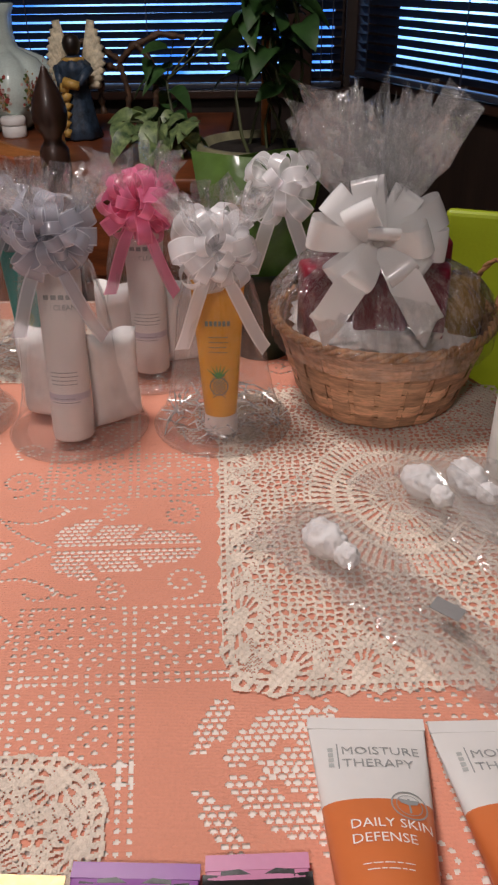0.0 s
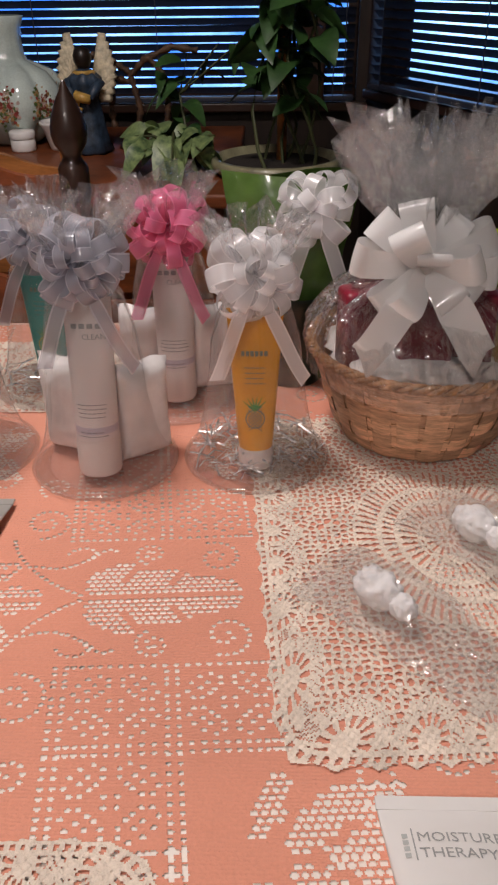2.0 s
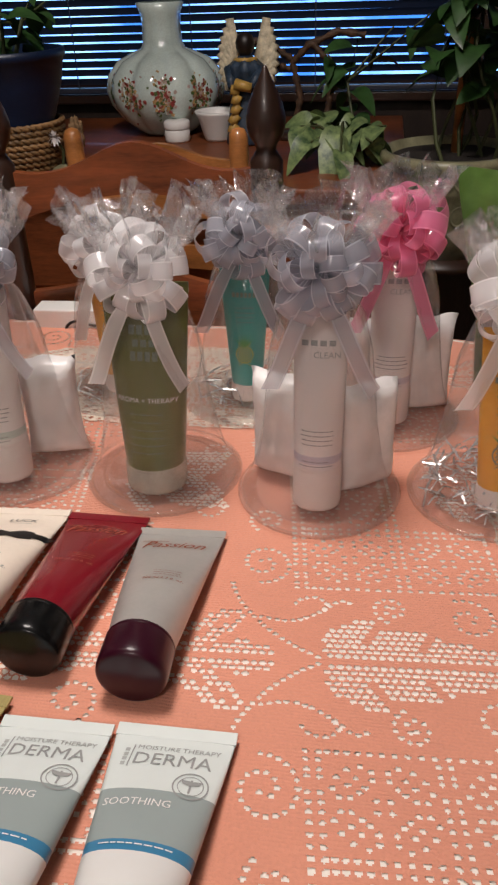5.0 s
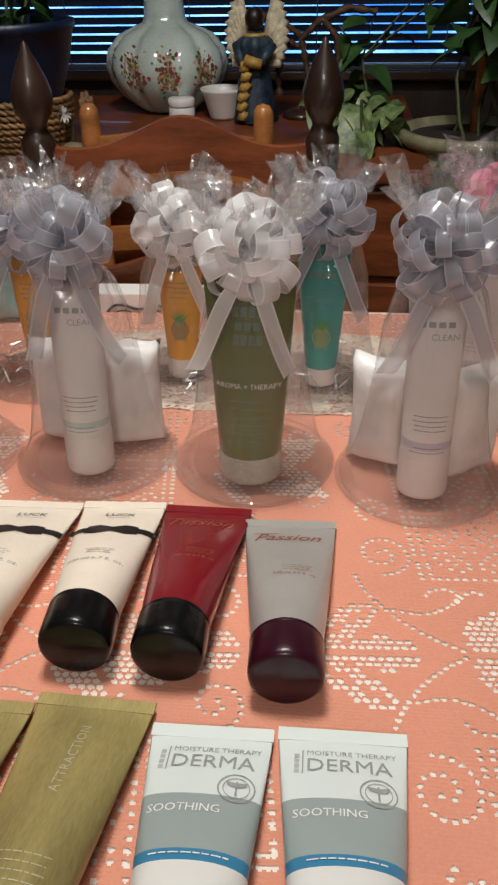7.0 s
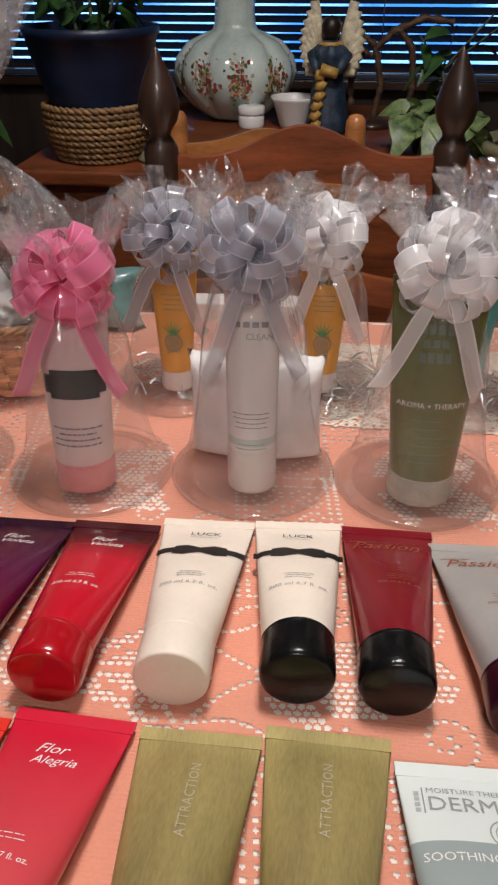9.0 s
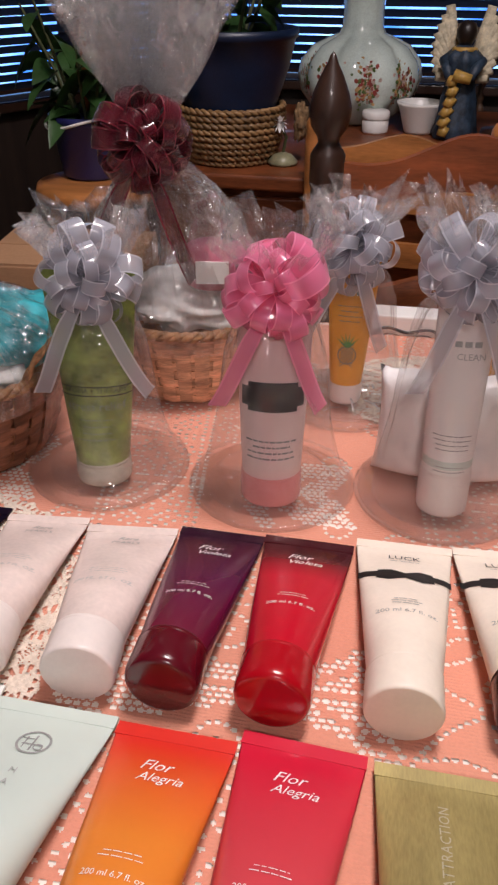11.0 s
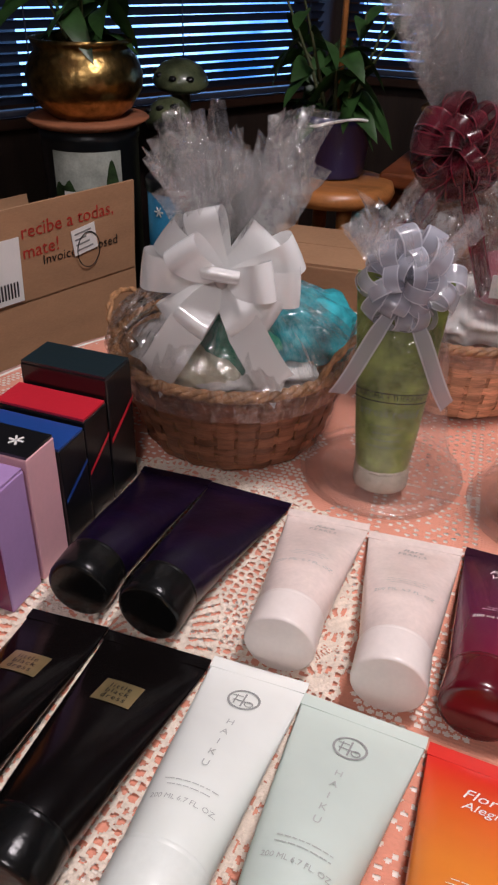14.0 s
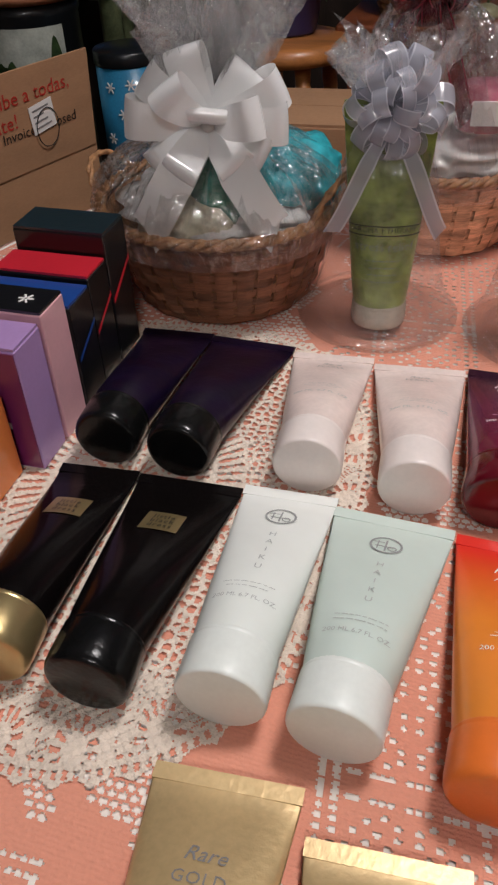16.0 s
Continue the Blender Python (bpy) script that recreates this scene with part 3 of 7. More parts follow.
def doily(m, half_x, half_y, power, label, pitch=0.0011, seed=1.0):
    """Ivory lace with rings of holes round the middle, fans and a scalloped rim."""
    def rho(x, y):
        return (np.abs(x / half_x) ** power + np.abs(y / half_y) ** power) ** (1 / power)

    def keep(x, y):
        e = rho(x, y)
        t = np.arctan2(y / half_y, x / half_x)
        along = t * (half_x + half_y) / 2
        return e < 1 - 0.022 * np.abs(np.sin(along * math.pi / 0.022))

    def net(x, y, q=0.0070):
        """Distance between the two nearest of jittered centres: the threads of an irregular net lie where it is small."""
        best = np.full(x.shape, 9.0)
        second = np.full(x.shape, 9.0)
        ci, cj = np.floor(x / q), np.floor(y / q)
        for di in (-1, 0, 1):
            for dj in (-1, 0, 1):
                gi, gj = ci + di, cj + dj
                r1 = np.sin(gi * 127.1 + gj * 311.7 + seed * 17) * 43758.5453
                r2 = np.sin(gi * 269.5 + gj * 183.3 + seed * 31) * 43758.5453
                d = np.hypot(x - (gi + 0.5 + 0.7 * (r1 - np.floor(r1) - 0.5)) * q, y - (gj + 0.5 + 0.7 * (r2 - np.floor(r2) - 0.5)) * q)
                second = np.minimum(second, np.maximum(best, d))
                best = np.minimum(best, d)
        return second - best

    def holes(x, y):
        e = rho(x, y)
        size = min(half_x, half_y)
        depth = (1 - e) * size                                    # from the rim inwards
        along = np.arctan2(y / half_y, x / half_x) * (half_x + half_y) / 2
        o = net(x, y) > 0.0023
        # a wheel of petals in the middle
        r = np.hypot(x * size / half_x, y * size / half_y)
        t = np.arctan2(y / half_y, x / half_x)
        k = r / size
        for k0, k1, n in ((0.05, 0.11, 16), (0.15, 0.24, 34), (0.27, 0.33, 56), (0.36, 0.47, 72)):
            ring = (k > k0 - 0.015) & (k < k1 + 0.015)
            slit = np.abs((t * n / (2 * np.pi)) % 1 - 0.5) < 0.24 - 0.08 * (k - k0) / (k1 - k0)
            o = np.where(ring, slit & (k > k0) & (k < k1), o)
        # shells along the border, each a dense bow round short slits
        step = 0.052
        fa = (along % step) - step / 2
        s_ = np.hypot(fa, depth - 0.016)
        bow = (np.abs(s_ - 0.0215) < 0.0042) & (depth > 0.012)
        core = (s_ < 0.0172) & (depth > 0.010)
        ray_ = np.abs((np.arctan2(depth - 0.016, fa) * 13 / (2 * np.pi)) % 1 - 0.5) < 0.25
        o = np.where(core, ray_ & (s_ > 0.008) & (s_ < 0.0155), o)
        o = np.where(bow, np.sin(s_ * 2 * np.pi / 0.0032) * np.sin(along * 2 * np.pi / 0.0034) > 0.72, o)
        rim = depth < 0.0105
        return np.where(rim, (np.abs(depth - 0.0058) < 0.0019) & (np.sin(along * 2 * math.pi / 0.0066) > 0.1), o)

    ob = thing("lace_doily", m, label, "doily", "lace doilies")
    vv, ff = cells(-half_x, half_x, -half_y, half_y, pitch, lambda x, y: keep(x, y) & ~holes(x, y), lambda x, y: np.zeros(x.shape, bool), 0.0014, wave=lambda x, y: 0.0006 * np.sin(x * 900) * np.sin(y * 800))
    tagged(mesh_ob("lace", vv, ff, IVORY, ob, smooth=False), kind="stuff")
    return ob


doily(pose(0.158, 0.628, T, 0, 0, 4.2), 0.168, 0.226, 14, "ivory crochet lace doily under the wrapped basket", seed=0.3)
doily(pose(-0.885, 0.467, T, 0, 0, 0), 0.17, 0.226, 2.6, "oval ivory crochet doily under the tubes", seed=1.7)
doily(pose(-0.135, 0.262, T, 0, 0, 2), 0.085, 0.085, 4, "small ivory crochet doily near the table edge", seed=2.9)
doily(pose(-0.33, 0.955, T, 0, 0, 0), 0.24, 0.10, 3, "pale crochet doily under the back gifts", seed=4.1, pitch=0.0018)


# ---- tubes and bottles ----
def section(s, r, half, n=28):
    """Half width, half height at s from the cap (0) to the crimp (1)."""
    k = s ** 0.9
    return r + (half - r) * k, max(0.0008, r * (1 - s ** 1.35))


def fine_mesh(v, f, longest=0.0028):
    """Print cut into small triangles, so that it can lie on a round surface."""
    bm = bmesh.new()
    vs = [bm.verts.new(p) for p in v]
    for q in f:
        try:
            bm.faces.new([vs[i] for i in q])
        except ValueError:
            pass
    bmesh.ops.triangulate(bm, faces=bm.faces[:])
    for _ in range(3):
        long_ = [e for e in bm.edges if e.calc_length() > longest]
        if not long_:
            break
        bmesh.ops.subdivide_edges(bm, edges=long_, cuts=1)
        bmesh.ops.triangulate(bm, faces=[q for q in bm.faces if len(q.verts) > 3])
    bm.verts.index_update()
    out = [tuple(p.co) for p in bm.verts], [tuple(p.index for p in q.verts) for q in bm.faces]
    bm.free()
    return out


def crimp(parent, L, w, zc, body):
    """The flat pressed end of a tube, with fine cross ridges."""
    v, f, n = [], [], 9
    for k in range(n):
        y = L - 0.0085 + 0.0088 * k / (n - 1)
        h = 0.0010
        v += [(-w / 2 - 0.0003, y, zc - h), (-w / 2 - 0.0003, y, zc + h), (w / 2 + 0.0003, y, zc + h), (w / 2 + 0.0003, y, zc - h)]
    for k in range(n - 1):
        f += [(4 * k + i, 4 * k + (i + 1) % 4, 4 * k + 4 + (i + 1) % 4, 4 * k + 4 + i) for i in range(4)]
    f += [(0, 3, 2, 1), (4 * n - 4, 4 * n - 3, 4 * n - 2, 4 * n - 1)]
    return mesh_ob("crimp", v, f, body, parent, smooth=False)


def tube_mesh(parent, L, w, r, cap_len, body, cap, prints=(), standing=False, cap_r=None, shoulder=0.004):
    """A squeezed tube with its cap at y = 0 and its crimp at y = L, lying on z = 0 or centred on the axis."""
    n, m = 28, 18
    cap_r = cap_r or r + 0.0008

    def centre(s, b):
        return 0.0 if standing else b + 0.0052 * s ** 2 + (cap_r - r) * (1 - s)

    v, f = [], []
    rows = [(cap_len - 0.004, 0.0)] + [(cap_len + (L - 0.009 - cap_len) * j / m, j / m) for j in range(m + 1)] + [(L, 1.0)]
    for y, s in rows:
        a, b = section(s, r, w / 2)
        for i in range(n):
            t = 2 * math.pi * i / n
            dent = 1 + 0.05 * math.sin(3 * t + y * 60) * s * (1 - s)
            v.append((a * math.cos(t), y, centre(s, b) + b * math.sin(t) * dent))
    for j in range(len(rows) - 1):
        for i in range(n):
            a, b = j * n + i, j * n + (i + 1) % n
            f.append((a, a + n, b + n, b))
    f += [tuple(range(n)), tuple(range((len(rows) - 1) * n, len(rows) * n))[::-1]]
    mesh_ob("tube_body", v, f, body, parent)
    crimp(parent, L, w, centre(1.0, section(1.0, r, w / 2)[1]), body)
    prof = [(0.0, 0.0), (cap_r * 0.82, 0.0), (cap_r * 0.90, 0.0005), (cap_r * 0.955, 0.0017), (cap_r * 0.99, 0.0042), (cap_r, 0.0075), (cap_r, cap_len - 0.0045), (cap_r * 0.985, cap_len - 0.0035), (cap_r * 0.985, cap_len - 0.0028), (cap_r, cap_len - 0.002), (cap_r * 0.96, cap_len)]
    if cap in (P_HCAP, P_PEARLCAP, P_CREAM):      # these caps end in a flat disc with a crisp rim
        prof[1:6] = [(cap_r * 0.93, 0.0), (cap_r * 0.965, 0.0004), (cap_r * 0.99, 0.0012), (cap_r, 0.0026), (cap_r, 0.0060)]
    cv, cf = lathe(prof, 40)
    zc = 0.0 if standing else cap_r
    mesh_ob("cap", [(a, c, b + zc) for a, b, c in cv], [q[::-1] for q in cf], cap, parent)

    def lay(vv):
        out = []
        for x, y, z in vv:
            s = min(1, max(0, (y - cap_len) / (L - 0.009 - cap_len)))
            a, b = section(s, r, w / 2)
            q = max(-0.98, min(0.98, x / a))
            out.append((x, y, centre(s, b) + b * math.sqrt(1 - q * q) + 0.0005 + z))
        return out

    for name, ink, pieces in prints:
        vv, ff = fine_mesh(*joined(pieces))
        mesh_ob(name, lay(vv), ff, ink, parent)


def shift(vf, dx, dy, turn=0):
    c, s = math.cos(radians(turn)), math.sin(radians(turn))
    return [(x * c - y * s + dx, x * s + y * c + dy, z) for x, y, z in vf[0]], vf[1]


def small_print(cx, cy, width, rows, gap=0.003, h=0.0008):
    """Rows of fine unreadable print, as short bars of word length."""
    out = []
    for k in range(rows):
        w = width * random.uniform(0.72, 1.0)
        x, end = cx - w / 2, cx + w / 2
        while x < end - 0.001:
            q = min(end - x, random.uniform(0.0022, 0.0062))
            out.append(bar(x, x + q, cy - k * gap - h, cy - k * gap, 2))
            x += q + 0.0009
    return out


def script(text, size, cx, cy, lean=0.32, big=1.0):
    """Slanting words, with a larger first letter where big says."""
    v, f = letters(text, size)
    x0 = min(q[0] for q in v)
    first = size * 0.52
    out = []
    for x, y, z in v:
        k = big if x - x0 < first else 1.0
        out.append((cx + x0 + (x - x0) * (k if k > 1 else 1) + lean * y * k, cy + y * k, 0))
    return out, f


def mark(cx, cy, w, h, n=5):
    """A brand mark as plain short bars."""
    return [bar(cx - w / 2 + w * i / n, cx - w / 2 + w * (i + 0.72) / n, cy - h / 2, cy + h / 2, 2) for i in range(n)]


def swash(cx, cy, w):
    """A looping script mark, drawn as a thin stroke."""
    pts = [(cx + (t - 0.5) * w + 0.07 * w * math.cos(t * 21), cy + 0.14 * w * math.sin(t * 21) * (1 - 0.7 * t) + 0.03 * w * math.sin(t * 7)) for t in [i / 60 for i in range(61)]]
    v = [(x, y + d, 0) for x, y in pts for d in (-0.0004, 0.0005)]
    return v, [(2 * i, 2 * i + 2, 2 * i + 3, 2 * i + 1) for i in range(60)]


def ring_mark(cx, cy, r, width=0.0009, n=28):
    v = [(cx + q * math.cos(2 * math.pi * i / n), cy + q * math.sin(2 * math.pi * i / n), 0) for q in (r, r - width) for i in range(n)]
    return v, [(i, (i + 1) % n, n + (i + 1) % n, n + i) for i in range(n)]


def round_seal(cx, cy, r):
    """A round seal with a winged staff."""
    out = [ring_mark(cx, cy, r), ring_mark(cx, cy, r * 0.72, 0.0005), bar(cx - 0.0006, cx + 0.0006, cy - r * 0.55, cy + r * 0.45, 1)]
    for sg in (-1, 1):
        out.append(([(cx, cy + r * 0.35, 0), (cx + sg * r * 0.6, cy + r * 0.42, 0), (cx + sg * r * 0.45, cy + r * 0.12, 0), (cx, cy + 0.0, 0)], [(0, 1, 2, 3)]))
    return out


def lying_tube(label, left, right, foot, body, cap, prints, r=0.0235, cap_len=0.030, group="lotion tubes"):
    """left, right: the crimp's ends; foot: where the cap's end touches the table."""
    cx, cy = (left[0] + right[0]) / 2, (left[1] + right[1]) / 2
    dx, dy = cx - foot[0], cy - foot[1]
    L = math.hypot(dx, dy)
    w = math.hypot(right[0] - left[0], right[1] - left[1]) * 0.985
    e = thing("lotion_tube", pose(foot[0], foot[1], T + 0.0008, 0, 0, math.degrees(math.atan2(dy, dx)) - 90), label, "lotion tube", group)
    tube_mesh(e, L, w, r, cap_len, body, cap, prints(L) if prints else ())
    return e


def col(name, c, rough=0.3, **k):
    return surface(name, c, rough, var=k.pop("var", 0.06), scale=20, bump=0.05, **k)


P_CREAM = col("cream_tube", (0.86, 0.76, 0.64), 0.4)
P_WINE = col("wine_tube", (0.20, 0.006, 0.014), 0.25, coat=0.3)
P_SILVER = col("silver_tube", (0.50, 0.48, 0.45), 0.35, metal=0.35)
P_PLUM = col("plum_cap", (0.030, 0.003, 0.010), 0.28, spec=0.4)
P_PEARL = surface("pearl_tube", (0.84, 0.70, 0.64), 0.3, var=0.12, scale=26, bump=0.05, coat=0.3)
P_PEARLCAP = col("pearl_cap", (0.84, 0.75, 0.70), 0.3, coat=0.2)
P_BLUE = surface("midnight_tube", (0.007, 0.003, 0.016), 0.28, var=0.4, scale=30, spec=0.4, bump=0.5, fine=45)
P_BLACK = col("black_tube", (0.004, 0.003, 0.003), 0.2, spec=0.22)
P_GOLDCAP = col("gold_cap", (0.55, 0.42, 0.20), 0.3, metal=0.8)
P_GOLD = surface("gold_tube", (0.66, 0.48, 0.24), 0.38, metal=0.45, var=0.15, scale=14)
P_HAIKU = printed("pale_mint_tube", [(0.0, (0.84, 0.89, 0.83)), (0.19, (0.90, 0.92, 0.87))], 0.35, True)
P_MINT = printed("frosted_mint_tube", [(0.0, (0.66, 0.76, 0.69)), (0.19, (0.64, 0.74, 0.67))], 0.42, True)
P_HCAP = col("mint_white_cap", (0.78, 0.82, 0.77), 0.35)
P_VIOLET = printed("violet_tube", [(0.03, (0.16, 0.010, 0.035)), (0.10, (0.10, 0.006, 0.05)), (0.18, (0.022, 0.005, 0.014))], 0.25, True, coat=0.3)
P_RED = printed("red_fading_tube", [(0.05, (0.60, 0.006, 0.022)), (0.115, (0.62, 0.008, 0.03)), (0.155, (0.06, 0.006, 0.010))], 0.25, True, coat=0.3)
P_REDCAP = col("red_cap", (0.42, 0.004, 0.010), 0.2, coat=0.4)
P_VIOCAP = col("deep_red_cap", (0.10, 0.004, 0.010), 0.2, coat=0.4)
P_ORANGE = printed("orange_fading_tube", [(0.02, (0.85, 0.28, 0.04)), (0.10, (0.88, 0.26, 0.03)), (0.17, (0.80, 0.035, 0.02))], 0.28, True, coat=0.2)
P_ORCAP = col("orange_cap", (0.78, 0.18, 0.03), 0.3)
P_CORAL = printed("coral_tube", [(0.05, (0.70, 0.09, 0.10)), (0.17, (0.70, 0.015, 0.045))], 0.28, True, coat=0.2)
P_OLIVE = surface("olive_gold_tube", (0.42, 0.34, 0.13), 0.35, metal=0.3, var=0.3, scale=9, stretch=(3, 0.5, 1))
P_DERMA = printed("white_grey_tube", [(0.0, (0.80, 0.79, 0.76)), (0.083, (0.05, 0.24, 0.42)), (0.0905, (0.35, 0.41, 0.40)), (0.127, (0.78, 0.84, 0.81))], 0.32)
P_MT = printed("white_orange_tube", [(0.0, (0.72, 0.20, 0.06)), (0.108, (0.82, 0.80, 0.77))], 0.32)
P_PURPLE = col("purple_tube", (0.30, 0.10, 0.36), 0.35)
P_ROSE = col("rose_tube", (0.62, 0.26, 0.42), 0.35)


def p_script(ink, sub=0.08):
    return lambda L: [("script_word", ink, [script("Passion", 0.0175, -0.003, L - 0.034, 0.42), bar(-0.030, -0.008, L - 0.0215, L - 0.0207, 3)]), ("fine_print", ink, small_print(0.006, L - sub, 0.024, 3, 0.0032, 0.0005) + [shift(letters("200 ml 6.7 fl. oz.", 0.0046), 0.004, L - sub - 0.014)])]


def bow_print(y, half, thick):
    """A ribbon band round the tube with a flat bow on it."""
    band = [(x, y - 0.003 * math.cos(x * 40) + d, 0) for d in (-thick, thick) for x in [(-half + 2 * half * i / 24) for i in range(25)]]
    out = [(band, [(i, i + 1, 26 + i, 25 + i) for i in range(24)])]
    for sg in (-1, 1):
        out.append(([(sg * 0.0005, y - 0.0075, 0), (sg * 0.012, y - 0.0115, 0), (sg * 0.021, y - 0.0085, 0), (sg * 0.020, y + 0.0045, 0), (sg * 0.010, y + 0.0055, 0), (sg * 0.0005, y + 0.001, 0)], [(0, 1, 2, 3, 4, 5)]))
    return out


def p_bow(L):
    return [("printed_bow", INKB, bow_print(L - 0.052, 0.034, 0.0040)), ("title", INKB, [shift(letters("LUCK", 0.0098), 0.0, L - 0.0255)]), ("fine_print", INKM, small_print(0, L - 0.029, 0.026, 1, h=0.0007) + small_print(0, L - 0.092, 0.022, 3, 0.003, 0.0008) + [shift(letters("200 ml 6.7 fl. oz.", 0.0062), 0, L - 0.110)])]


def p_bow_high(L):
    return [("printed_bow", INKB, bow_print(L - 0.0135, 0.030, 0.0045))]


def p_flor(word):
    return lambda L: [("script_word", INKW, [script("Flor", 0.0115, -0.004, L - 0.033, 0.34), script(word, 0.0095, 0.001, L - 0.042, 0.34)]), ("fine_print", INKW, small_print(0, L - 0.092, 0.024, 2, 0.003, 0.0005) + [shift(letters("200 ml 6.7 fl. oz.", 0.0050), 0, L - 0.107)])]


def p_pearl(L):
    return [("script_word", INKM, [script("Rare", 0.0085, 0, L - 0.022, 0.3)]), ("title", INKM, [shift(letters("PEARLS", 0.0062, spacing=1.15), 0, L - 0.030)]), ("fine_print", INKL, small_print(0, L - 0.078, 0.030, 3, 0.003, 0.0005) + [shift(letters("200 ML  6.7 FL. OZ.", 0.0052), 0, L - 0.097)])]


def p_attr(L):
    return [("upright_title", INKG, [shift(letters("ATTRACTION", 0.0082, spacing=1.1), 0.004, L - 0.052, 90)]), ("fine_print", INKG, small_print(0, L - 0.118, 0.036, 4, 0.005, 0.0006))]


def p_derma(L):
    return [("title", INKM, [shift(letters("MOISTURE THERAPY", 0.0056, "LEFT"), -0.021, L - 0.0195), shift(letters("DERMA", 0.0148, "LEFT"), -0.0215, L - 0.0325), bar(-0.0235, -0.0227, L - 0.035, L - 0.016, 1)]),
            ("upright_mark", INKL, [shift(b, -0.0265, L - 0.026, 90) for b in mark(0, 0, 0.016, 0.0028, 4)]),
            ("seal", INKM, round_seal(0.0185, L - 0.047, 0.0105)), ("variant_name", INKW, [shift(letters("SOOTHING", 0.0076), -0.008, L - 0.066)]),
            ("fine_print", INKW, small_print(0, L - 0.0925, 0.05, 1, h=0.0008))]


def p_moist(L):
    return [("title", INKM, [shift(letters("MOISTURE", 0.0102, "LEFT"), -0.018, L - 0.032), shift(letters("THERAPY", 0.0102, "LEFT"), -0.018, L - 0.0435), bar(-0.0205, -0.0197, L - 0.045, L - 0.022, 1)]),
            ("upright_mark", INKL, [shift(b, -0.0245, L - 0.034, 90) for b in mark(0, 0, 0.018, 0.0032, 4)]),
            ("seal", INKM, round_seal(0.0165, L - 0.074, 0.0105)), ("variant_name", INKW, [shift(letters("DAILY SKIN", 0.0088, "LEFT"), -0.018, L - 0.091), shift(letters("DEFENSE", 0.0088, "LEFT"), -0.018, L - 0.101)]),
            ("fine_print", INKW, small_print(0, L - 0.114, 0.03, 2, 0.0035, 0.0006))]


def p_haiku(L):
    return [("seal", INKM, [ring_mark(0.0, L - 0.033, 0.0105, 0.0015), bar(-0.0065, 0.0065, L - 0.0355, L - 0.0345, 2), bar(-0.0006, 0.0006, L - 0.0405, L - 0.0265, 1), bar(-0.0055, -0.0047, L - 0.039, L - 0.0285, 1), ring_mark(0.0042, L - 0.0365, 0.0030, 0.0008, 12), bar(-0.008, -0.001, L - 0.0305, L - 0.0297, 2)]),
            ("upright_title", INKL, [shift(letters(c, 0.0068), 0.0005, L - 0.060 - 0.0095 * i) for i, c in enumerate("HAIKU")]), ("fine_print", INKL, small_print(0, L - 0.112, 0.032, 2, 0.0038, 0.0005) + [shift(letters("200 ML 6.7 FL. OZ.", 0.0046), 0, L - 0.126)])]


def p_label(L):
    return [("paper_label", P_GOLDCAP, [bar(-0.013, 0.013, L - 0.068, L - 0.046, 6)]), ("label_print", INKB, [lifted(shift(letters(c, 0.0064, spacing=1.2), 0, y)) for c, y in (("little", L - 0.0540), ("black", L - 0.0595), ("dress", L - 0.0650))])]


def lifted(vf, h=0.0005):
    return [(x, y, z + h) for x, y, z in vf[0]], vf[1]


def p_gold(L):
    return [("script_word", INK, [script("Rare", 0.0105, 0, L - 0.047, 0.3)]), ("title", INK, [shift(letters("GOLD", 0.0085, spacing=1.1), 0, L - 0.058)])]


def p_none(L):
    return [("fine_print", P_PLUM, small_print(0, L - 0.09, 0.03, 3, 0.004, 0.0007))]


# the row against the gifts, from the window end to the boxes
lying_tube("silver tube with a dark plum cap, lying flat", (-0.312, 0.672), (-0.238, 0.677), (-0.268, 0.496), P_SILVER, P_PLUM, p_script(INKO), cap_len=0.031)
lying_tube("glossy wine red tube with a black cap", (-0.380, 0.684), (-0.308, 0.690), (-0.345, 0.507), P_WINE, BLACKP, p_script(INKO), cap_len=0.031)
lying_tube("cream tube with printed black bow and black cap", (-0.451, 0.686), (-0.381, 0.690), (-0.406, 0.509), P_CREAM, BLACKP, p_bow, cap_len=0.032)
lying_tube("cream tube with printed black bow and cream cap", (-0.526, 0.679), (-0.451, 0.686), (-0.484, 0.501), P_CREAM, P_CREAM, p_bow)
lying_tube("bright red tube darkening to the crimp", (-0.599, 0.672), (-0.527, 0.670), (-0.563, 0.493), P_RED, P_REDCAP, p_flor("Violeta"))
lying_tube("deep violet tube with a dark red cap", (-0.668, 0.663), (-0.599, 0.672), (-0.632, 0.491), P_VIOLET, P_VIOCAP, p_flor("Violeta"))
lying_tube("pearly pink-white tube with a round white cap", (-0.745, 0.656), (-0.670, 0.661), (-0.686, 0.490), P_PEARL, P_PEARLCAP, p_pearl)
lying_tube("pearly pink-white tube with a round white cap", (-0.815, 0.660), (-0.746, 0.655), (-0.760, 0.492), P_PEARL, P_PEARLCAP, p_pearl)
lying_tube("glossy midnight blue tube with a black end", (-0.892, 0.664), (-0.816, 0.656), (-0.852, 0.480), P_BLUE, BLACKP, p_none)
lying_tube("glossy midnight blue tube with a black end", (-0.958, 0.652), (-0.893, 0.665), (-0.908, 0.479), P_BLUE, BLACKP, p_none)
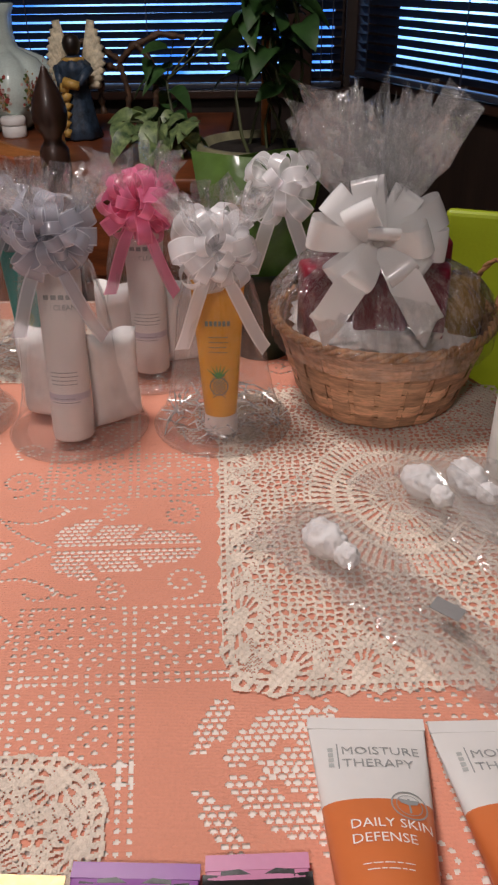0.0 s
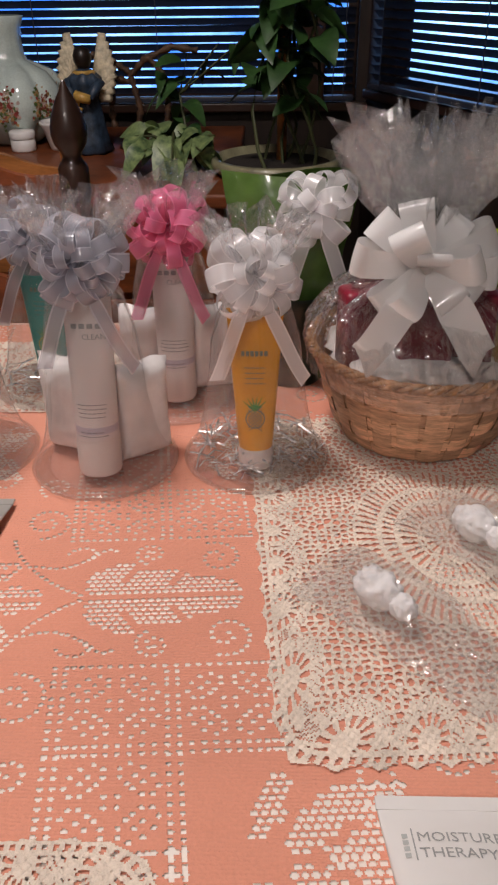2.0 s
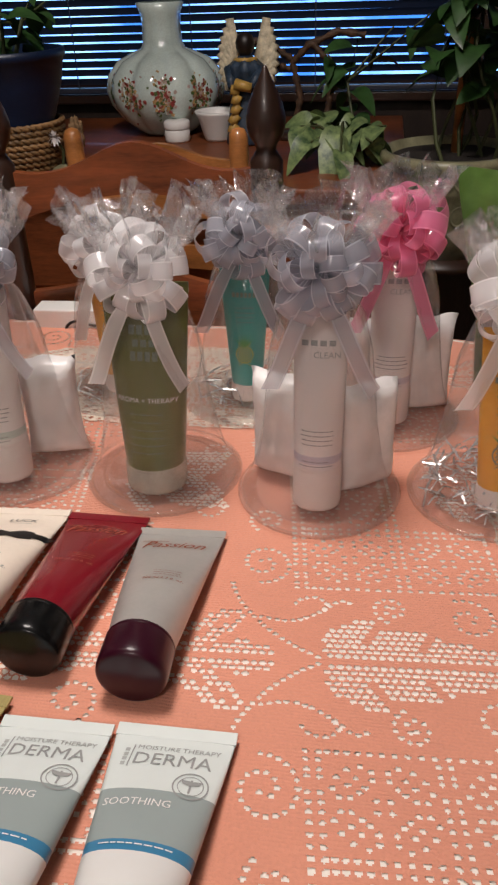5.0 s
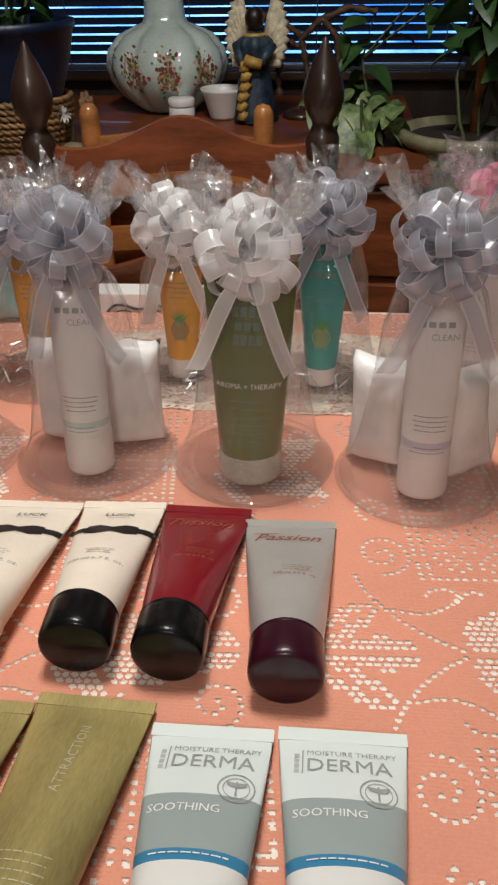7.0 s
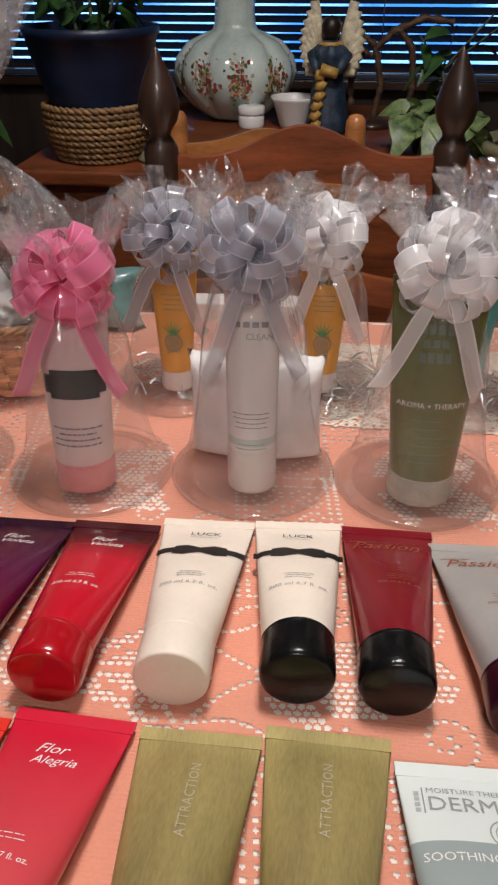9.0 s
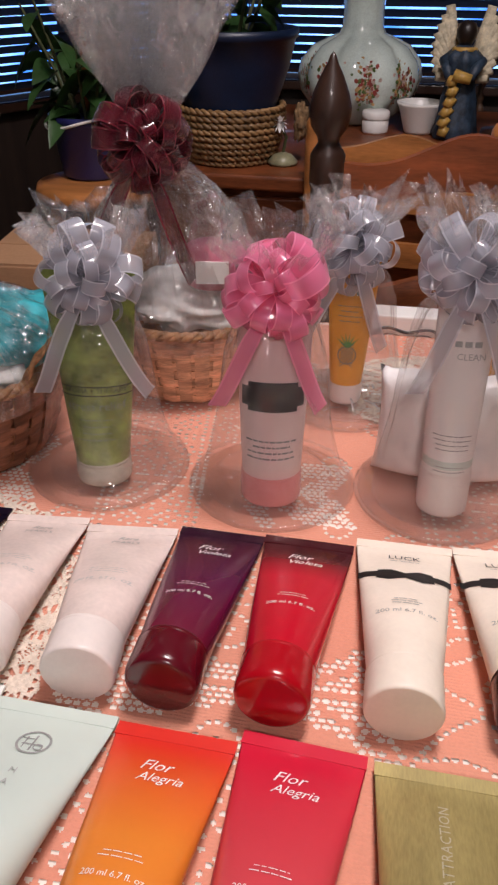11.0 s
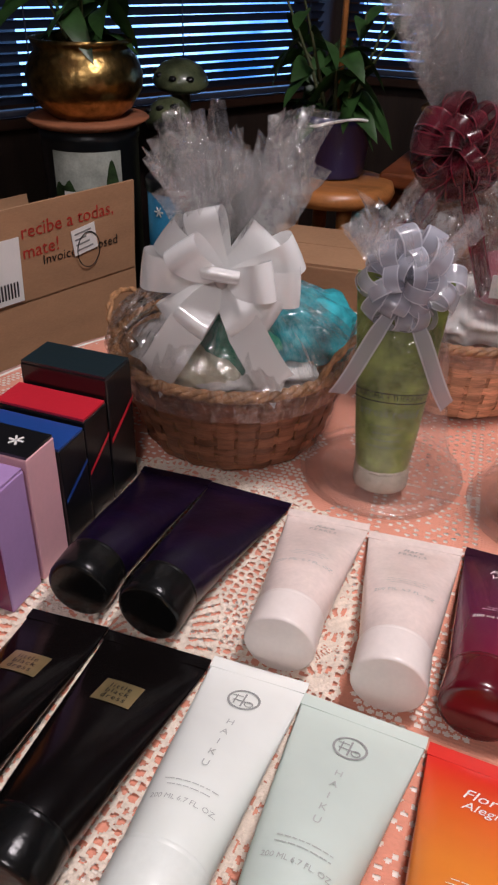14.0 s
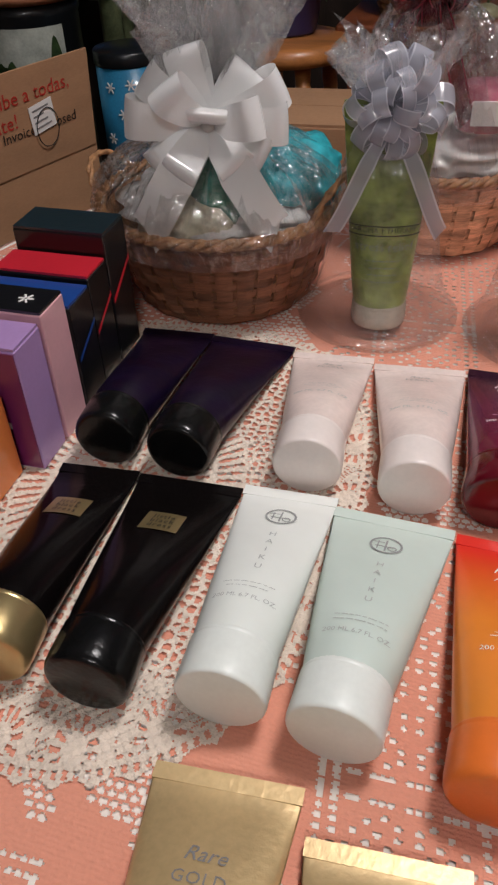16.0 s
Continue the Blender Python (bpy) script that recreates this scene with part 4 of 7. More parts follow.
# the front row
lying_tube("white and orange lotion tube, lying flat", (0.066, 0.373), (0.142, 0.374), (0.104, 0.195), P_MT, WHITEP, p_moist)
lying_tube("white and orange lotion tube, lying flat", (0.144, 0.375), (0.220, 0.372), (0.190, 0.195), P_MT, WHITEP, p_moist)
lying_tube("white, grey and blue lotion tube, lying flat", (-0.271, 0.475), (-0.194, 0.478), (-0.230, 0.296), P_DERMA, WHITEP, p_derma)
lying_tube("white, grey and blue lotion tube, lying flat", (-0.347, 0.470), (-0.273, 0.475), (-0.306, 0.292), P_DERMA, WHITEP, p_derma)
lying_tube("olive gold metallic tube, lying flat", (-0.423, 0.483), (-0.348, 0.491), (-0.390, 0.305), P_OLIVE, P_GOLDCAP, p_attr)
lying_tube("olive gold metallic tube, lying flat", (-0.498, 0.475), (-0.424, 0.483), (-0.460, 0.300), P_OLIVE, P_GOLDCAP, p_attr)
lying_tube("coral red tube, lying flat", (-0.577, 0.477), (-0.502, 0.488), (-0.548, 0.297), P_CORAL, P_REDCAP, p_flor("Alegria"))
lying_tube("orange tube turning red at the crimp", (-0.654, 0.472), (-0.579, 0.478), (-0.617, 0.294), P_ORANGE, P_ORCAP, p_flor("Alegria"))
lying_tube("frosted pale mint tube with a round cap", (-0.734, 0.487), (-0.656, 0.468), (-0.695, 0.304), P_MINT, P_HCAP, p_haiku, r=0.024)
lying_tube("white mint-tinted tube with a round cap", (-0.801, 0.480), (-0.735, 0.486), (-0.755, 0.306), P_HAIKU, P_HCAP, p_haiku, r=0.024)
lying_tube("glossy black tube with a small gold label", (-0.878, 0.472), (-0.801, 0.475), (-0.826, 0.293), P_BLACK, BLACKP, p_label)
lying_tube("black tube with small gold label and gold cap", (-0.938, 0.464), (-0.879, 0.473), (-0.886, 0.292), P_BLACK, P_GOLDCAP, p_label)
# the nearest ones
lying_tube("soft gold tube, lying flat", (-0.777, 0.268), (-0.704, 0.290), (-0.720, 0.098), P_GOLD, P_GOLDCAP, p_gold)
lying_tube("soft gold tube, lying flat", (-0.696, 0.256), (-0.622, 0.275), (-0.640, 0.09), P_GOLD, P_GOLDCAP, p_gold)
lying_tube("purple tube with a printed black bow", (-0.066, 0.276), (0.005, 0.274), (-0.030, 0.098), P_PURPLE, BLACKP, p_bow_high)
lying_tube("rose tube with a printed black bow", (0.007, 0.285), (0.064, 0.278), (0.046, 0.105), P_ROSE, BLACKP, p_bow_high)
lying_tube("soft gold tube, lying flat", (-0.140, 0.264), (-0.068, 0.270), (-0.104, 0.094), P_GOLD, P_GOLDCAP, p_gold)


# ---- bows and wrapped gifts ----
LOOPS = {}
EDGES = {"white_ribbon": ribbon_material("white_satin_edge", (0.95, 0.94, 0.94), 0.16, 0.05, 0.35), "silver_grey_ribbon": ribbon_material("silver_satin_edge", (0.62, 0.63, 0.70), 0.16, 0.15, 0.3), "pink_ribbon": ribbon_material("pink_satin_edge", (0.95, 0.32, 0.52), 0.16, 0.1, 0.35), "wine_ribbon": ribbon_material("wine_satin_edge", (0.14, 0.006, 0.018), 0.2, 0.0, 0.2)}


def loop_mesh(R, w, fat, key, material, edge):
    """One long loop of ribbon along z, rolled at its end, sheer in the middle where it has satin edges."""
    if key in LOOPS:
        return LOOPS[key]
    v, f, n = [], [], 24
    rho = fat * R
    cols = (-0.5, -0.42, -0.14, 0.14, 0.42, 0.5)
    m = len(cols)
    for i in range(n + 1):
        t = i / n
        if t < 0.3 or t > 0.7:
            q = min(t, 1 - t) / 0.3
            sg = -1 if t < 0.5 else 1
            x, z = sg * rho * math.sin(q * math.pi / 2) ** 1.3, (R - rho) * q
        else:
            a = radians(-90 + 180 * (t - 0.3) / 0.4)
            x, z = rho * math.sin(a), R - rho + rho * math.cos(a)
        ww = w * (0.40 + 0.60 * math.sin(math.pi * t) ** 0.55)
        for c in cols:
            v.append((x * (1 + 0.10 * (0.25 - c * c)), c * ww, z - 0.04 * R * c * c))
    for i in range(n):
        for k in range(m - 1):
            a = i * m + k
            f.append((a, a + 1, a + m + 1, a + m))
    me = bpy.data.meshes.new("loop")
    me.from_pydata(v, [], f)
    me.materials.append(material)
    me.materials.append(edge)
    me.polygons.foreach_set("material_index", [1 if k in (0, m - 2) else 0 for i in range(n) for k in range(m - 1)])
    me.shade_smooth()
    LOOPS[key] = me
    return me


def ribbon_tail(parent, start, end, w, material, edge, notch=0.5):
    """A hanging ribbon end, cut aslant, with satin edges."""
    p, q = Vector(start), Vector(end)
    d = (q - p).normalized()
    side = d.cross(Vector((0, -1, 0))).normalized()
    n, v = 12, []
    cols = (-0.5, -0.39, 0.0, 0.39, 0.5)
    for j in range(n + 1):
        t = j / n
        c = p.lerp(q, t) + Vector((0, -0.010 * math.sin(t * math.pi), 0.004 * math.sin(t * 5)))
        for k in cols:
            v.append(c + side * k * w * (0.6 + 0.4 * min(1, t * 3)) + d * (notch * w * k if j == n else 0) + Vector((0, 0.16 * w * (0.25 - k * k), 0)))
    f = [(5 * j + k, 5 * j + k + 1, 5 * j + k + 6, 5 * j + k + 5) for j in range(n) for k in range(4)]
    o = mesh_ob("tail", v, f, material, parent)
    o.data.materials.append(edge)
    o.data.polygons.foreach_set("material_index", [1 if k in (0, 3) else 0 for j in range(n) for k in range(4)])
    return o


def knot(parent, at, R, material):
    v, f = lathe([(0.0, -0.2 * R), (0.14 * R, -0.12 * R), (0.2 * R, 0), (0.14 * R, 0.12 * R), (0, 0.2 * R)], 12)
    b = mesh_ob("bow", v, f, material, parent)
    b.matrix_basis = pose(*at)
    return b


def loop_frame(d, roll):
    """A turn whose z runs along d and whose y lies across the view, so that the ribbon shows its face."""
    side = d.cross(Vector((0, -1, 0)))
    side = (side if side.length > 0.05 else Vector((1, 0, 0))).normalized()
    m = Matrix((side.cross(d), side, d)).transposed().to_4x4()
    return m @ pose(0, 0, 0, 0, 0, roll)


def add_bow(parent, at, R, w, count, material, tails=2, seed=0, fat=0.27, tail_len=0.075, tail_w=0.85):
    """A full round bow of many loops, towards the viewer and round to the sides."""
    rng = random.Random(seed)
    b = knot(parent, at, R, material)
    edge = EDGES.get(material.name, material)
    g = math.pi * (3 - math.sqrt(5))
    me = loop_mesh(R, w, fat, (R, w, material.name), material, edge)
    for i in range(count):
        c = 0.92 - 1.35 * (i + 0.5) / count
        a = g * i + rng.uniform(-0.25, 0.25)
        s = math.sqrt(max(0.0, 1 - c * c))
        d = Vector((s * math.cos(a), -c, s * math.sin(a))).normalized()
        o = new("loop", me)
        o.parent = b
        k = rng.uniform(0.80, 1.10) * (0.80 if c > 0.6 else 1)
        o.matrix_basis = loop_frame(d, rng.uniform(-62, 62)) @ Matrix.Diagonal((k * rng.uniform(0.85, 1.3), k, k, 1))
    for i in range(tails):
        sg = -1 if i % 2 else 1
        spread = (0.38 + 0.22 * rng.random()) * sg
        p = Vector((0.10 * R * sg, -0.25 * R, -0.35 * R))
        ribbon_tail(b, p, p + Vector((spread * tail_len, -0.004, -tail_len * 1.05)), w * tail_w, material, edge)
    return b


def satin_bow(parent, at, k, w, material, seed=0):
    """A flat bow of a few broad loops, laid in layers with their faces forward, and two broad tails."""
    rng = random.Random(seed)
    b = knot(parent, at, 0.05 * k, material)
    # direction in the plane of the bow, lean to the front, length
    for ang, lean, length in ((108, -6, 0.078), (168, 2, 0.088), (142, -10, 0.082), (24, -8, 0.088), (-2, 4, 0.084), (52, -16, 0.070), (214, 12, 0.074), (-30, 14, 0.070),
                              (126, 30, 0.070), (14, 30, 0.068), (236, 34, 0.064), (-52, 34, 0.058), (80, 56, 0.040)):
        a, e = radians(ang + rng.uniform(-5, 5)), radians(lean)
        d = Vector((math.cos(a) * math.cos(e), -math.sin(e), math.sin(a) * math.cos(e)))
        o = new("loop", loop_mesh(0.08, w / k, 0.19, ("satin", w, k), material, material))
        o.parent = b
        q = k * length / 0.08
        o.matrix_basis = loop_frame(d, rng.uniform(-14, 14)) @ Matrix.Diagonal((q * rng.uniform(0.8, 1.15), k, q, 1))
    for sg in (-1, 1):
        p = Vector((0.008 * sg, -0.016, -0.016 * k))
        ribbon_tail(b, p, p + Vector((0.062 * k * sg, -0.010, -0.082 * k)), w * 1.05, material, material, 0.7 * sg)
    return b


def crinkled(profile, n, seed, fold=0.06, ragged=0.0):
    """A sheet gathered round an axis, with folds that deepen where fold says."""
    rng = random.Random(seed)
    ph = [rng.uniform(0, 6.28) for _ in range(6)]
    v, f = [], []
    m = len(profile)
    for j, (r, z, k) in enumerate(profile):
        for i in range(n):
            a = 2 * math.pi * i / n
            q = math.sin(7 * a + ph[0]) * 0.5 + math.sin(11 * a + ph[1] + z * 20) * 0.35 + math.sin(19 * a + ph[2]) * 0.3 + math.sin(31 * a + ph[3] + z * 40) * 0.2
            rr = r * (1 + k * q) + rng.uniform(-1, 1) * (0.0022 if ragged else 0.0009)
            zz = z
            if ragged and j > m / 2:
                e = (j - m / 2) / (m / 2)
                zz += ragged * e * e * (0.6 * math.sin(5 * a + ph[4]) + 0.4 * math.sin(13 * a + ph[5]) + rng.uniform(-0.25, 0.25))
            v.append((rr * math.cos(a), rr * math.sin(a), zz))
    for j in range(m - 1):
        for i in range(n):
            a, b = j * n + i, j * n + (i + 1) % n
            f.append((a, b, b + n, a + n))
    return v, f


def pleated(profile, n, seed):
    """A stretched sheet gathered to a neck, with sharp narrow pleats that run up to it."""
    rng = random.Random(seed)
    fold = [(1 if i % 2 else -1) * rng.uniform(0.1, 1.0) ** 2 for i in range(n)]
    ang = [2 * math.pi * (i + rng.uniform(-0.35, 0.35)) / n for i in range(n)]
    v, f = [], []
    for j, (r, z, k) in enumerate(profile):
        for i in range(n):
            rr = r * (1 + 1.0 * k * fold[i]) + rng.uniform(-1, 1) * 0.0012 + 0.0035 * math.sin(5 * ang[i] + z * 60 + seed) * min(1, k * 20)
            v.append((rr * math.cos(ang[i]), rr * math.sin(ang[i]), z))
    for j in range(len(profile) - 1):
        for i in range(n):
            a, b = j * n + i, j * n + (i + 1) % n
            f.append((a, b, b + n, a + n))
    return v, f


def gathered_fan(z0, top, R, seed, pleats=15, flare=0.95):
    """The open end of a gathered wrap: sharp uneven pleats that fan out from the neck to a ragged edge."""
    rng = random.Random(seed)
    rows = 9
    n = pleats * 4
    ang, fold = [], []
    for i in range(n):
        ang.append(2 * math.pi * (i + rng.uniform(-0.28, 0.28)) / n)
        fold.append((1 if i % 2 else -1) * rng.uniform(0.3, 1.0) + rng.uniform(-0.3, 0.3))
    tip = [rng.uniform(0.74, 1.08) * (1 + 0.10 * math.sin(a * 3 + seed)) for a in ang]
    lean = [rng.uniform(-0.18, 0.18) for _ in ang]
    v, f = [], []
    for j in range(rows):
        t = j / (rows - 1)
        for i in range(n):
            r = 0.009 + (R - 0.009) * t ** flare
            r *= 1 + fold[i] * (0.34 - 0.10 * t) + 0.05 * math.sin(9 * t + i * 1.7) * t
            a = ang[i] + lean[i] * t * t
            v.append((r * math.cos(a), r * math.sin(a), z0 + (top - z0) * t * tip[i] + rng.uniform(-0.0015, 0.0015) * t))
    v = [(x + rng.uniform(-1, 1) * 0.0016, y + rng.uniform(-1, 1) * 0.0016, z) for x, y, z in v]
    for j in range(rows - 1):
        for i in range(n):
            a, b = j * n + i, j * n + (i + 1) % n
            f.append((a, b, b + n, a + n))
    return v, f


def shreds(parent, radius, count, material, seed, z0=0.006, zh=0.02):
    rng = random.Random(seed)
    pieces = []
    for _ in range(count):
        a, r = rng.uniform(0, 6.28), radius * math.sqrt(rng.random())
        L, h = rng.uniform(0.012, 0.035), rng.uniform(0, 6.28)
        c = Vector((r * math.cos(a), r * math.sin(a), z0 + rng.random() * zh))
        d = Vector((math.cos(h), math.sin(h), rng.uniform(-0.4, 0.5))) * L / 2
        u = Vector((-math.sin(h), math.cos(h), rng.uniform(-1, 1))).normalized() * 0.0009
        up = Vector((0, 0, rng.uniform(0.001, 0.005)))
        pieces.append(([c - d - u, c - d + u, c + up + u, c + up - u, c + d + u, c + d - u], [(0, 1, 2, 3), (3, 2, 4, 5)]))
    v, f = joined(pieces)
    return tagged(mesh_ob("shredded_filler", v, f, material, parent, smooth=False), kind="stuff")


TINSEL = surface("silver_tinsel", (0.75, 0.75, 0.75), 0.3, metal=0.6, var=0.5, scale=200)
B_FROST = printed("frosted_bottle", [(0.0, (0.78, 0.70, 0.70)), (0.045, (0.60, 0.54, 0.62)), (0.052, (0.84, 0.78, 0.75))], 0.45)
B_FROST2 = printed("frosted_green_bottle", [(0.0, (0.80, 0.76, 0.72)), (0.045, (0.58, 0.66, 0.60)), (0.052, (0.86, 0.81, 0.78))], 0.45)
B_ORANGE = surface("orange_bottle", (0.80, 0.36, 0.02), 0.35, var=0.12, scale=18)
B_TEAL = surface("teal_bottle", (0.03, 0.33, 0.30), 0.32, var=0.12, scale=18)
B_OLIVE = surface("olive_bottle", (0.14, 0.15, 0.035), 0.3, var=0.2, scale=14, coat=0.2)
B_LIME = surface("leaf_green_bottle", (0.22, 0.28, 0.06), 0.3, var=0.45, scale=55, coat=0.2)
B_PINK = printed("pink_bottle", [(0.0, (0.80, 0.40, 0.38)), (0.04, (0.80, 0.62, 0.58)), (0.12, (0.80, 0.58, 0.56))], 0.35, True)
B_CAP = surface("milky_cap", (0.74, 0.66, 0.62), 0.3, var=0.05)
B_CLEARCAP = surface("cloudy_cap", (0.50, 0.47, 0.38), 0.25, var=0.2, scale=40)
B_CAPPINK = surface("salmon_cap", (0.72, 0.25, 0.24), 0.3, var=0.05)
POUCH = surface("white_pouch", (0.86, 0.83, 0.81), 0.35, var=0.12, scale=30, bump=0.6, fine=70)
PINE_Y = surface("pineapple_print", (0.45, 0.42, 0.05), 0.5)
PINE_G = surface("pineapple_leaf_print", (0.06, 0.30, 0.05), 0.5)
STEELBLUE = surface("blue_grey_ink", (0.16, 0.20, 0.16), 0.5)


def pineapple(cx, cy, k=1.0):
    fruit = [ring_mark(cx, cy, 0.010 * k, 0.0012)]
    for i in range(-2, 3):
        fruit.append(shift(bar(-0.009 * k, 0.009 * k, -0.0004, 0.0004, 2), cx, cy + i * 0.0036 * k, 40))
        fruit.append(shift(bar(-0.009 * k, 0.009 * k, -0.0004, 0.0004, 2), cx, cy + i * 0.0036 * k, -40))
    leaves = []
    for a in (-50, -28, -8, 12, 32, 54):
        leaves.append(shift(([(-0.0015 * k, 0, 0), (0.0015 * k, 0, 0), (0, 0.016 * k, 0)], [(0, 1, 2)]), cx, cy + 0.009 * k, a))
    return fruit, leaves


def bottle_prints(kind):
    def tall(L):
        return [("brand_mark", INKM, mark(0.0, 0.148, 0.03, 0.0045, 4)), ("title", INKM, [shift(letters("CLEAN", 0.0072), 0.006, 0.136)]), ("fine_print", INK, small_print(0, 0.075, 0.032, 4, 0.004) + small_print(0, 0.048, 0.03, 2, 0.004))]

    def fruit(L):
        a, b = pineapple(0, 0.055, 0.95)
        return [("brand_mark", STEELBLUE, mark(0, 0.118, 0.026, 0.005, 6)), ("fine_print", STEELBLUE, small_print(0, 0.105, 0.026, 4, 0.005)), ("printed_fruit", PINE_Y if kind == "teal" else STEELBLUE, a), ("printed_leaves", PINE_G, b)]

    def soft(L):
        return [("brand_mark", STEELBLUE, mark(0, 0.150, 0.028, 0.008, 4) + mark(0, 0.139, 0.022, 0.006, 3) + mark(0, 0.128, 0.026, 0.008, 4)), ("title", INKW, [shift(letters("AROMA + THERAPY", 0.0062), 0, 0.088)]), ("fine_print", STEELBLUE, small_print(0, 0.078, 0.034, 6, 0.007))]

    def calm(L):
        return [("title", INKB, [shift(letters("AROMA + THERAPY", 0.0060), 0, 0.087), bar(-0.03, 0.03, 0.0915, 0.0925, 10), bar(-0.03, 0.03, 0.084, 0.085, 10)]), ("variant_name", STEELBLUE, [shift(letters("stress relief", 0.0105), 0, 0.072)]), ("fine_print", STEELBLUE, small_print(0, 0.064, 0.032, 4, 0.006))]

    def rosy(L):
        v = [(-0.026, 0.100, 0), (-0.022, 0.109, 0), (0.022, 0.109, 0), (0.026, 0.100, 0), (0.026, 0.096, 0), (0.022, 0.087, 0), (-0.022, 0.087, 0), (-0.026, 0.096, 0)]
        lab = joined([bar(-0.020, 0.020, 0.086, 0.110, 8), bar(-0.025, -0.020, 0.090, 0.106, 2), bar(0.020, 0.025, 0.090, 0.106, 2)])
        return [("black_label", INKB, [lab]), ("fine_print", INK, small_print(0, 0.062, 0.042, 4, 0.005, 0.0016))]

    return {"tall": tall, "tall_green": tall, "orange": fruit, "teal": fruit, "olive": soft, "lime": calm, "rosy": rosy}[kind]


KINDS = {  # height, crimp width, radius, cap length, body, cap
    "tall": (0.195, 0.046, 0.0205, 0.040, B_FROST, B_CAP), "tall_green": (0.195, 0.046, 0.0205, 0.040, B_FROST2, B_CAP),
    "orange": (0.160, 0.052, 0.0165, 0.022, B_ORANGE, B_CAP), "teal": (0.160, 0.054, 0.0165, 0.020, B_TEAL, B_CAP),
    "olive": (0.190, 0.076, 0.0270, 0.026, B_OLIVE, B_CLEARCAP), "lime": (0.188, 0.076, 0.0235, 0.022, B_LIME, B_CLEARCAP), "rosy": (0.185, 0.062, 0.0250, 0.028, B_PINK, B_CAPPINK)}


def pouch_bm(w, d, h, seed):
    """A soft pillow pack with flat pressed seams at its ends and a few wrinkles."""
    bm = bmesh.new()
    nu, nv = 14, 16
    sheets = []
    for side in (1, -1):
        rows = []
        for j in range(nv + 1):
            t = 2 * j / nv - 1
            row = []
            for i in range(nu + 1):
                q = 2 * i / nu - 1
                fat = max(0.0, 1 - q ** 4) ** 0.5 * max(0.0, 1 - abs(t) ** 5) ** 0.5
                wr = noise.noise(Vector((q * 2.5, t * 4, seed * 1.7 + side))) * 0.12 + noise.noise(Vector((q * 7, t * 3, seed * 0.9 - side))) * 0.06
                wide = w / 2 * (1 - 0.10 * (1 - t * t) + 0.05 * abs(t) ** 6)
                row.append(bm.verts.new((q * wide, -side * d / 2 * fat * (1 + wr), h / 2 * (1 + t) + 0.002 * math.sin(q * 5 + seed) * (t > 0.9))))
            rows.append(row)
        sheets.append(rows)
        for j in range(nv):
            for i in range(nu):
                q4 = (rows[j][i], rows[j][i + 1], rows[j + 1][i + 1], rows[j + 1][i])
                bm.faces.new(q4 if side > 0 else q4[::-1])
    bmesh.ops.remove_doubles(bm, verts=bm.verts[:], dist=0.0002)
    return bm


def bell_gift(x, y, kind, ribbon, word, bow_z, seed, pouch=None, lean=0.0, R=0.043, filler=None, fan=0.044, fan_h=0.064, turn=0, bow_dx=0.0):
    """A bottle on a clear plastic dish, under a bell of clear wrap tied with a ribbon bow."""
    label = {"tall": "frosted bottle", "tall_green": "frosted bottle", "orange": "orange bottle", "teal": "teal bottle", "olive": "olive green bottle", "lime": "leaf green bottle", "rosy": "pink black-labelled bottle"}[kind]
    g = thing("wrapped_bottle_gift", pose(x, y, T + 0.0012, 0, 0, turn), f"{label} wrapped in clear film with {word} bow", "gift", "wrapped bottle gifts")
    turned("plastic_dish", [(0.0, 0.0015), (0.050, 0.0015), (0.054, 0.004), (0.060, 0.004), (0.066, 0.001), (0.0735, 0.001), (0.0745, 0.004), (0.073, 0.0065), (0.069, 0.0055)], CUP, g, n=64)
    neck = bow_z - T - 0.012
    k = neck / 0.19
    prof = [(0.0705, 0.005, 0.0), (0.062, 0.018 * k, 0.015), (0.055, 0.04 * k, 0.02), (0.0495, 0.07 * k, 0.025), (0.046, 0.10 * k, 0.03), (0.042, 0.135 * k, 0.05), (0.033, 0.165 * k, 0.10), (0.018, 0.185 * k, 0.16), (0.010, neck, 0.2)]
    v, f = crinkled(prof, 96, seed)
    mesh_ob("wrap", v, f, FILM_SOFT, g)
    v, f = gathered_fan(neck, neck + fan_h, fan * 1.08, seed + 5, 11)
    mesh_ob("wrap_top", v, f, FILM_FAN, g, smooth=False)
    H, w, r, cl, body, cap = KINDS[kind]
    b = new("bottle")
    b.parent = g
    b.matrix_basis = pose(0, -0.026 if y < 0.85 else -0.012, 0.006, 90 - lean - (6 if y < 0.85 else 3), 0, 0)
    tube_mesh(b, H, w, r, cl, body, cap, bottle_prints(kind)(H), standing=True)
    if pouch:
        for dx, dy, rz in pouch:
            o = part("tissue_pack", pouch_bm(0.058, 0.034, 0.105, seed), POUCH, g, smooth=True)
            o.matrix_basis = pose(dx, dy, 0.003, 0, 0, rz)
    if filler:
        shreds(g, 0.062, filler, TINSEL, seed)
    add_bow(g, (bow_dx, -0.014, bow_z - T), R, 0.0170 * R / 0.047, 34, ribbon, 2, seed)
    return g


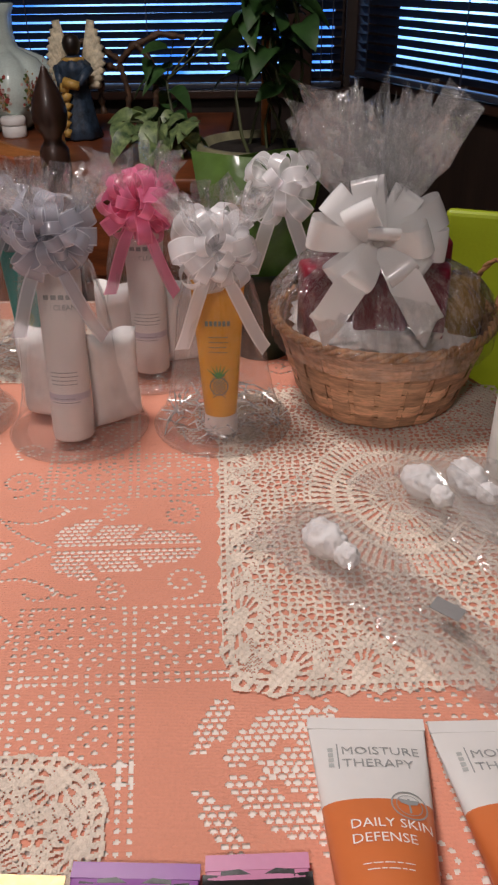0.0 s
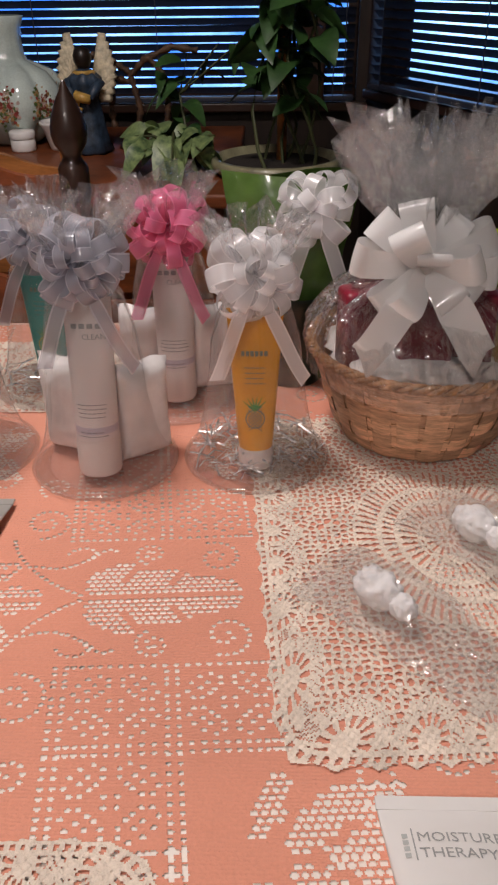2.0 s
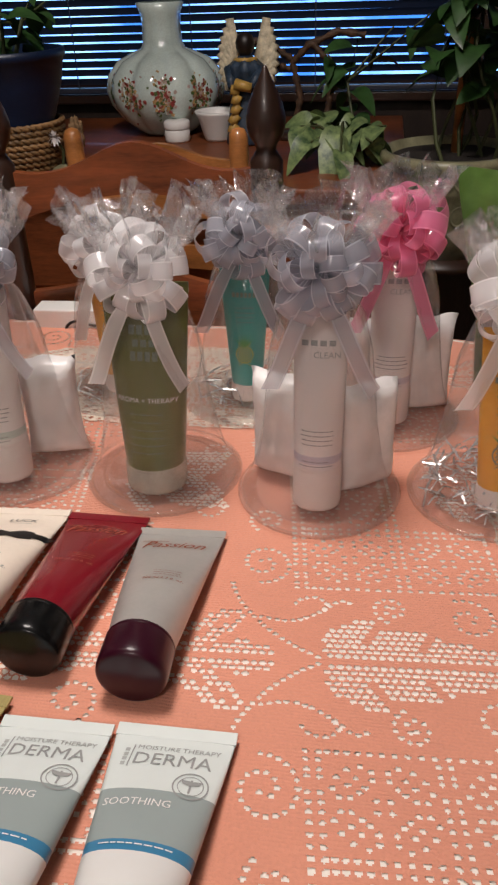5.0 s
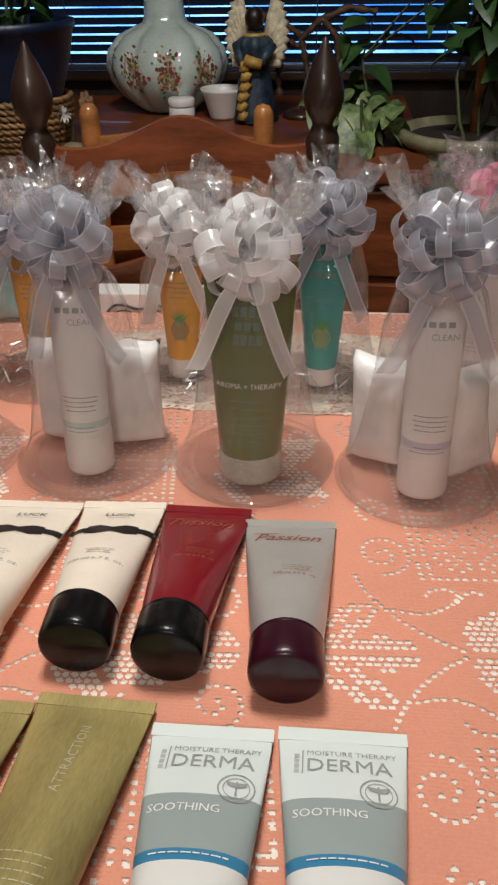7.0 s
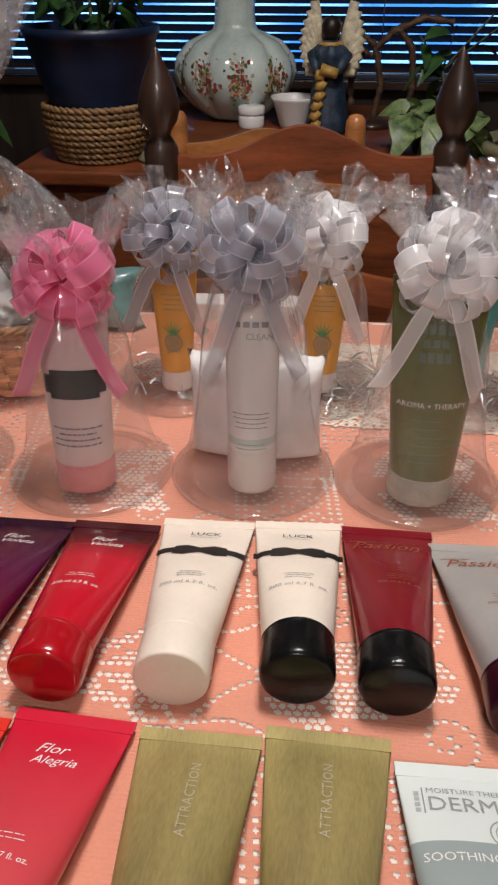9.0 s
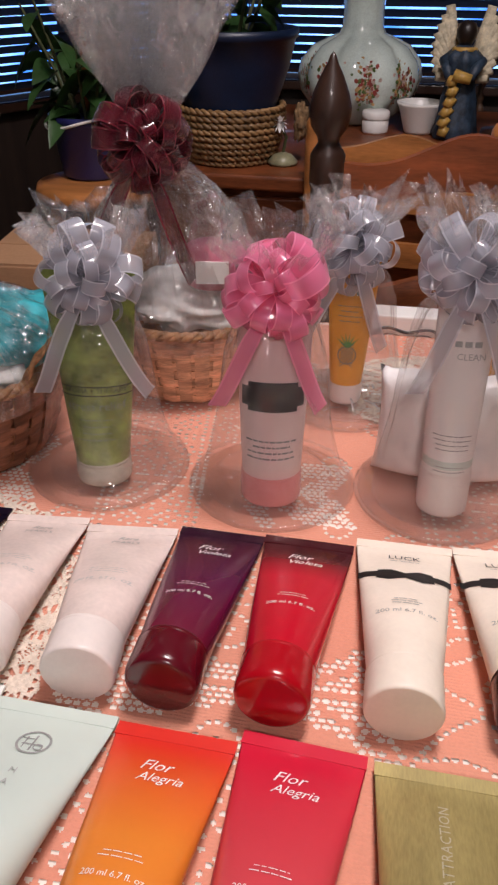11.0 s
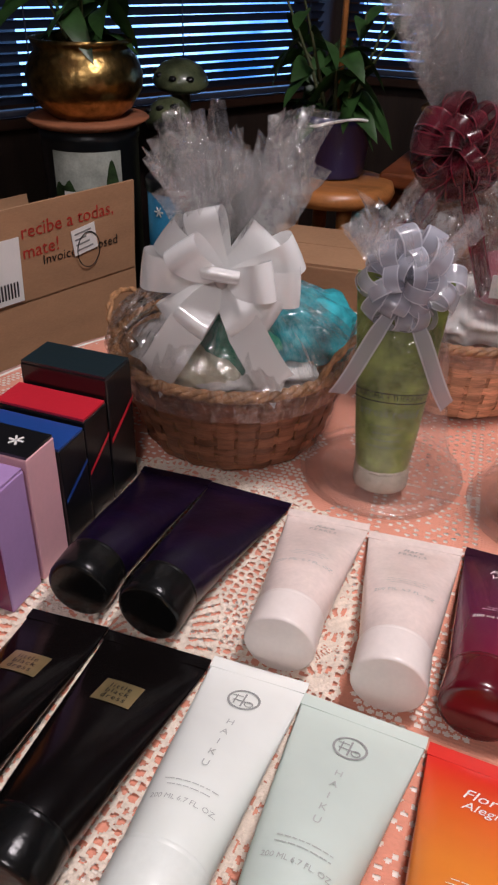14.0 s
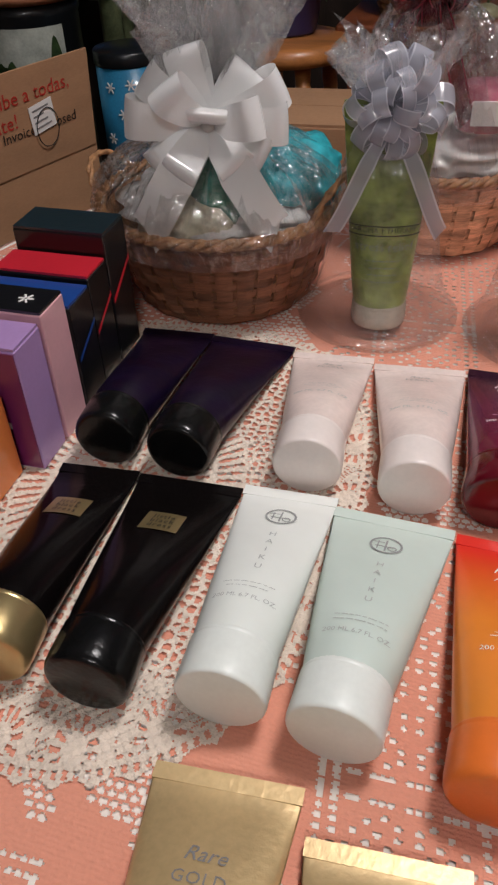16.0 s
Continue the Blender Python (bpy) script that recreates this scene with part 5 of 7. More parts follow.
bell_gift(-0.012, 0.766, "orange", R_WHITE, "a white", 0.948, 11, filler=170)
bell_gift(-0.166, 0.754, "tall", R_GREY, "a silver grey", 0.966, 12, pouch=[(0.040, 0.012, 35), (-0.036, 0.022, -20)], lean=2)
bell_gift(-0.315, 0.768, "olive", R_WHITE, "a white", 0.956, 13)
bell_gift(-0.462, 0.766, "tall_green", R_GREY, "a silver grey", 0.962, 14, pouch=[(0.034, 0.022, 10), (-0.030, 0.026, -15)], turn=4)
bell_gift(-0.609, 0.753, "rosy", R_PINK, "a pink", 0.942, 15, turn=8)
bell_gift(-0.762, 0.750, "lime", R_GREY, "a silver grey", 0.940, 16, turn=12)
bell_gift(-0.105, 0.898, "tall", R_PINK, "a pink", 0.955, 17, pouch=[(-0.040, 0.01, -20), (0.036, 0.02, 15)])
bell_gift(-0.258, 0.930, "teal", R_GREY, "a silver grey", 0.935, 18, filler=60)
bell_gift(-0.407, 0.938, "orange", R_WHITE, "a white", 0.918, 19, filler=60)
bell_gift(-0.560, 0.925, "orange", R_GREY, "a silver grey", 0.922, 20, filler=60)


# ---- wrapped baskets ----
def basket_material(name, c):
    m = surface(name, c, 0.5, var=0.3, scale=30, bump=0.3, fine=120, stretch=(1, 1, 6))
    nt = m.node_tree
    bsdf = nt.nodes["Principled BSDF"]
    src = bsdf.inputs["Base Color"].links[0].from_socket
    geo = nt.nodes.new("ShaderNodeObjectInfo")
    mr = nt.nodes.new("ShaderNodeMapRange")
    mr.inputs["To Min"].default_value, mr.inputs["To Max"].default_value = 0.62, 1.2
    nt.links.new(geo.outputs["Random"], mr.inputs["Value"])
    mx = nt.nodes.new("ShaderNodeVectorMath")
    mx.operation = "SCALE"
    nt.links.new(src, mx.inputs[0])
    nt.links.new(mr.outputs[0], mx.inputs["Scale"])
    nt.links.new(mx.outputs[0], bsdf.inputs["Base Color"])
    return m


BASKET1 = basket_material("split_wood", (0.78, 0.45, 0.27))
BASKET2 = basket_material("brown_split_wood", (0.30, 0.12, 0.062))
ROPE = surface("twisted_rim", (0.46, 0.23, 0.10), 0.55, var=0.4, scale=90, bump=0.5)


def woven_basket(parent, rb, rt, h, rows, stakes, material):
    """Flat splints over and under upright stakes, a twisted rim and a flat bottom."""
    def rad(z):
        t = z / h
        return rb + (rt - rb) * (t ** 0.8)

    turned("basket_bottom", [(0.0, 0.002), (rb * 0.98, 0.002), (rb, 0.006), (rad(h * 0.5) - 0.004, h * 0.5), (rt - 0.004, h - 0.004)], ROPE, parent, n=40)
    dz = h / rows
    for j in range(rows):
        pieces = []
        z0, z1 = j * dz + 0.0006, (j + 1) * dz - 0.0006
        for i in range(stakes):
            if (i + j) % 2:
                continue
            a0, a1 = 2 * math.pi * (i - 0.62) / stakes, 2 * math.pi * (i + 0.62) / stakes
            vv = []
            for q in range(5):
                a = a0 + (a1 - a0) * q / 4
                out = 0.0032 * math.sin(math.pi * q / 4) - 0.0006
                for z, e in ((z0, -0.0006), ((z0 + z1) / 2, 0.0004), (z1, -0.0006)):
                    r = rad(z) + out + e
                    vv.append((r * math.cos(a), r * math.sin(a), z))
            pieces.append((vv, [(q * 3 + c, q * 3 + 3 + c, q * 3 + 4 + c, q * 3 + 1 + c) for q in range(4) for c in range(2)]))
        for v, f in pieces:
            mesh_ob("splint", v, f, material, parent)
    pieces = []
    for i in range(stakes):
        a0, a1 = 2 * math.pi * (i - 0.40) / stakes, 2 * math.pi * (i + 0.40) / stakes
        vv = [((rad(h * k / 6) + 0.0012) * math.cos(a), (rad(h * k / 6) + 0.0012) * math.sin(a), max(0.001, h * k / 6)) for k in range(7) for a in (a0, (a0 + a1) / 2, a1)]
        pieces.append((vv, [(3 * k + c, 3 * k + 1 + c, 3 * k + 4 + c, 3 * k + 3 + c) for k in range(6) for c in range(2)]))
    for v, f in pieces:
        mesh_ob("stake", v, f, material, parent)
    for k in range(3):
        pts = [((rt + 0.0015 + 0.003 * math.cos(18 * a + k * 2.1)) * math.cos(a), (rt + 0.0015 + 0.003 * math.cos(18 * a + k * 2.1)) * math.sin(a), h + 0.003 * math.sin(18 * a + k * 2.1)) for a in [2 * math.pi * i / 120 for i in range(120)]]
        mesh_ob("rim_strand", *pipe(pts, 0.0032, 6, True), ROPE, parent)


def handle(parent, rt, h, angle, rise, spread):
    pts = []
    for i in range(17):
        t = i / 16 * math.pi
        a = angle + spread * math.cos(t)
        r = rt + 0.012 * math.sin(t)
        pts.append((r * math.cos(a), r * math.sin(a), h + rise * math.sin(t)))
    for k in range(2):
        q = [(x + 0.002 * math.cos(i * 1.3 + k * 3.1), y + 0.002 * math.sin(i * 1.3 + k * 3.1), z) for i, (x, y, z) in enumerate(pts)]
        mesh_ob("handle_strand", *pipe(q, 0.0022, 6), ROPE, parent)


TISSUE = surface("white_tissue", (0.80, 0.77, 0.74), 0.6, var=0.1, scale=40, bump=0.8, fine=60)
PACK_WINE = surface("wine_package", (0.22, 0.012, 0.03), 0.3, var=0.3, scale=20, coat=0.3)
PACK_TEAL = surface("teal_mesh_puff", (0.02, 0.36, 0.42), 0.6, var=0.4, scale=60, bump=0.9, fine=90)
PACK_GREEN = surface("green_package", (0.03, 0.22, 0.14), 0.35, var=0.4, scale=25)
PACK_GOLD = surface("amber_jar", (0.42, 0.26, 0.08), 0.25, var=0.3, scale=25, coat=0.3)
PACK_CREAM = surface("cream_soap", (0.72, 0.68, 0.50), 0.4, var=0.15, scale=25)


def lump(name, parent, at, size, material, seed, rough=0.12):
    bm = bmesh.new()
    bmesh.ops.create_icosphere(bm, subdivisions=4, radius=1)
    for q in bm.verts:
        d = q.co.normalized()
        k = 1 + rough * noise.noise(d * 3 + Vector((seed, 0, 0))) * 2 + rough * 0.6 * noise.noise(d * 9 + Vector((0, seed, 0)))
        q.co = Vector((d.x * size[0] * k, d.y * size[1] * k, d.z * size[2] * k))
    o = part(name, bm, material, parent, smooth=True)
    o.matrix_basis = pose(*at)
    return o


def basket_gift(x, y, rb, rt, h, rows, stakes, material, label, bow_at, bow_R, ribbon, bow_w, loops, fan_R, fan_top, seed, turn=0, handles=(), tail_len=0.09):
    g = thing("wrapped_gift_basket", pose(x, y, T + 0.003, 0, 0, turn), label, "gift basket", "wrapped gift baskets")
    woven_basket(g, rb, rt, h, rows, stakes, material)
    for a, rise, spread in handles:
        handle(g, rt, h, a, rise, spread)
    nz = bow_at[2] - 0.004
    up = nz - h
    prof = [(rt + 0.004, h * 0.75, 0.01), (rt + 0.008, h + 0.004, 0.012), (rt * 0.97, h + up * 0.28, 0.05), (rt * 0.82, h + up * 0.5, 0.08), (rt * 0.55, h + up * 0.72, 0.09), (rt * 0.26, h + up * 0.9, 0.14), (0.013, nz, 0.2)]
    fine = []
    for (r0, z0, k0), (r1, z1, k1) in zip(prof, prof[1:]):
        fine += [(r0 + (r1 - r0) * t, z0 + (z1 - z0) * t, k0 + (k1 - k0) * t) for t in (0, 0.33, 0.67)]
    fine.append(prof[-1])
    bx, by = bow_at[0], bow_at[1] + 0.046

    def drawn(v):
        """The film leans over to where the bow ties it."""
        return [(x + bx * min(1, max(0, (z - h) / up)), y + by * min(1, max(0, (z - h) / up)), z) for x, y, z in v]

    v, f = pleated(fine, 132, seed)
    v = drawn(v)
    mesh_ob("wrap", v, f, FILM, g, smooth=False)
    for k, q in enumerate((1.0, 0.6, 0.3)):
        v, f = gathered_fan(nz, nz + (fan_top - nz) * (1.06, 1.12, 0.95)[k], fan_R * q * 1.3, seed + 3 + k, 14)
        v = drawn(v)
        mesh_ob("wrap_top", v, f, FILM_FAN, g, smooth=False)
    if loops:
        add_bow(g, bow_at, bow_R, bow_w, loops, ribbon, 2, seed, tail_len=tail_len)
    else:
        satin_bow(g, bow_at, bow_R / 0.08, bow_w, ribbon, seed)
    return g


g = basket_gift(0.162, 0.836, 0.084, 0.116, 0.098, 6, 24, BASKET1, "light splint basket of wine packages, wrapped, white bow", (-0.020, -0.070, 0.198), 0.062, R_SATIN, 0.031, 0, 0.057, 0.312, 31, handles=[(0.15, 0.050, 0.30)], tail_len=0.085)
for i, (dx, dy, w, d, z, hh, rz) in enumerate([(-0.064, -0.030, 0.056, 0.034, 0.08, 0.086, 14), (-0.010, -0.048, 0.054, 0.03, 0.08, 0.080, -2), (0.036, -0.040, 0.046, 0.03, 0.08, 0.086, -12), (0.0, 0.03, 0.14, 0.05, 0.07, 0.105, 0)]):
    o = part("package", box_bm(-w / 2, w / 2, -d / 2, d / 2, 0, hh, 0.006, 3), PACK_WINE, g, smooth=True)
    o.matrix_basis = pose(dx, dy, z, 0, 0, rz)
turned("jar", [(0, 0), (0.026, 0.001), (0.030, 0.006), (0.030, 0.05), (0.022, 0.058), (0.022, 0.07), (0, 0.071)], PACK_GOLD, g, at=(0.073, -0.02, 0.075))
lump("tissue_paper", g, (0, 0, 0.090), (0.092, 0.092, 0.018), TISSUE, 3.3, 0.15)

g = basket_gift(-0.920, 0.768, 0.084, 0.112, 0.092, 9, 34, BASKET2, "brown splint basket with teal puff, wrapped, white bow", (0.002, -0.076, 0.178), 0.061, R_SATIN, 0.031, 0, 0.052, 0.276, 41, turn=15, handles=[(-0.35, 0.035, 0.35), (math.pi - 0.2, 0.028, 0.35)], tail_len=0.09)
lump("mesh_puff", g, (0.060, 0.005, 0.108), (0.054, 0.05, 0.036), PACK_TEAL, 5.1, 0.12)
lump("wrapped_soap", g, (-0.005, -0.035, 0.105), (0.05, 0.04, 0.04), PACK_GREEN, 6.4, 0.15)
lump("soap_bar", g, (-0.025, -0.07, 0.095), (0.04, 0.026, 0.022), PACK_CREAM, 7.2, 0.1)
lump("tissue_paper", g, (0, 0, 0.086), (0.088, 0.088, 0.020), TISSUE, 8.8, 0.15)

g = basket_gift(-0.735, 0.945, 0.070, 0.090, 0.085, 8, 28, BASKET1, "light splint basket with candle jar, wrapped, wine bow", (-0.034, -0.045, 0.258), 0.046, R_WINE, 0.018, 36, 0.068, 0.420, 51, turn=10, handles=[(math.pi + 0.5, 0.05, 0.45), (-0.5, 0.05, 0.45)], tail_len=0.10)
GLASS = film_material("clear_glass", haze=0.03, gloss=0.10, rough=0.03, crinkle=0.02, scale=8)
WAX = surface("pink_wax", (0.50, 0.10, 0.16), 0.5, var=0.1)
c = (0.030, -0.036, 0.120)
jar = turned("candle_jar", [(0, 0), (0.027, 0.0), (0.030, 0.004), (0.030, 0.052), (0.025, 0.058), (0.025, 0.064)], GLASS, g, at=c)
turned("wax", [(0, 0.003), (0.0275, 0.003), (0.0275, 0.040), (0, 0.040)], WAX, jar, at=c)
turned("lid", [(0.028, 0.064), (0.029, 0.068), (0.028, 0.078), (0.012, 0.084), (0.011, 0.09), (0, 0.092)], GLASS, jar, at=c)
part("label", box_bm(c[0] - 0.016, c[0] + 0.016, c[1] - 0.0325, c[1] - 0.031, c[2] + 0.012, c[2] + 0.034), WHITEP, jar)
lump("tissue_paper", g, (0, 0, 0.092), (0.072, 0.072, 0.024), TISSUE, 9.9, 0.15)


# ---- boxes beside the tubes ----
def carton_mat(name, c):
    return surface(name, c, 0.28, var=0.06, scale=15, bump=0.04, coat=0.4)


C_BLACK, C_RED, C_BLUE = carton_mat("black_carton", (0.007, 0.007, 0.008)), carton_mat("red_carton", (0.55, 0.02, 0.035)), carton_mat("blue_carton", (0.015, 0.06, 0.26))
C_PINK, C_LILAC, C_ORANGE, C_MAG = carton_mat("pink_carton", (0.72, 0.40, 0.44)), carton_mat("lilac_carton", (0.42, 0.26, 0.52)), carton_mat("orange_carton", (0.75, 0.22, 0.05)), carton_mat("magenta_carton", (0.16, 0.02, 0.10))
C_TEALBLACK = carton_mat("dark_teal_carton", (0.012, 0.022, 0.026))


def perfume_box(x0, x1, y0, y1, h, side, lid, label, front=None, stripe=None):
    cx, cy = (x0 + x1) / 2, (y0 + y1) / 2
    g = thing("perfume_box", pose(cx, cy, T + 0.002, 0, 0, 3), label, "box", "perfume boxes")
    w, d = (x1 - x0) / 2, (y1 - y0) / 2
    part("carton", box_bm(-w, w, -d, d, 0, h - 0.0015, 0.0012), side, g)
    part("lid_panel", box_bm(-w + 0.0008, w - 0.0008, -d + 0.0008, d - 0.0008, h - 0.0015, h + 0.0006), lid, g)
    if front:
        part("front_panel", box_bm(-w + 0.001, w - 0.001, -d - 0.0008, -d, 0.002, h - 0.003), front, g)
    if stripe:
        bm = bmesh.new()
        q = [bm.verts.new((w + 0.0009, y, z)) for y, z in ((-d + 0.001, h * 0.48), (d - 0.001, h * 0.68), (d - 0.001, h * 0.72), (-d + 0.001, h * 0.52))]
        bm.faces.new(q)
        part("stripe", bm, stripe, g)
    m = box_bm(-w * 0.5, w * 0.5, -d - 0.0016, -d - 0.0009, h * 0.35, h * 0.4)
    part("brand_bar", m, INKW, g)
    return g


perfume_box(-1.040, -0.960, 0.606, 0.646, 0.118, C_BLACK, C_TEALBLACK, "black glossy perfume box in film", stripe=C_RED)
perfume_box(-1.040, -0.958, 0.570, 0.604, 0.099, C_BLACK, C_RED, "black perfume box with a red top", stripe=C_RED)
perfume_box(-1.036, -0.955, 0.533, 0.568, 0.094, C_BLACK, C_BLUE, "black perfume box with a blue top", stripe=C_BLUE)
g = perfume_box(-1.020, -0.953, 0.496, 0.530, 0.110, C_PINK, C_BLACK, "pale pink perfume box with a black top")
for k in range(3):
    o = part("printed_flake", box_bm(-0.006, 0.006, -0.0008, 0.0008, 0.1107, 0.1112), INKW, g)
    o.matrix_basis = pose(0.014, 0, 0, 0, 0, 60 * k)
perfume_box(-1.020, -0.952, 0.458, 0.493, 0.104, C_LILAC, C_LILAC, "lilac perfume box with a magenta front", front=C_MAG)
perfume_box(-1.030, -0.965, 0.415, 0.452, 0.070, C_ORANGE, C_ORANGE, "small orange perfume box")


# ---- wrapped brushes on the lace ----
PUFF = surface("white_nylon_brush", (0.86, 0.84, 0.83), 0.6, var=0.06, scale=60, bump=0.2, fine=400)


def wrapped_puff(x, y, heading, length, seed):
    g = thing("wrapped_puff_brush", pose(x, y, T + 0.004, 0, 0, heading), "white round puff brush in a clear bag", "bath brush", "wrapped puff brushes")
    lump("puff", g, (0, 0, 0.020), (0.020, 0.015, 0.015), PUFF, seed, 0.14)
    lump("puff_cap", g, (0.025, 0, 0.018), (0.011, 0.010, 0.010), PUFF, seed + 2, 0.10)
    mesh_ob("brush_handle", *rod((0.03, 0, 0.018), (length * 0.72, 0, 0.010), 0.0042, 0.0035, 10), CUP, g)
    rng = random.Random(int(seed * 10))
    v, f, n, m = [], [], 40, 12
    for side in (1, -1):
        for i in range(n + 1):
            t = i / n
            px = -0.055 + (length + 0.055) * t
            wid = 0.042 * (1 - 0.30 * t) * (1 + 0.06 * math.sin(i * 0.9))
            bulge = 0.028 * math.exp(-((t - 0.28) / 0.16) ** 2) + 0.010 * (1 - t)
            for j in range(m + 1):
                s = 2 * j / m - 1
                hgt = (bulge * (1 - s * s) + 0.004 * abs(noise.noise(Vector((px * 60, s * 3, seed)))) + rng.uniform(0, 0.0005)) * (1 if side > 0 else 0.05)
                v.append((px, s * wid, 0.013 + hgt * (1.0 if side > 0 else -1) - 0.012 * (1 - math.exp(-((t - 0.28) / 0.3) ** 2))))
    k = (n + 1) * (m + 1)
    for q in (0, k):
        for i in range(n):
            for j in range(m):
                a = q + i * (m + 1) + j
                f.append((a, a + 1, a + m + 2, a + m + 1))
    mesh_ob("clear_bag", v, f, FILM_BAG, g)
    o = part("bar_code", box_bm(-0.012, 0.012, -0.006, 0.006, 0, 0.0006), INK, g)
    o.matrix_basis = pose(length * 0.52, 0.012, 0.016, 12, 0, 8)


wrapped_puff(0.086, 0.538, -47, 0.22, 1.2)
wrapped_puff(0.178, 0.622, -52, 0.24, 2.3)
wrapped_puff(0.222, 0.628, -58, 0.24, 3.4)
g = thing("lotion_bottle", pose(0.268, 0.655, T + 0.0015), "white plastic lotion bottle standing on the doily", "bottle")
turned("body", [(0, 0), (0.020, 0), (0.023, 0.004), (0.023, 0.10), (0.017, 0.115), (0.011, 0.118)], WHITEP, g)
turned("cap", [(0.0115, 0.116), (0.0125, 0.118), (0.0125, 0.138), (0.010, 0.141), (0, 0.141)], WHITEP, g)

# ---- green gift behind the bottles ----
GREENFOIL = surface("green_gift_foil", (0.075, 0.145, 0.03), 0.25, var=0.4, scale=14, coat=0.4, bump=0.5, fine=50)
DEEPGREEN = surface("deep_green_pot", (0.008, 0.030, 0.016), 0.35, var=0.3)
g = thing("green_gift_bag", pose(0.028, 0.968, T + 0.001), "green foil gift bag with a white bow", "gift bag")
v = []
for z, w, d in ((0.0, 0.040, 0.03), (0.10, 0.048, 0.034), (0.16, 0.062, 0.028), (0.215, 0.076, 0.016), (0.240, 0.081, 0.005)):
    v += [(sx * w * (1 - 0.1 * (q % 2)), sy * d, z + 0.006 * math.sin(5 * q + z * 30)) for q, (sx, sy) in enumerate(((-1, -1), (-0.33, -1.15), (0.33, -1.1), (1, -1), (1, 1), (0.33, 1.1), (-0.33, 1.1), (-1, 1)))]
f = [(j * 8 + i, j * 8 + (i + 1) % 8, j * 8 + 8 + (i + 1) % 8, j * 8 + 8 + i) for j in range(4) for i in range(8)]
mesh_ob("foil", v, f, GREENFOIL, g)
turned("pot", [(0, 0.0), (0.036, 0.0), (0.044, 0.08), (0.046, 0.10), (0.05, 0.105), (0.05, 0.115)], DEEPGREEN, g, at=(0, -0.012, 0))
add_bow(g, (0.022, -0.045, 0.215), 0.046, 0.019, 18, R_WHITE, 2, 77)

# ---- packet and box at the far edge ----
TEALWRAP = surface("pale_teal_wrap", (0.16, 0.30, 0.29), 0.3, var=0.35, scale=24, bump=0.8, fine=40, coat=0.3)
g = thing("teal_packet", pose(-0.702, 1.066, T + 0.022, 0, 0, 4), "pale teal plastic-wrapped packet at the table's far edge", "packet")
o = part("packet_body", pouch_bm(0.135, 0.045, 0.075, 3.7), TEALWRAP, g, smooth=True)
o.matrix_basis = pose(0, 0, -0.021, -14, 0, 0)
g = thing("scrolled_box", pose(-0.500, 1.122, 0.4605, 0, 0, 2), "white box with black scroll border on the chair", "box")
part("carton", box_bm(-0.085, 0.085, -0.018, 0.018, 0, 0.315, 0.002), WHITEP, g)
for r_, th in ((0.062, 0.0022), (0.054, 0.0009), (0.050, 0.0009)):
    mesh_ob("scroll_border", *pipe([(r_ * math.cos(a) * (1 + 0.10 * math.cos(6 * a)), -0.0185, 0.238 + r_ * math.sin(a) * (1 + 0.10 * math.cos(6 * a))) for a in [2 * math.pi * q / 72 for q in range(72)]], th, 5, True), INKB, g)

# ---- lime chair past the table's end ----
LIME = surface("lime_plastic", (0.36, 0.45, 0.02), 0.35, var=0.08)
g = thing("lime_chair", pose(0.46, 1.06, 0, 0, 0, -18), "lime green plastic chair beside the table", "chair")
part("backrest", box_bm(-0.19, 0.19, 0.0, 0.018, 0.50, 0.885, 0.008, 3), LIME, g)
part("seat", box_bm(-0.19, 0.19, 0.0, 0.38, 0.44, 0.465, 0.008, 3), LIME, g)
for x in (-0.165, 0.165):
    part("back_post", box_bm(x - 0.012, x + 0.012, 0.019, 0.04, 0.464, 0.70, 0.004), LIME, g)
    for y in (0.03, 0.34):
        mesh_ob("leg", *rod((x, y, 0.445), (x * 1.12, y, 0.0), 0.016, 0.012, 12), LIME, g)


# ---- chairs at the far side ----
def rail(parent, x0, x1, top, bottom, thick, material, y=0.0, name="back_slat", n=28, bow=0.02):
    """A curved slat; top and bottom are heights as functions of 0..1."""
    v = []
    for i in range(n + 1):
        t = i / n
        x = x0 + (x1 - x0) * t
        dy = y + bow * math.sin(math.pi * t)
        v += [(x, dy - thick / 2, bottom(t)), (x, dy + thick / 2, bottom(t)), (x, dy + thick / 2, top(t)), (x, dy - thick / 2, top(t))]
    f = [(4 * i + k, 4 * i + (k + 1) % 4, 4 * i + 4 + (k + 1) % 4, 4 * i + 4 + k) for i in range(n) for k in range(4)] + [(0, 1, 2, 3), (4 * n + 3, 4 * n + 2, 4 * n + 1, 4 * n)]
    return mesh_ob(name, v, f, material, parent, smooth=False)


def wave(t):
    return 0.042 * math.exp(-((t - 0.5) / 0.24) ** 2)


g = thing("ladderback_chair", pose(-0.4425, 1.162, 0, 0, 0, 5), "cherry ladderback chair with dark acorn finials", "chair", "dining chairs")
for x in (-0.1745, 0.1745):
    turned("back_post", [(0.015, 0), (0.019, 0.1), (0.019, 0.915), (0.021, 0.92), (0.021, 0.955), (0.017, 0.962)], DARKWOOD, g, n=20, at=(x, 0, 0))
    turned("finial", [(0.0165, 0.962), (0.0125, 0.969), (0.014, 0.975), (0.0215, 0.986), (0.0245, 0.998), (0.0245, 1.008), (0.021, 1.022), (0.0135, 1.040), (0.0065, 1.053), (0.003, 1.062), (0, 1.065)], DARKWOOD, g, n=24, at=(x, 0, 0))
rail(g, -0.160, 0.160, lambda t: 0.936 + wave(t) + 0.012 * (abs(2 * t - 1) ** 4), lambda t: 0.885 + 0.028 * math.sin(math.pi * t), 0.014, WOOD)
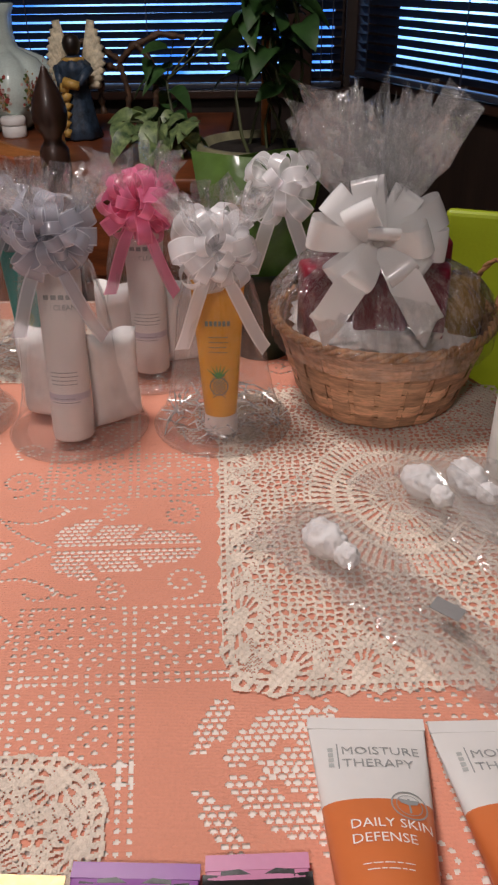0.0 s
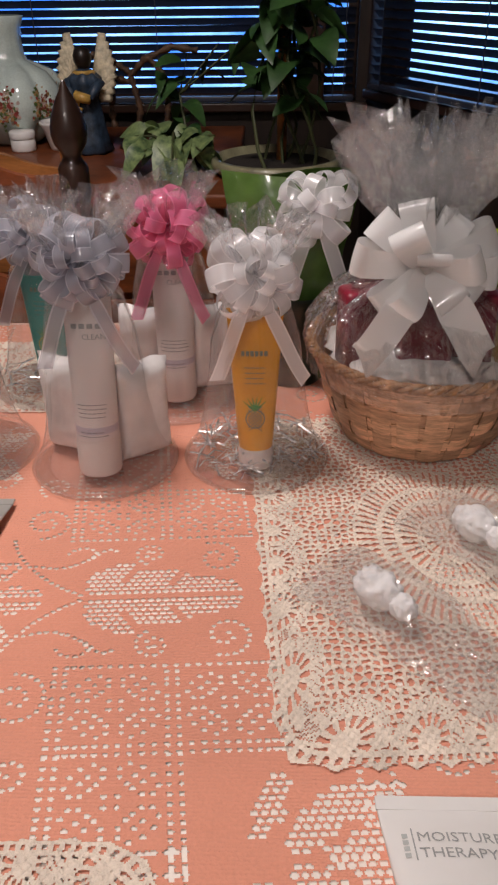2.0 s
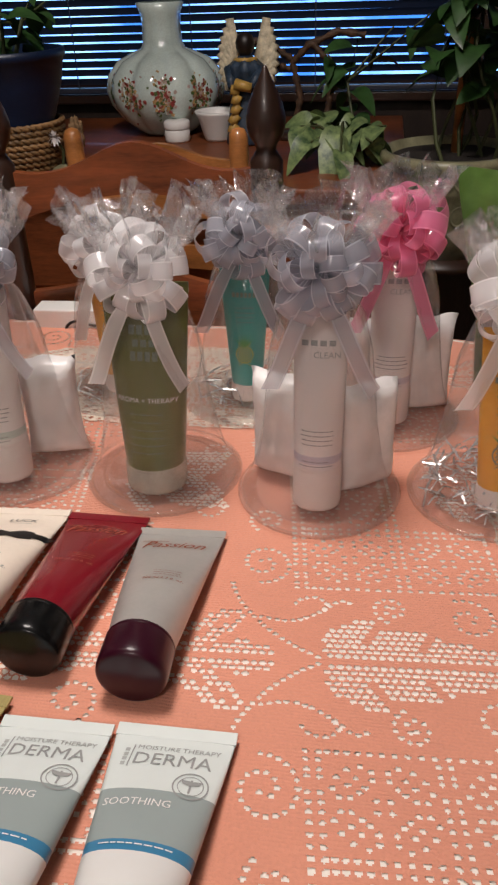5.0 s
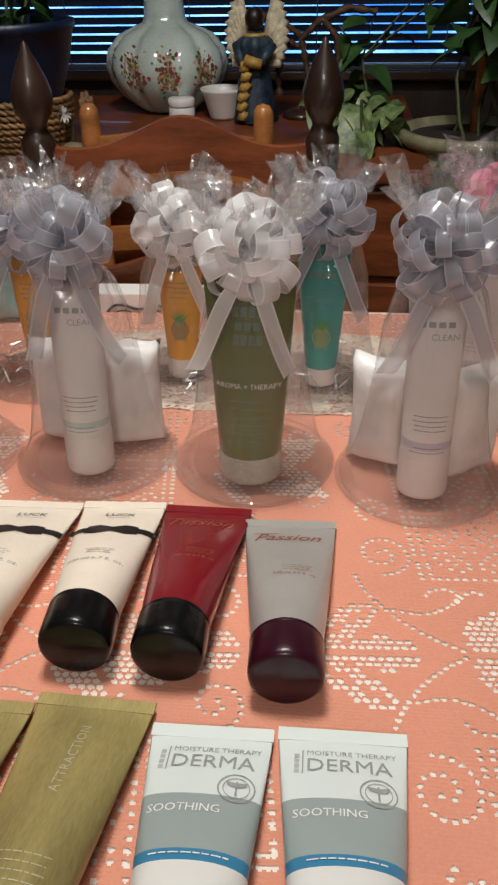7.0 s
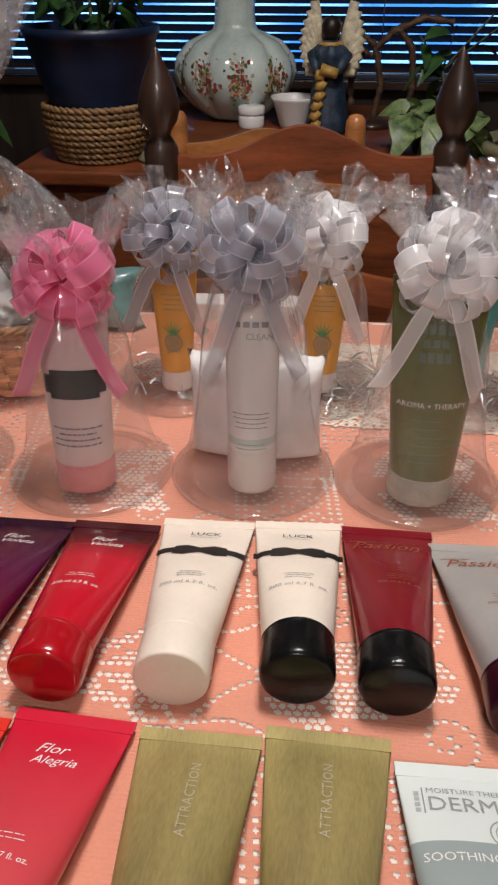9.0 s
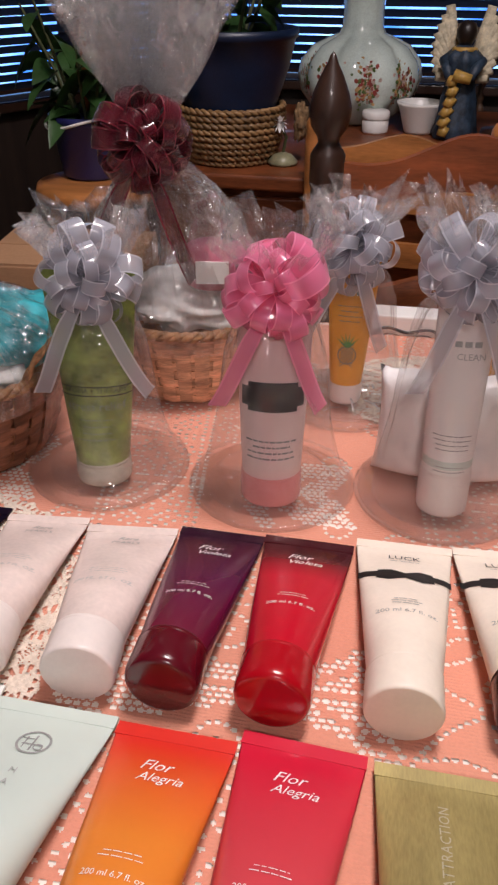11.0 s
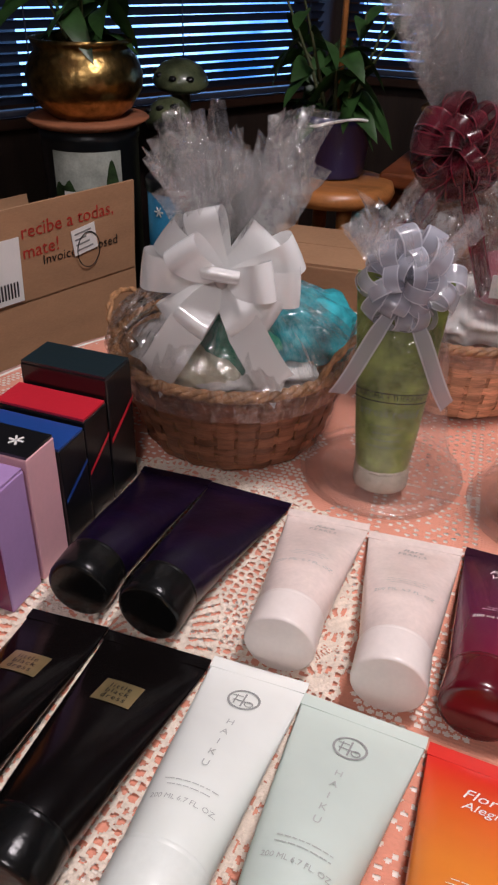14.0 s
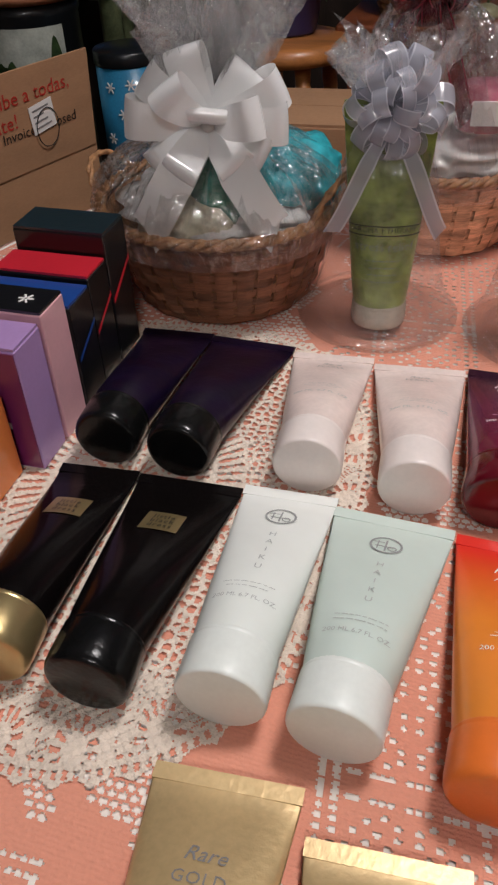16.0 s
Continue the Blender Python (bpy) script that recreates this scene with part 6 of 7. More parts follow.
for z in (0.745, 0.60):
    rail(g, -0.160, 0.160, lambda t: z + 0.040 + 0.6 * wave(t), lambda t: z + 0.012 * math.sin(math.pi * t), 0.014, WOOD)
part("seat", box_bm(-0.21, 0.21, -0.40, 0.01, 0.43, 0.46, 0.012, 3), WOOD, g)
for x in (-0.19, 0.19):
    turned("front_leg", [(0.014, 0), (0.02, 0.2), (0.02, 0.43)], WOOD, g, n=14, at=(x, -0.38, 0))
g = thing("spindle_chair", pose(-0.533, 1.60, 0, 0, 0, -1), "honey wood chair with rounded posts and light rail", "chair", "dining chairs")
for x in (-0.155, 0.155):
    turned("back_post", [(0.014, 0), (0.017, 0.45), (0.0175, 0.90), (0.0165, 0.912), (0.011, 0.921), (0, 0.924)], HONEY, g, n=20, at=(x, 0, 0))
rail(g, -0.14, 0.14, lambda t: 0.868 + 0.6 * wave(t), lambda t: 0.835 + 0.01 * math.sin(math.pi * t), 0.014, HONEY)
for z in (0.76, 0.66):
    rail(g, -0.14, 0.14, lambda t: z + 0.045, lambda t: z, 0.012, HONEY)
part("seat", box_bm(-0.19, 0.19, -0.36, 0.01, 0.43, 0.455, 0.012, 3), HONEY, g)
for x in (-0.17, 0.17):
    turned("front_leg", [(0.014, 0), (0.018, 0.43)], HONEY, g, n=14, at=(x, -0.34, 0))

# ---- sideboard and what stands on it ----
S = 0.81
g = thing("sideboard", pose(0, 0, 0), "cherry wood sideboard with drawers under the window", "sideboard")
part("top", box_bm(-1.02, -0.075, 1.625, 2.43, S - 0.028, S, 0.006, 3), WOOD, g)
part("carcass", box_bm(-1.0, -0.095, 1.66, 2.42, 0.0, S - 0.028), WOOD, g)
for x in (-0.985, -0.685, -0.390):
    for z0, z1 in ((0.60, 0.765), (0.40, 0.585), (0.10, 0.385)):
        d = part("drawer_front", box_bm(x, x + 0.285, 1.646, 1.66, z0, z1, 0.004), WOOD, g)
        turned("knob", [(0.006, 0), (0.006, 0.008), (0.013, 0.014), (0.011, 0.021), (0, 0.023)], HONEY, d, n=16).matrix_basis = pose(x + 0.142, 1.646, (z0 + z1) / 2, 90, 0, 0)

PORCELAIN = surface("celadon_porcelain", (0.60, 0.70, 0.65), 0.12, var=0.2, scale=7, coat=0.6, bump=0.02)
PETALS = [surface("painted_petal", c, 0.3, var=0.3, scale=90) for c in ((0.32, 0.06, 0.05), (0.45, 0.28, 0.12), (0.10, 0.16, 0.05), (0.55, 0.42, 0.36))]
VASE = [(0.0, 0.002), (0.070, 0.002), (0.078, 0.008), (0.115, 0.035), (0.145, 0.075), (0.154, 0.110), (0.146, 0.145), (0.118, 0.178), (0.078, 0.196), (0.056, 0.204), (0.050, 0.218), (0.048, 0.25), (0.050, 0.28), (0.060, 0.305), (0.056, 0.308)]
lobes = lambda a, r, z: 1 - 0.12 * (1 - abs(math.cos(5 * a))) ** 1.5 * (1 if 0.02 < z < 0.2 else 0.2)
g = thing("porcelain_vase", pose(-0.665, 2.215, S, 0, 0, 12) @ Matrix.Diagonal((0.96, 0.96, 0.94, 1)), "pale green lobed porcelain vase with painted flowers", "vase")
turned("vase_body", VASE, PORCELAIN, g, n=90, wobble=lobes)
rng = random.Random(5)


def vase_r(z):
    for (r0, z0), (r1, z1) in zip(VASE[2:], VASE[3:]):
        if z0 <= z <= z1:
            return r0 + (r1 - r0) * (z - z0) / (z1 - z0)
    return 0.1


for a0 in (-126, -90, -54, -18, -162):
    for k, mat_ in enumerate(PETALS):
        pieces = []
        for _ in range(46):
            da, z = rng.gauss(0, 5.0), 0.105 + rng.gauss(0, 0.022)
            a = radians(a0 + da)
            r = vase_r(z) * lobes(a, 0, 0.1) + 0.0012
            c = Vector((r * math.cos(a), r * math.sin(a), z))
            nrm = Vector((math.cos(a), math.sin(a), 0.0))
            u, w = nrm.orthogonal().normalized(), nrm.cross(nrm.orthogonal()).normalized()
            q = rng.uniform(0.003, 0.0065)
            pieces.append(([c + (u * math.cos(i * 1.2566) + w * math.sin(i * 1.2566)) * q * rng.uniform(0.7, 1.2) for i in range(5)], [(0, 1, 2, 3, 4)]))
        v, f = joined(pieces)
        tagged(mesh_ob("painted_flower", v, f, mat_, g), kind="stuff")

g = thing("white_cup", pose(-0.515, 2.10, S), "small white ceramic flower cup", "cup")
turned("cup_body", [(0, 0.001), (0.030, 0.001), (0.033, 0.006), (0.047, 0.052), (0.052, 0.060), (0.054, 0.066), (0.050, 0.067), (0.046, 0.060), (0.031, 0.010), (0, 0.010)], WHITEP, g)
g = thing("white_jar", pose(-0.612, 2.085, S), "small white jar with a ribbed screw lid", "jar")
turned("jar_body", [(0, 0), (0.028, 0), (0.030, 0.004), (0.030, 0.026), (0.026, 0.030)], WHITEP, g)
turned("lid", [(0.030, 0.030), (0.031, 0.032), (0.031, 0.044), (0.027, 0.048), (0, 0.048)], WHITEP, g, wobble=lambda a, r, z: 1 + 0.012 * math.sin(24 * a))

# a winged figurine: one plain shape
FIG = [surface("figurine_blue_robe", (0.025, 0.045, 0.075), 0.5, var=0.5, scale=60, bump=0.5), surface("figurine_dark", (0.014, 0.008, 0.006), 0.4), surface("figurine_ivory", (0.62, 0.54, 0.38), 0.6, var=0.3, scale=80, bump=0.6), surface("figurine_gold", (0.50, 0.30, 0.07), 0.45, var=0.3, scale=80)]
pieces, mats = [], []


def fig(vf, k):
    pieces.append(vf)
    mats.extend([k] * len(vf[1]))


fig(lathe([(0, 0), (0.040, 0.0), (0.046, 0.006), (0.040, 0.03), (0.034, 0.08), (0.026, 0.12), (0.034, 0.15), (0.036, 0.165), (0.020, 0.180), (0.010, 0.186)], 28, lambda a, r, z: 1 + 0.10 * math.sin(7 * a + z * 30)), 0)
hv, hf = lathe([(0, 0.182), (0.012, 0.186), (0.019, 0.200), (0.020, 0.213), (0.015, 0.226), (0, 0.232)], 20)
fig((hv, hf), 1)
fig(lathe([(0.019, 0.172), (0.025, 0.174), (0.025, 0.179), (0.018, 0.182)], 20), 3)
for sg in (-1, 1):
    fig(rod((sg * 0.034, -0.004, 0.158), (sg * 0.020, -0.040, 0.125), 0.013, 0.008, 10), 0)
    for k in range(9):
        t = k / 8
        p0 = (sg * 0.018, 0.022, 0.150 - 0.03 * t)
        p1 = (sg * (0.040 + 0.022 * math.sin(t * 2.6)), 0.030 - 0.002 * k, 0.256 - 0.135 * t)
        fig(rod(p0, p1, 0.012, 0.0095, 7), 2)
for k in range(6):
    fig(rod((-0.012 + 0.004 * math.sin(k), -0.036, 0.128 - 0.020 * k), (-0.020 + 0.006 * math.sin(k + 1), -0.042, 0.110 - 0.020 * k), 0.012, 0.010, 7), 3)
fig(rod((-0.012, -0.042, 0.132), (0.022, -0.042, 0.124), 0.013, 0.010, 8), 3)
v, f = joined(pieces)
angel = mesh_ob("winged_figurine", v, f, FIG[0])
for m_ in FIG[1:]:
    angel.data.materials.append(m_)
angel.data.polygons.foreach_set("material_index", mats)
angel.matrix_basis = pose(-0.437, 2.06, S, 0, 0, -6) @ Matrix.Diagonal((1.08, 1.08, 1.0, 1))
tagged(angel, "winged figurine in a blue robe with ivory wings", "figurine")


# ---- plants ----
def leaf_piece(base, direction, length, width, roll, droop, heart=True, n=7):
    """One leaf blade, folded a little along its rib."""
    d = Vector(direction).normalized()
    side = d.cross(Vector((0, 0, 1)))
    side = (side if side.length > 0.1 else Vector((1, 0, 0))).normalized()
    side = Matrix.Rotation(roll, 3, d) @ side
    up = side.cross(d)
    v, f = [], []
    for i in range(n + 1):
        t = i / n
        w = width * (math.sin(math.pi * min(1, t * 0.86 + 0.14)) ** 0.75) * (1.15 - 0.35 * t) / 2
        c = Vector(base) + d * length * t - Vector((0, 0, 1)) * droop * length * t * t
        v += [c - side * w + up * w * 0.28, c, c + side * w + up * w * 0.28]
    for i in range(n):
        for k in range(2):
            a = 3 * i + k
            f.append((a, a + 1, a + 4, a + 3))
    return v, f


def plant(g, stems, leaf_len, leaf_w, material, seed, droop=0.5, each=6, spread=1.0, stem_r=0.004, bare=0.0):
    """Stems (lists of points), each with leaves along it: each leaf an object of its own."""
    rng = random.Random(seed)
    for pts in stems:
        mesh_ob("stem", *pipe(pts, lambda t: stem_r * (1 - 0.5 * t), 6), STEM, g)
        for k in range(each):
            t = bare + (1 - bare) * (k + 0.6) / each
            i = min(len(pts) - 2, int(t * (len(pts) - 1)))
            u = t * (len(pts) - 1) - i
            p = Vector(pts[i]).lerp(Vector(pts[i + 1]), u)
            a = rng.uniform(0, 6.28)
            d = Vector((math.cos(a), math.sin(a) - 0.35, rng.uniform(-0.5, 0.5))) * spread
            s = rng.uniform(0.7, 1.2)
            v, f = leaf_piece(p + d.normalized() * 0.012, d, leaf_len * s, leaf_w * s, rng.uniform(-0.9, 0.9), droop * rng.uniform(0.4, 1.3))
            mesh_ob("leaf", v, f, material, g)


GLAZE = surface("olive_cream_glaze", (0.25, 0.235, 0.14), 0.35, var=0.3, scale=30, coat=0.3)
g = thing("potted_vine", pose(0.012, 1.83, 0), "tall green vine on a pole in a carved olive pot", "potted plant")
turned("pot", [(0, 0.64), (0.085, 0.64), (0.105, 0.68), (0.118, 0.74), (0.124, 0.776), (0.127, 0.780), (0.127, 0.806), (0.124, 0.809), (0.132, 0.816), (0.140, 0.822), (0.1425, 0.832), (0.139, 0.842), (0.130, 0.844), (0.120, 0.826), (0, 0.820)], GLAZE, g, n=64)
for i in range(22):
    a = 2 * math.pi * i / 22
    swag = [(0.1285 * math.cos(a + b_), 0.1285 * math.sin(a + b_), 0.801 - 0.016 * math.cos(b_ * 11)) for b_ in [(-0.135 + 0.27 * q / 8) for q in range(9)]]
    mesh_ob("carved_swag", *pipe(swag, 0.0024, 5), GLAZE, g)
    if i % 2:
        curl = [((0.1215 - 0.013 * (q / 20)) * math.cos(a + 0.19 * (1 - q / 26) * math.cos(q * 0.5)), (0.1215 - 0.013 * (q / 20)) * math.sin(a + 0.19 * (1 - q / 26) * math.cos(q * 0.5)), 0.735 + 0.026 * (1 - q / 26) * math.sin(q * 0.5)) for q in range(20)]
        mesh_ob("carved_curl", *pipe(curl, 0.0024, 5), GLAZE, g)
turned("soil", [(0, 0.832), (0.118, 0.828)], SOIL, g)
turned("plant_stand", [(0.10, 0), (0.10, 0.62), (0.13, 0.625), (0.13, 0.64), (0, 0.64)], DARKWOOD, g)
mesh_ob("support_pole", *rod((0.01, 0.02, 0.80), (0.02, 0.03, 1.75), 0.011, 0.010, 10), HONEY, g)
rng = random.Random(8)
stems = []
for k in range(7):
    a = rng.uniform(0, 6.28)
    stems.append([(0.05 * math.cos(a) * (1 - t) + 0.035 * math.sin(7 * t + k) + 0.06 * t * math.cos(a), 0.05 * math.sin(a) * (1 - t) + 0.03 * math.cos(6 * t + k) - 0.03, 0.80 + (0.42 + 0.05 * k) * t) for t in [i / 8 for i in range(9)]])
plant(g, stems, 0.074, 0.052, LEAF, 21, 0.6, 14, bare=0.3)

g = thing("veined_leaf_plant", pose(-0.205, 1.86, S), "low plant with pale veined leaves on the sideboard", "potted plant")
turned("pot", [(0, 0.001), (0.05, 0.001), (0.06, 0.05), (0.058, 0.052), (0, 0.048)], DARKWOOD, g)
stems = [[(0.01 * math.cos(a), 0.01 * math.sin(a), 0.045), (0.05 * math.cos(a), 0.05 * math.sin(a), 0.07 + 0.015 * math.sin(3 * a)), (0.085 * math.cos(a), 0.085 * math.sin(a) - 0.03, 0.055 + 0.02 * math.cos(2 * a))] for a in [i * 0.785 for i in range(8)]]
plant(g, stems, 0.072, 0.054, LEAF2, 33, 0.9, 4)
stems = [[(0.02, 0.05, 0.05), (0.0, 0.10, 0.14), (-0.05 + 0.07 * k, 0.12, 0.20 + 0.02 * k)] for k in range(4)]
plant(g, stems, 0.07, 0.035, LEAF, 34, 0.6, 4)

BARK = surface("twisted_bark", (0.09, 0.045, 0.022), 0.6, var=0.5, scale=60, bump=0.8)
g = thing("twisted_branch", pose(-0.335, 2.12, S), "dark twisted branch ornament with drooping arms", "ornament")
turned("foot", [(0, 0.0), (0.045, 0.0), (0.04, 0.012), (0, 0.016)], DARKWOOD, g)
for pts in ([(0, 0, 0.01), (0.015, 0, 0.09), (-0.005, 0, 0.17), (-0.06, -0.01, 0.205), (-0.13, -0.01, 0.215)], [(-0.005, 0, 0.16), (0.04, -0.01, 0.205), (0.075, -0.01, 0.17), (0.085, -0.01, 0.10), (0.08, -0.01, 0.06)], [(-0.01, 0, 0.15), (-0.045, -0.01, 0.16), (-0.055, -0.01, 0.09), (-0.05, -0.01, 0.05)], [(0.04, 0, 0.20), (0.10, 0, 0.225), (0.16, 0, 0.215)]):
    fine = [Vector(pts[i]).lerp(Vector(pts[i + 1]), t / 8) for i in range(len(pts) - 1) for t in range(8)] + [Vector(pts[-1])]
    mesh_ob("branch", *pipe(fine, lambda t: 0.0075 + 0.0022 * math.sin(t * 120), 8), BARK, g)

WICKER = basket_material("golden_wicker", (0.27, 0.15, 0.06))
NAVY = surface("dark_navy_pot", (0.006, 0.015, 0.045), 0.4, var=0.3)
g = thing("wicker_planter", pose(-0.874, 1.755, S), "golden wicker basket with a dark pot and plant", "planter")
for j in range(9):
    r = 0.084 + 0.018 * math.sin(min(1, j / 6) * 1.5)
    for k in range(2):
        pts = [((r + 0.003 * math.sin(22 * a + math.pi * (j + k))) * math.cos(a), (r + 0.003 * math.sin(22 * a + math.pi * (j + k))) * math.sin(a), 0.007 + j * 0.0115 + 0.003 * math.cos(22 * a + math.pi * (j + k))) for a in [2 * math.pi * i / 110 for i in range(110)]]
        mesh_ob("wicker_strand", *pipe(pts, 0.0042, 5, True), WICKER, g)
turned("inner_pot", [(0, 0.004), (0.080, 0.004), (0.088, 0.10), (0.112, 0.17), (0.122, 0.215), (0.127, 0.218), (0.127, 0.232), (0.118, 0.232), (0.112, 0.215), (0, 0.212)], NAVY, g)
stems = [[(0.03 * math.cos(a), 0.03 * math.sin(a), 0.21), (0.06 * math.cos(a), 0.06 * math.sin(a), 0.28), (0.11 * math.cos(a), 0.10 * math.sin(a), 0.31 + 0.03 * math.sin(2 * a))] for a in [i * 0.9 for i in range(7)]]
plant(g, stems, 0.06, 0.042, LEAF, 44, 0.5, 4)
g = thing("dried_flower_ornament", pose(-0.765, 1.725, S), "small ornament with a white flower", "ornament")
turned("base", [(0, 0), (0.026, 0), (0.030, 0.006), (0.018, 0.018), (0.008, 0.022), (0, 0.024)], GLAZE, g)
mesh_ob("flower_stem", *pipe([(0, 0, 0.02), (0.006, 0, 0.05), (-0.004, -0.01, 0.075)], 0.003), STEM, g)
for k in range(12):
    a = k * 0.5236
    v, f = leaf_piece((-0.004, -0.014, 0.078), (math.cos(a), -0.35, math.sin(a)), 0.017, 0.008, 0, 0.1)
    mesh_ob("petal", v, f, PUFF, g)
g2 = lump("seed_head", g, (0.03, 0.02, 0.075), (0.014, 0.014, 0.034), surface("dry_seed", (0.22, 0.13, 0.06), 0.9, var=0.4, scale=90), 4.4, 0.2)

# ---- stool and pots in the corner ----
g = thing("round_stool", pose(-1.09, 1.575, 0), "honey wood round stool under a blue pot", "stool")
turned("seat", [(0, 0.765), (0.09, 0.765), (0.108, 0.770), (0.113, 0.782), (0.108, 0.797), (0.095, 0.80), (0, 0.80)], HONEY, g, n=56)
for a in (0.6, 2.2, 3.7, 5.3):
    mesh_ob("leg", *rod((0.075 * math.cos(a), 0.075 * math.sin(a), 0.768), (0.14 * math.cos(a), 0.14 * math.sin(a), 0.0), 0.014, 0.011, 12), HONEY, g)
BLUE = surface("cobalt_blue_plastic", (0.020, 0.022, 0.12), 0.4, var=0.15)
g = thing("blue_pot_plant", pose(-1.105, 1.605, 0.8005), "cobalt blue pail pot with a leafy plant", "potted plant")
turned("pot", [(0, 0.001), (0.052, 0.001), (0.056, 0.006), (0.068, 0.095), (0.073, 0.098), (0.073, 0.110), (0.068, 0.110), (0.066, 0.095), (0, 0.092)], BLUE, g)
mesh_ob("bail_handle", *pipe([(0.073 * math.cos(t), -0.02 - 0.055 * math.sin(t), 0.100 + 0.010 * math.sin(t * 2)) for t in [0.1 + i * 0.14 for i in range(22)]], 0.0026), WHITEP, g)
stems = [[(0.02 * math.cos(a), 0.02 * math.sin(a), 0.09), (0.05 * math.cos(a), 0.05 * math.sin(a), 0.18), (0.10 * math.cos(a), 0.08 * math.sin(a), 0.25 + 0.05 * math.sin(a * 2))] for a in [i * 0.7 for i in range(9)]]
plant(g, stems, 0.075, 0.040, LEAF, 55, 0.6, 5)
mesh_ob("support_pole", *rod((0.0, 0.0, 0.09), (0.005, 0.0, 0.60), 0.006, 0.005, 8), HONEY, g)

BRASS = surface("hammered_brass", (0.50, 0.32, 0.11), 0.28, metal=1.0, var=0.4, scale=50, bump=0.8, fine=70)
TERRA = surface("terracotta", (0.36, 0.13, 0.06), 0.7, var=0.2, scale=30)
TIN = surface("black_tin", (0.010, 0.012, 0.014), 0.3, var=0.2, coat=0.3)
g = thing("painted_canister", pose(-1.575, 1.50, 0), "tall black tin canister with a painted landscape", "canister")
turned("canister_body", [(0, 0.001), (0.092, 0.001), (0.094, 0.01), (0.094, 0.84), (0.097, 0.845), (0.097, 0.862), (0, 0.864)], TIN, g, n=56)


def curved_patch(name, r, a0, a1, z0, z1, material, parent, n=10, top=None):
    v = []
    for i in range(n + 1):
        a = radians(a0 + (a1 - a0) * i / n)
        v += [(r * math.cos(a), r * math.sin(a), z0), (r * math.cos(a), r * math.sin(a), top(i / n) if top else z1)]
    return mesh_ob(name, v, [(2 * i, 2 * i + 2, 2 * i + 3, 2 * i + 1) for i in range(n)], material, parent)


SKYP, TREEP, FIELDP = surface("painted_sky", (0.45, 0.48, 0.42), 0.4, var=0.25, scale=25), surface("painted_trees", (0.03, 0.06, 0.02), 0.4, var=0.5, scale=60), surface("painted_field", (0.12, 0.17, 0.05), 0.4, var=0.5, scale=50)
curved_patch("painted_scene", 0.0945, -105, -20, 0.70, 0.83, SKYP, g, 16)
curved_patch("painted_hills", 0.0949, -105, -20, 0.70, 0.77, TREEP, g, 24, top=lambda t: 0.758 + 0.016 * math.sin(t * 9) + 0.008 * math.sin(t * 31))
curved_patch("painted_meadow", 0.0953, -105, -20, 0.70, 0.745, FIELDP, g, 16, top=lambda t: 0.738 + 0.004 * math.sin(t * 12))
curved_patch("painted_house", 0.0957, -92, -74, 0.738, 0.757, WHITEP, g, 4)
curved_patch("painted_fence", 0.0957, -60, -24, 0.728, 0.736, WHITEP, g, 8)
curved_patch("painted_tree", 0.0958, -42, -24, 0.738, 0.815, TREEP, g, 8, top=lambda t: 0.76 + 0.055 * math.sin(math.pi * t))
g = thing("brass_planter", pose(-1.575, 1.50, 0.865), "hammered brass planter on a terracotta saucer", "planter")
turned("saucer", [(0, 0.0), (0.10, 0.0), (0.118, 0.012), (0.115, 0.015), (0, 0.012)], TERRA, g)
turned("planter_bowl", [(0, 0.013), (0.060, 0.013), (0.085, 0.03), (0.108, 0.065), (0.110, 0.09), (0.100, 0.118), (0.088, 0.130), (0.094, 0.142), (0.098, 0.150), (0.090, 0.150), (0.084, 0.135), (0, 0.13)], BRASS, g, n=64)
stems = [[(0.02 * math.cos(a), 0.02 * math.sin(a), 0.13), (0.06 * math.cos(a), 0.06 * math.sin(a), 0.22), (0.12 * math.cos(a), 0.10 * math.sin(a), 0.24)] for a in [i * 0.9 for i in range(7)]]
plant(g, stems, 0.09, 0.05, LEAF, 66, 0.6, 4)
MOSS = surface("green_glazed_ceramic", (0.10, 0.12, 0.06), 0.3, var=0.5, scale=25, coat=0.4)
for x, y, z, r, tilt in ((-1.50, 1.685, 0.845, 0.050, -14), (-1.555, 1.84, 0.90, 0.064, 6)):
    g = thing("ceramic_mushroom", pose(x, y, 0), "green glazed ceramic mushroom ornament, black blobs for shaded holes", "ornament", "ceramic mushrooms")
    turned("stem", [(0, 0), (0.05, 0), (0.03, 0.1), (0.022, z - 0.02), (0.026, z)], MOSS, g, n=24)
    o = turned("mushroom_cap", [(0.024, 0), (r * 0.9, -0.004), (r, 0.006), (r * 0.92, 0.024), (r * 0.66, 0.042), (r * 0.3, 0.052), (0, 0.054)], MOSS, g, n=40)
    o.matrix_basis = pose(0, 0, z - 0.004, tilt, tilt, 0)
    # the cap is closed: black blobs stand for the shade inside its holes
    for a in (-120, -80, -40, -150):
        ca, sa = math.cos(radians(a)), math.sin(radians(a))
        h_ = lump("hole", o, (r * 0.86 * ca, r * 0.86 * sa, 0.026), (0.009, 0.009, 0.006), INKB, a * 0.1, 0.05)
SNOWT = surface("sky_blue_tin", (0.03, 0.22, 0.40), 0.3, var=0.25, scale=12, coat=0.3)
g = thing("wooden_crate", pose(-1.365, 1.47, 0), "dark wooden crate under a tin", "crate")
part("crate_body", box_bm(-0.07, 0.07, -0.07, 0.07, 0, 0.55, 0.004), DARKWOOD, g)
g = thing("snowflake_tin", pose(-1.365, 1.47, 0.551), "sky blue round tin with white snowflakes", "tin")
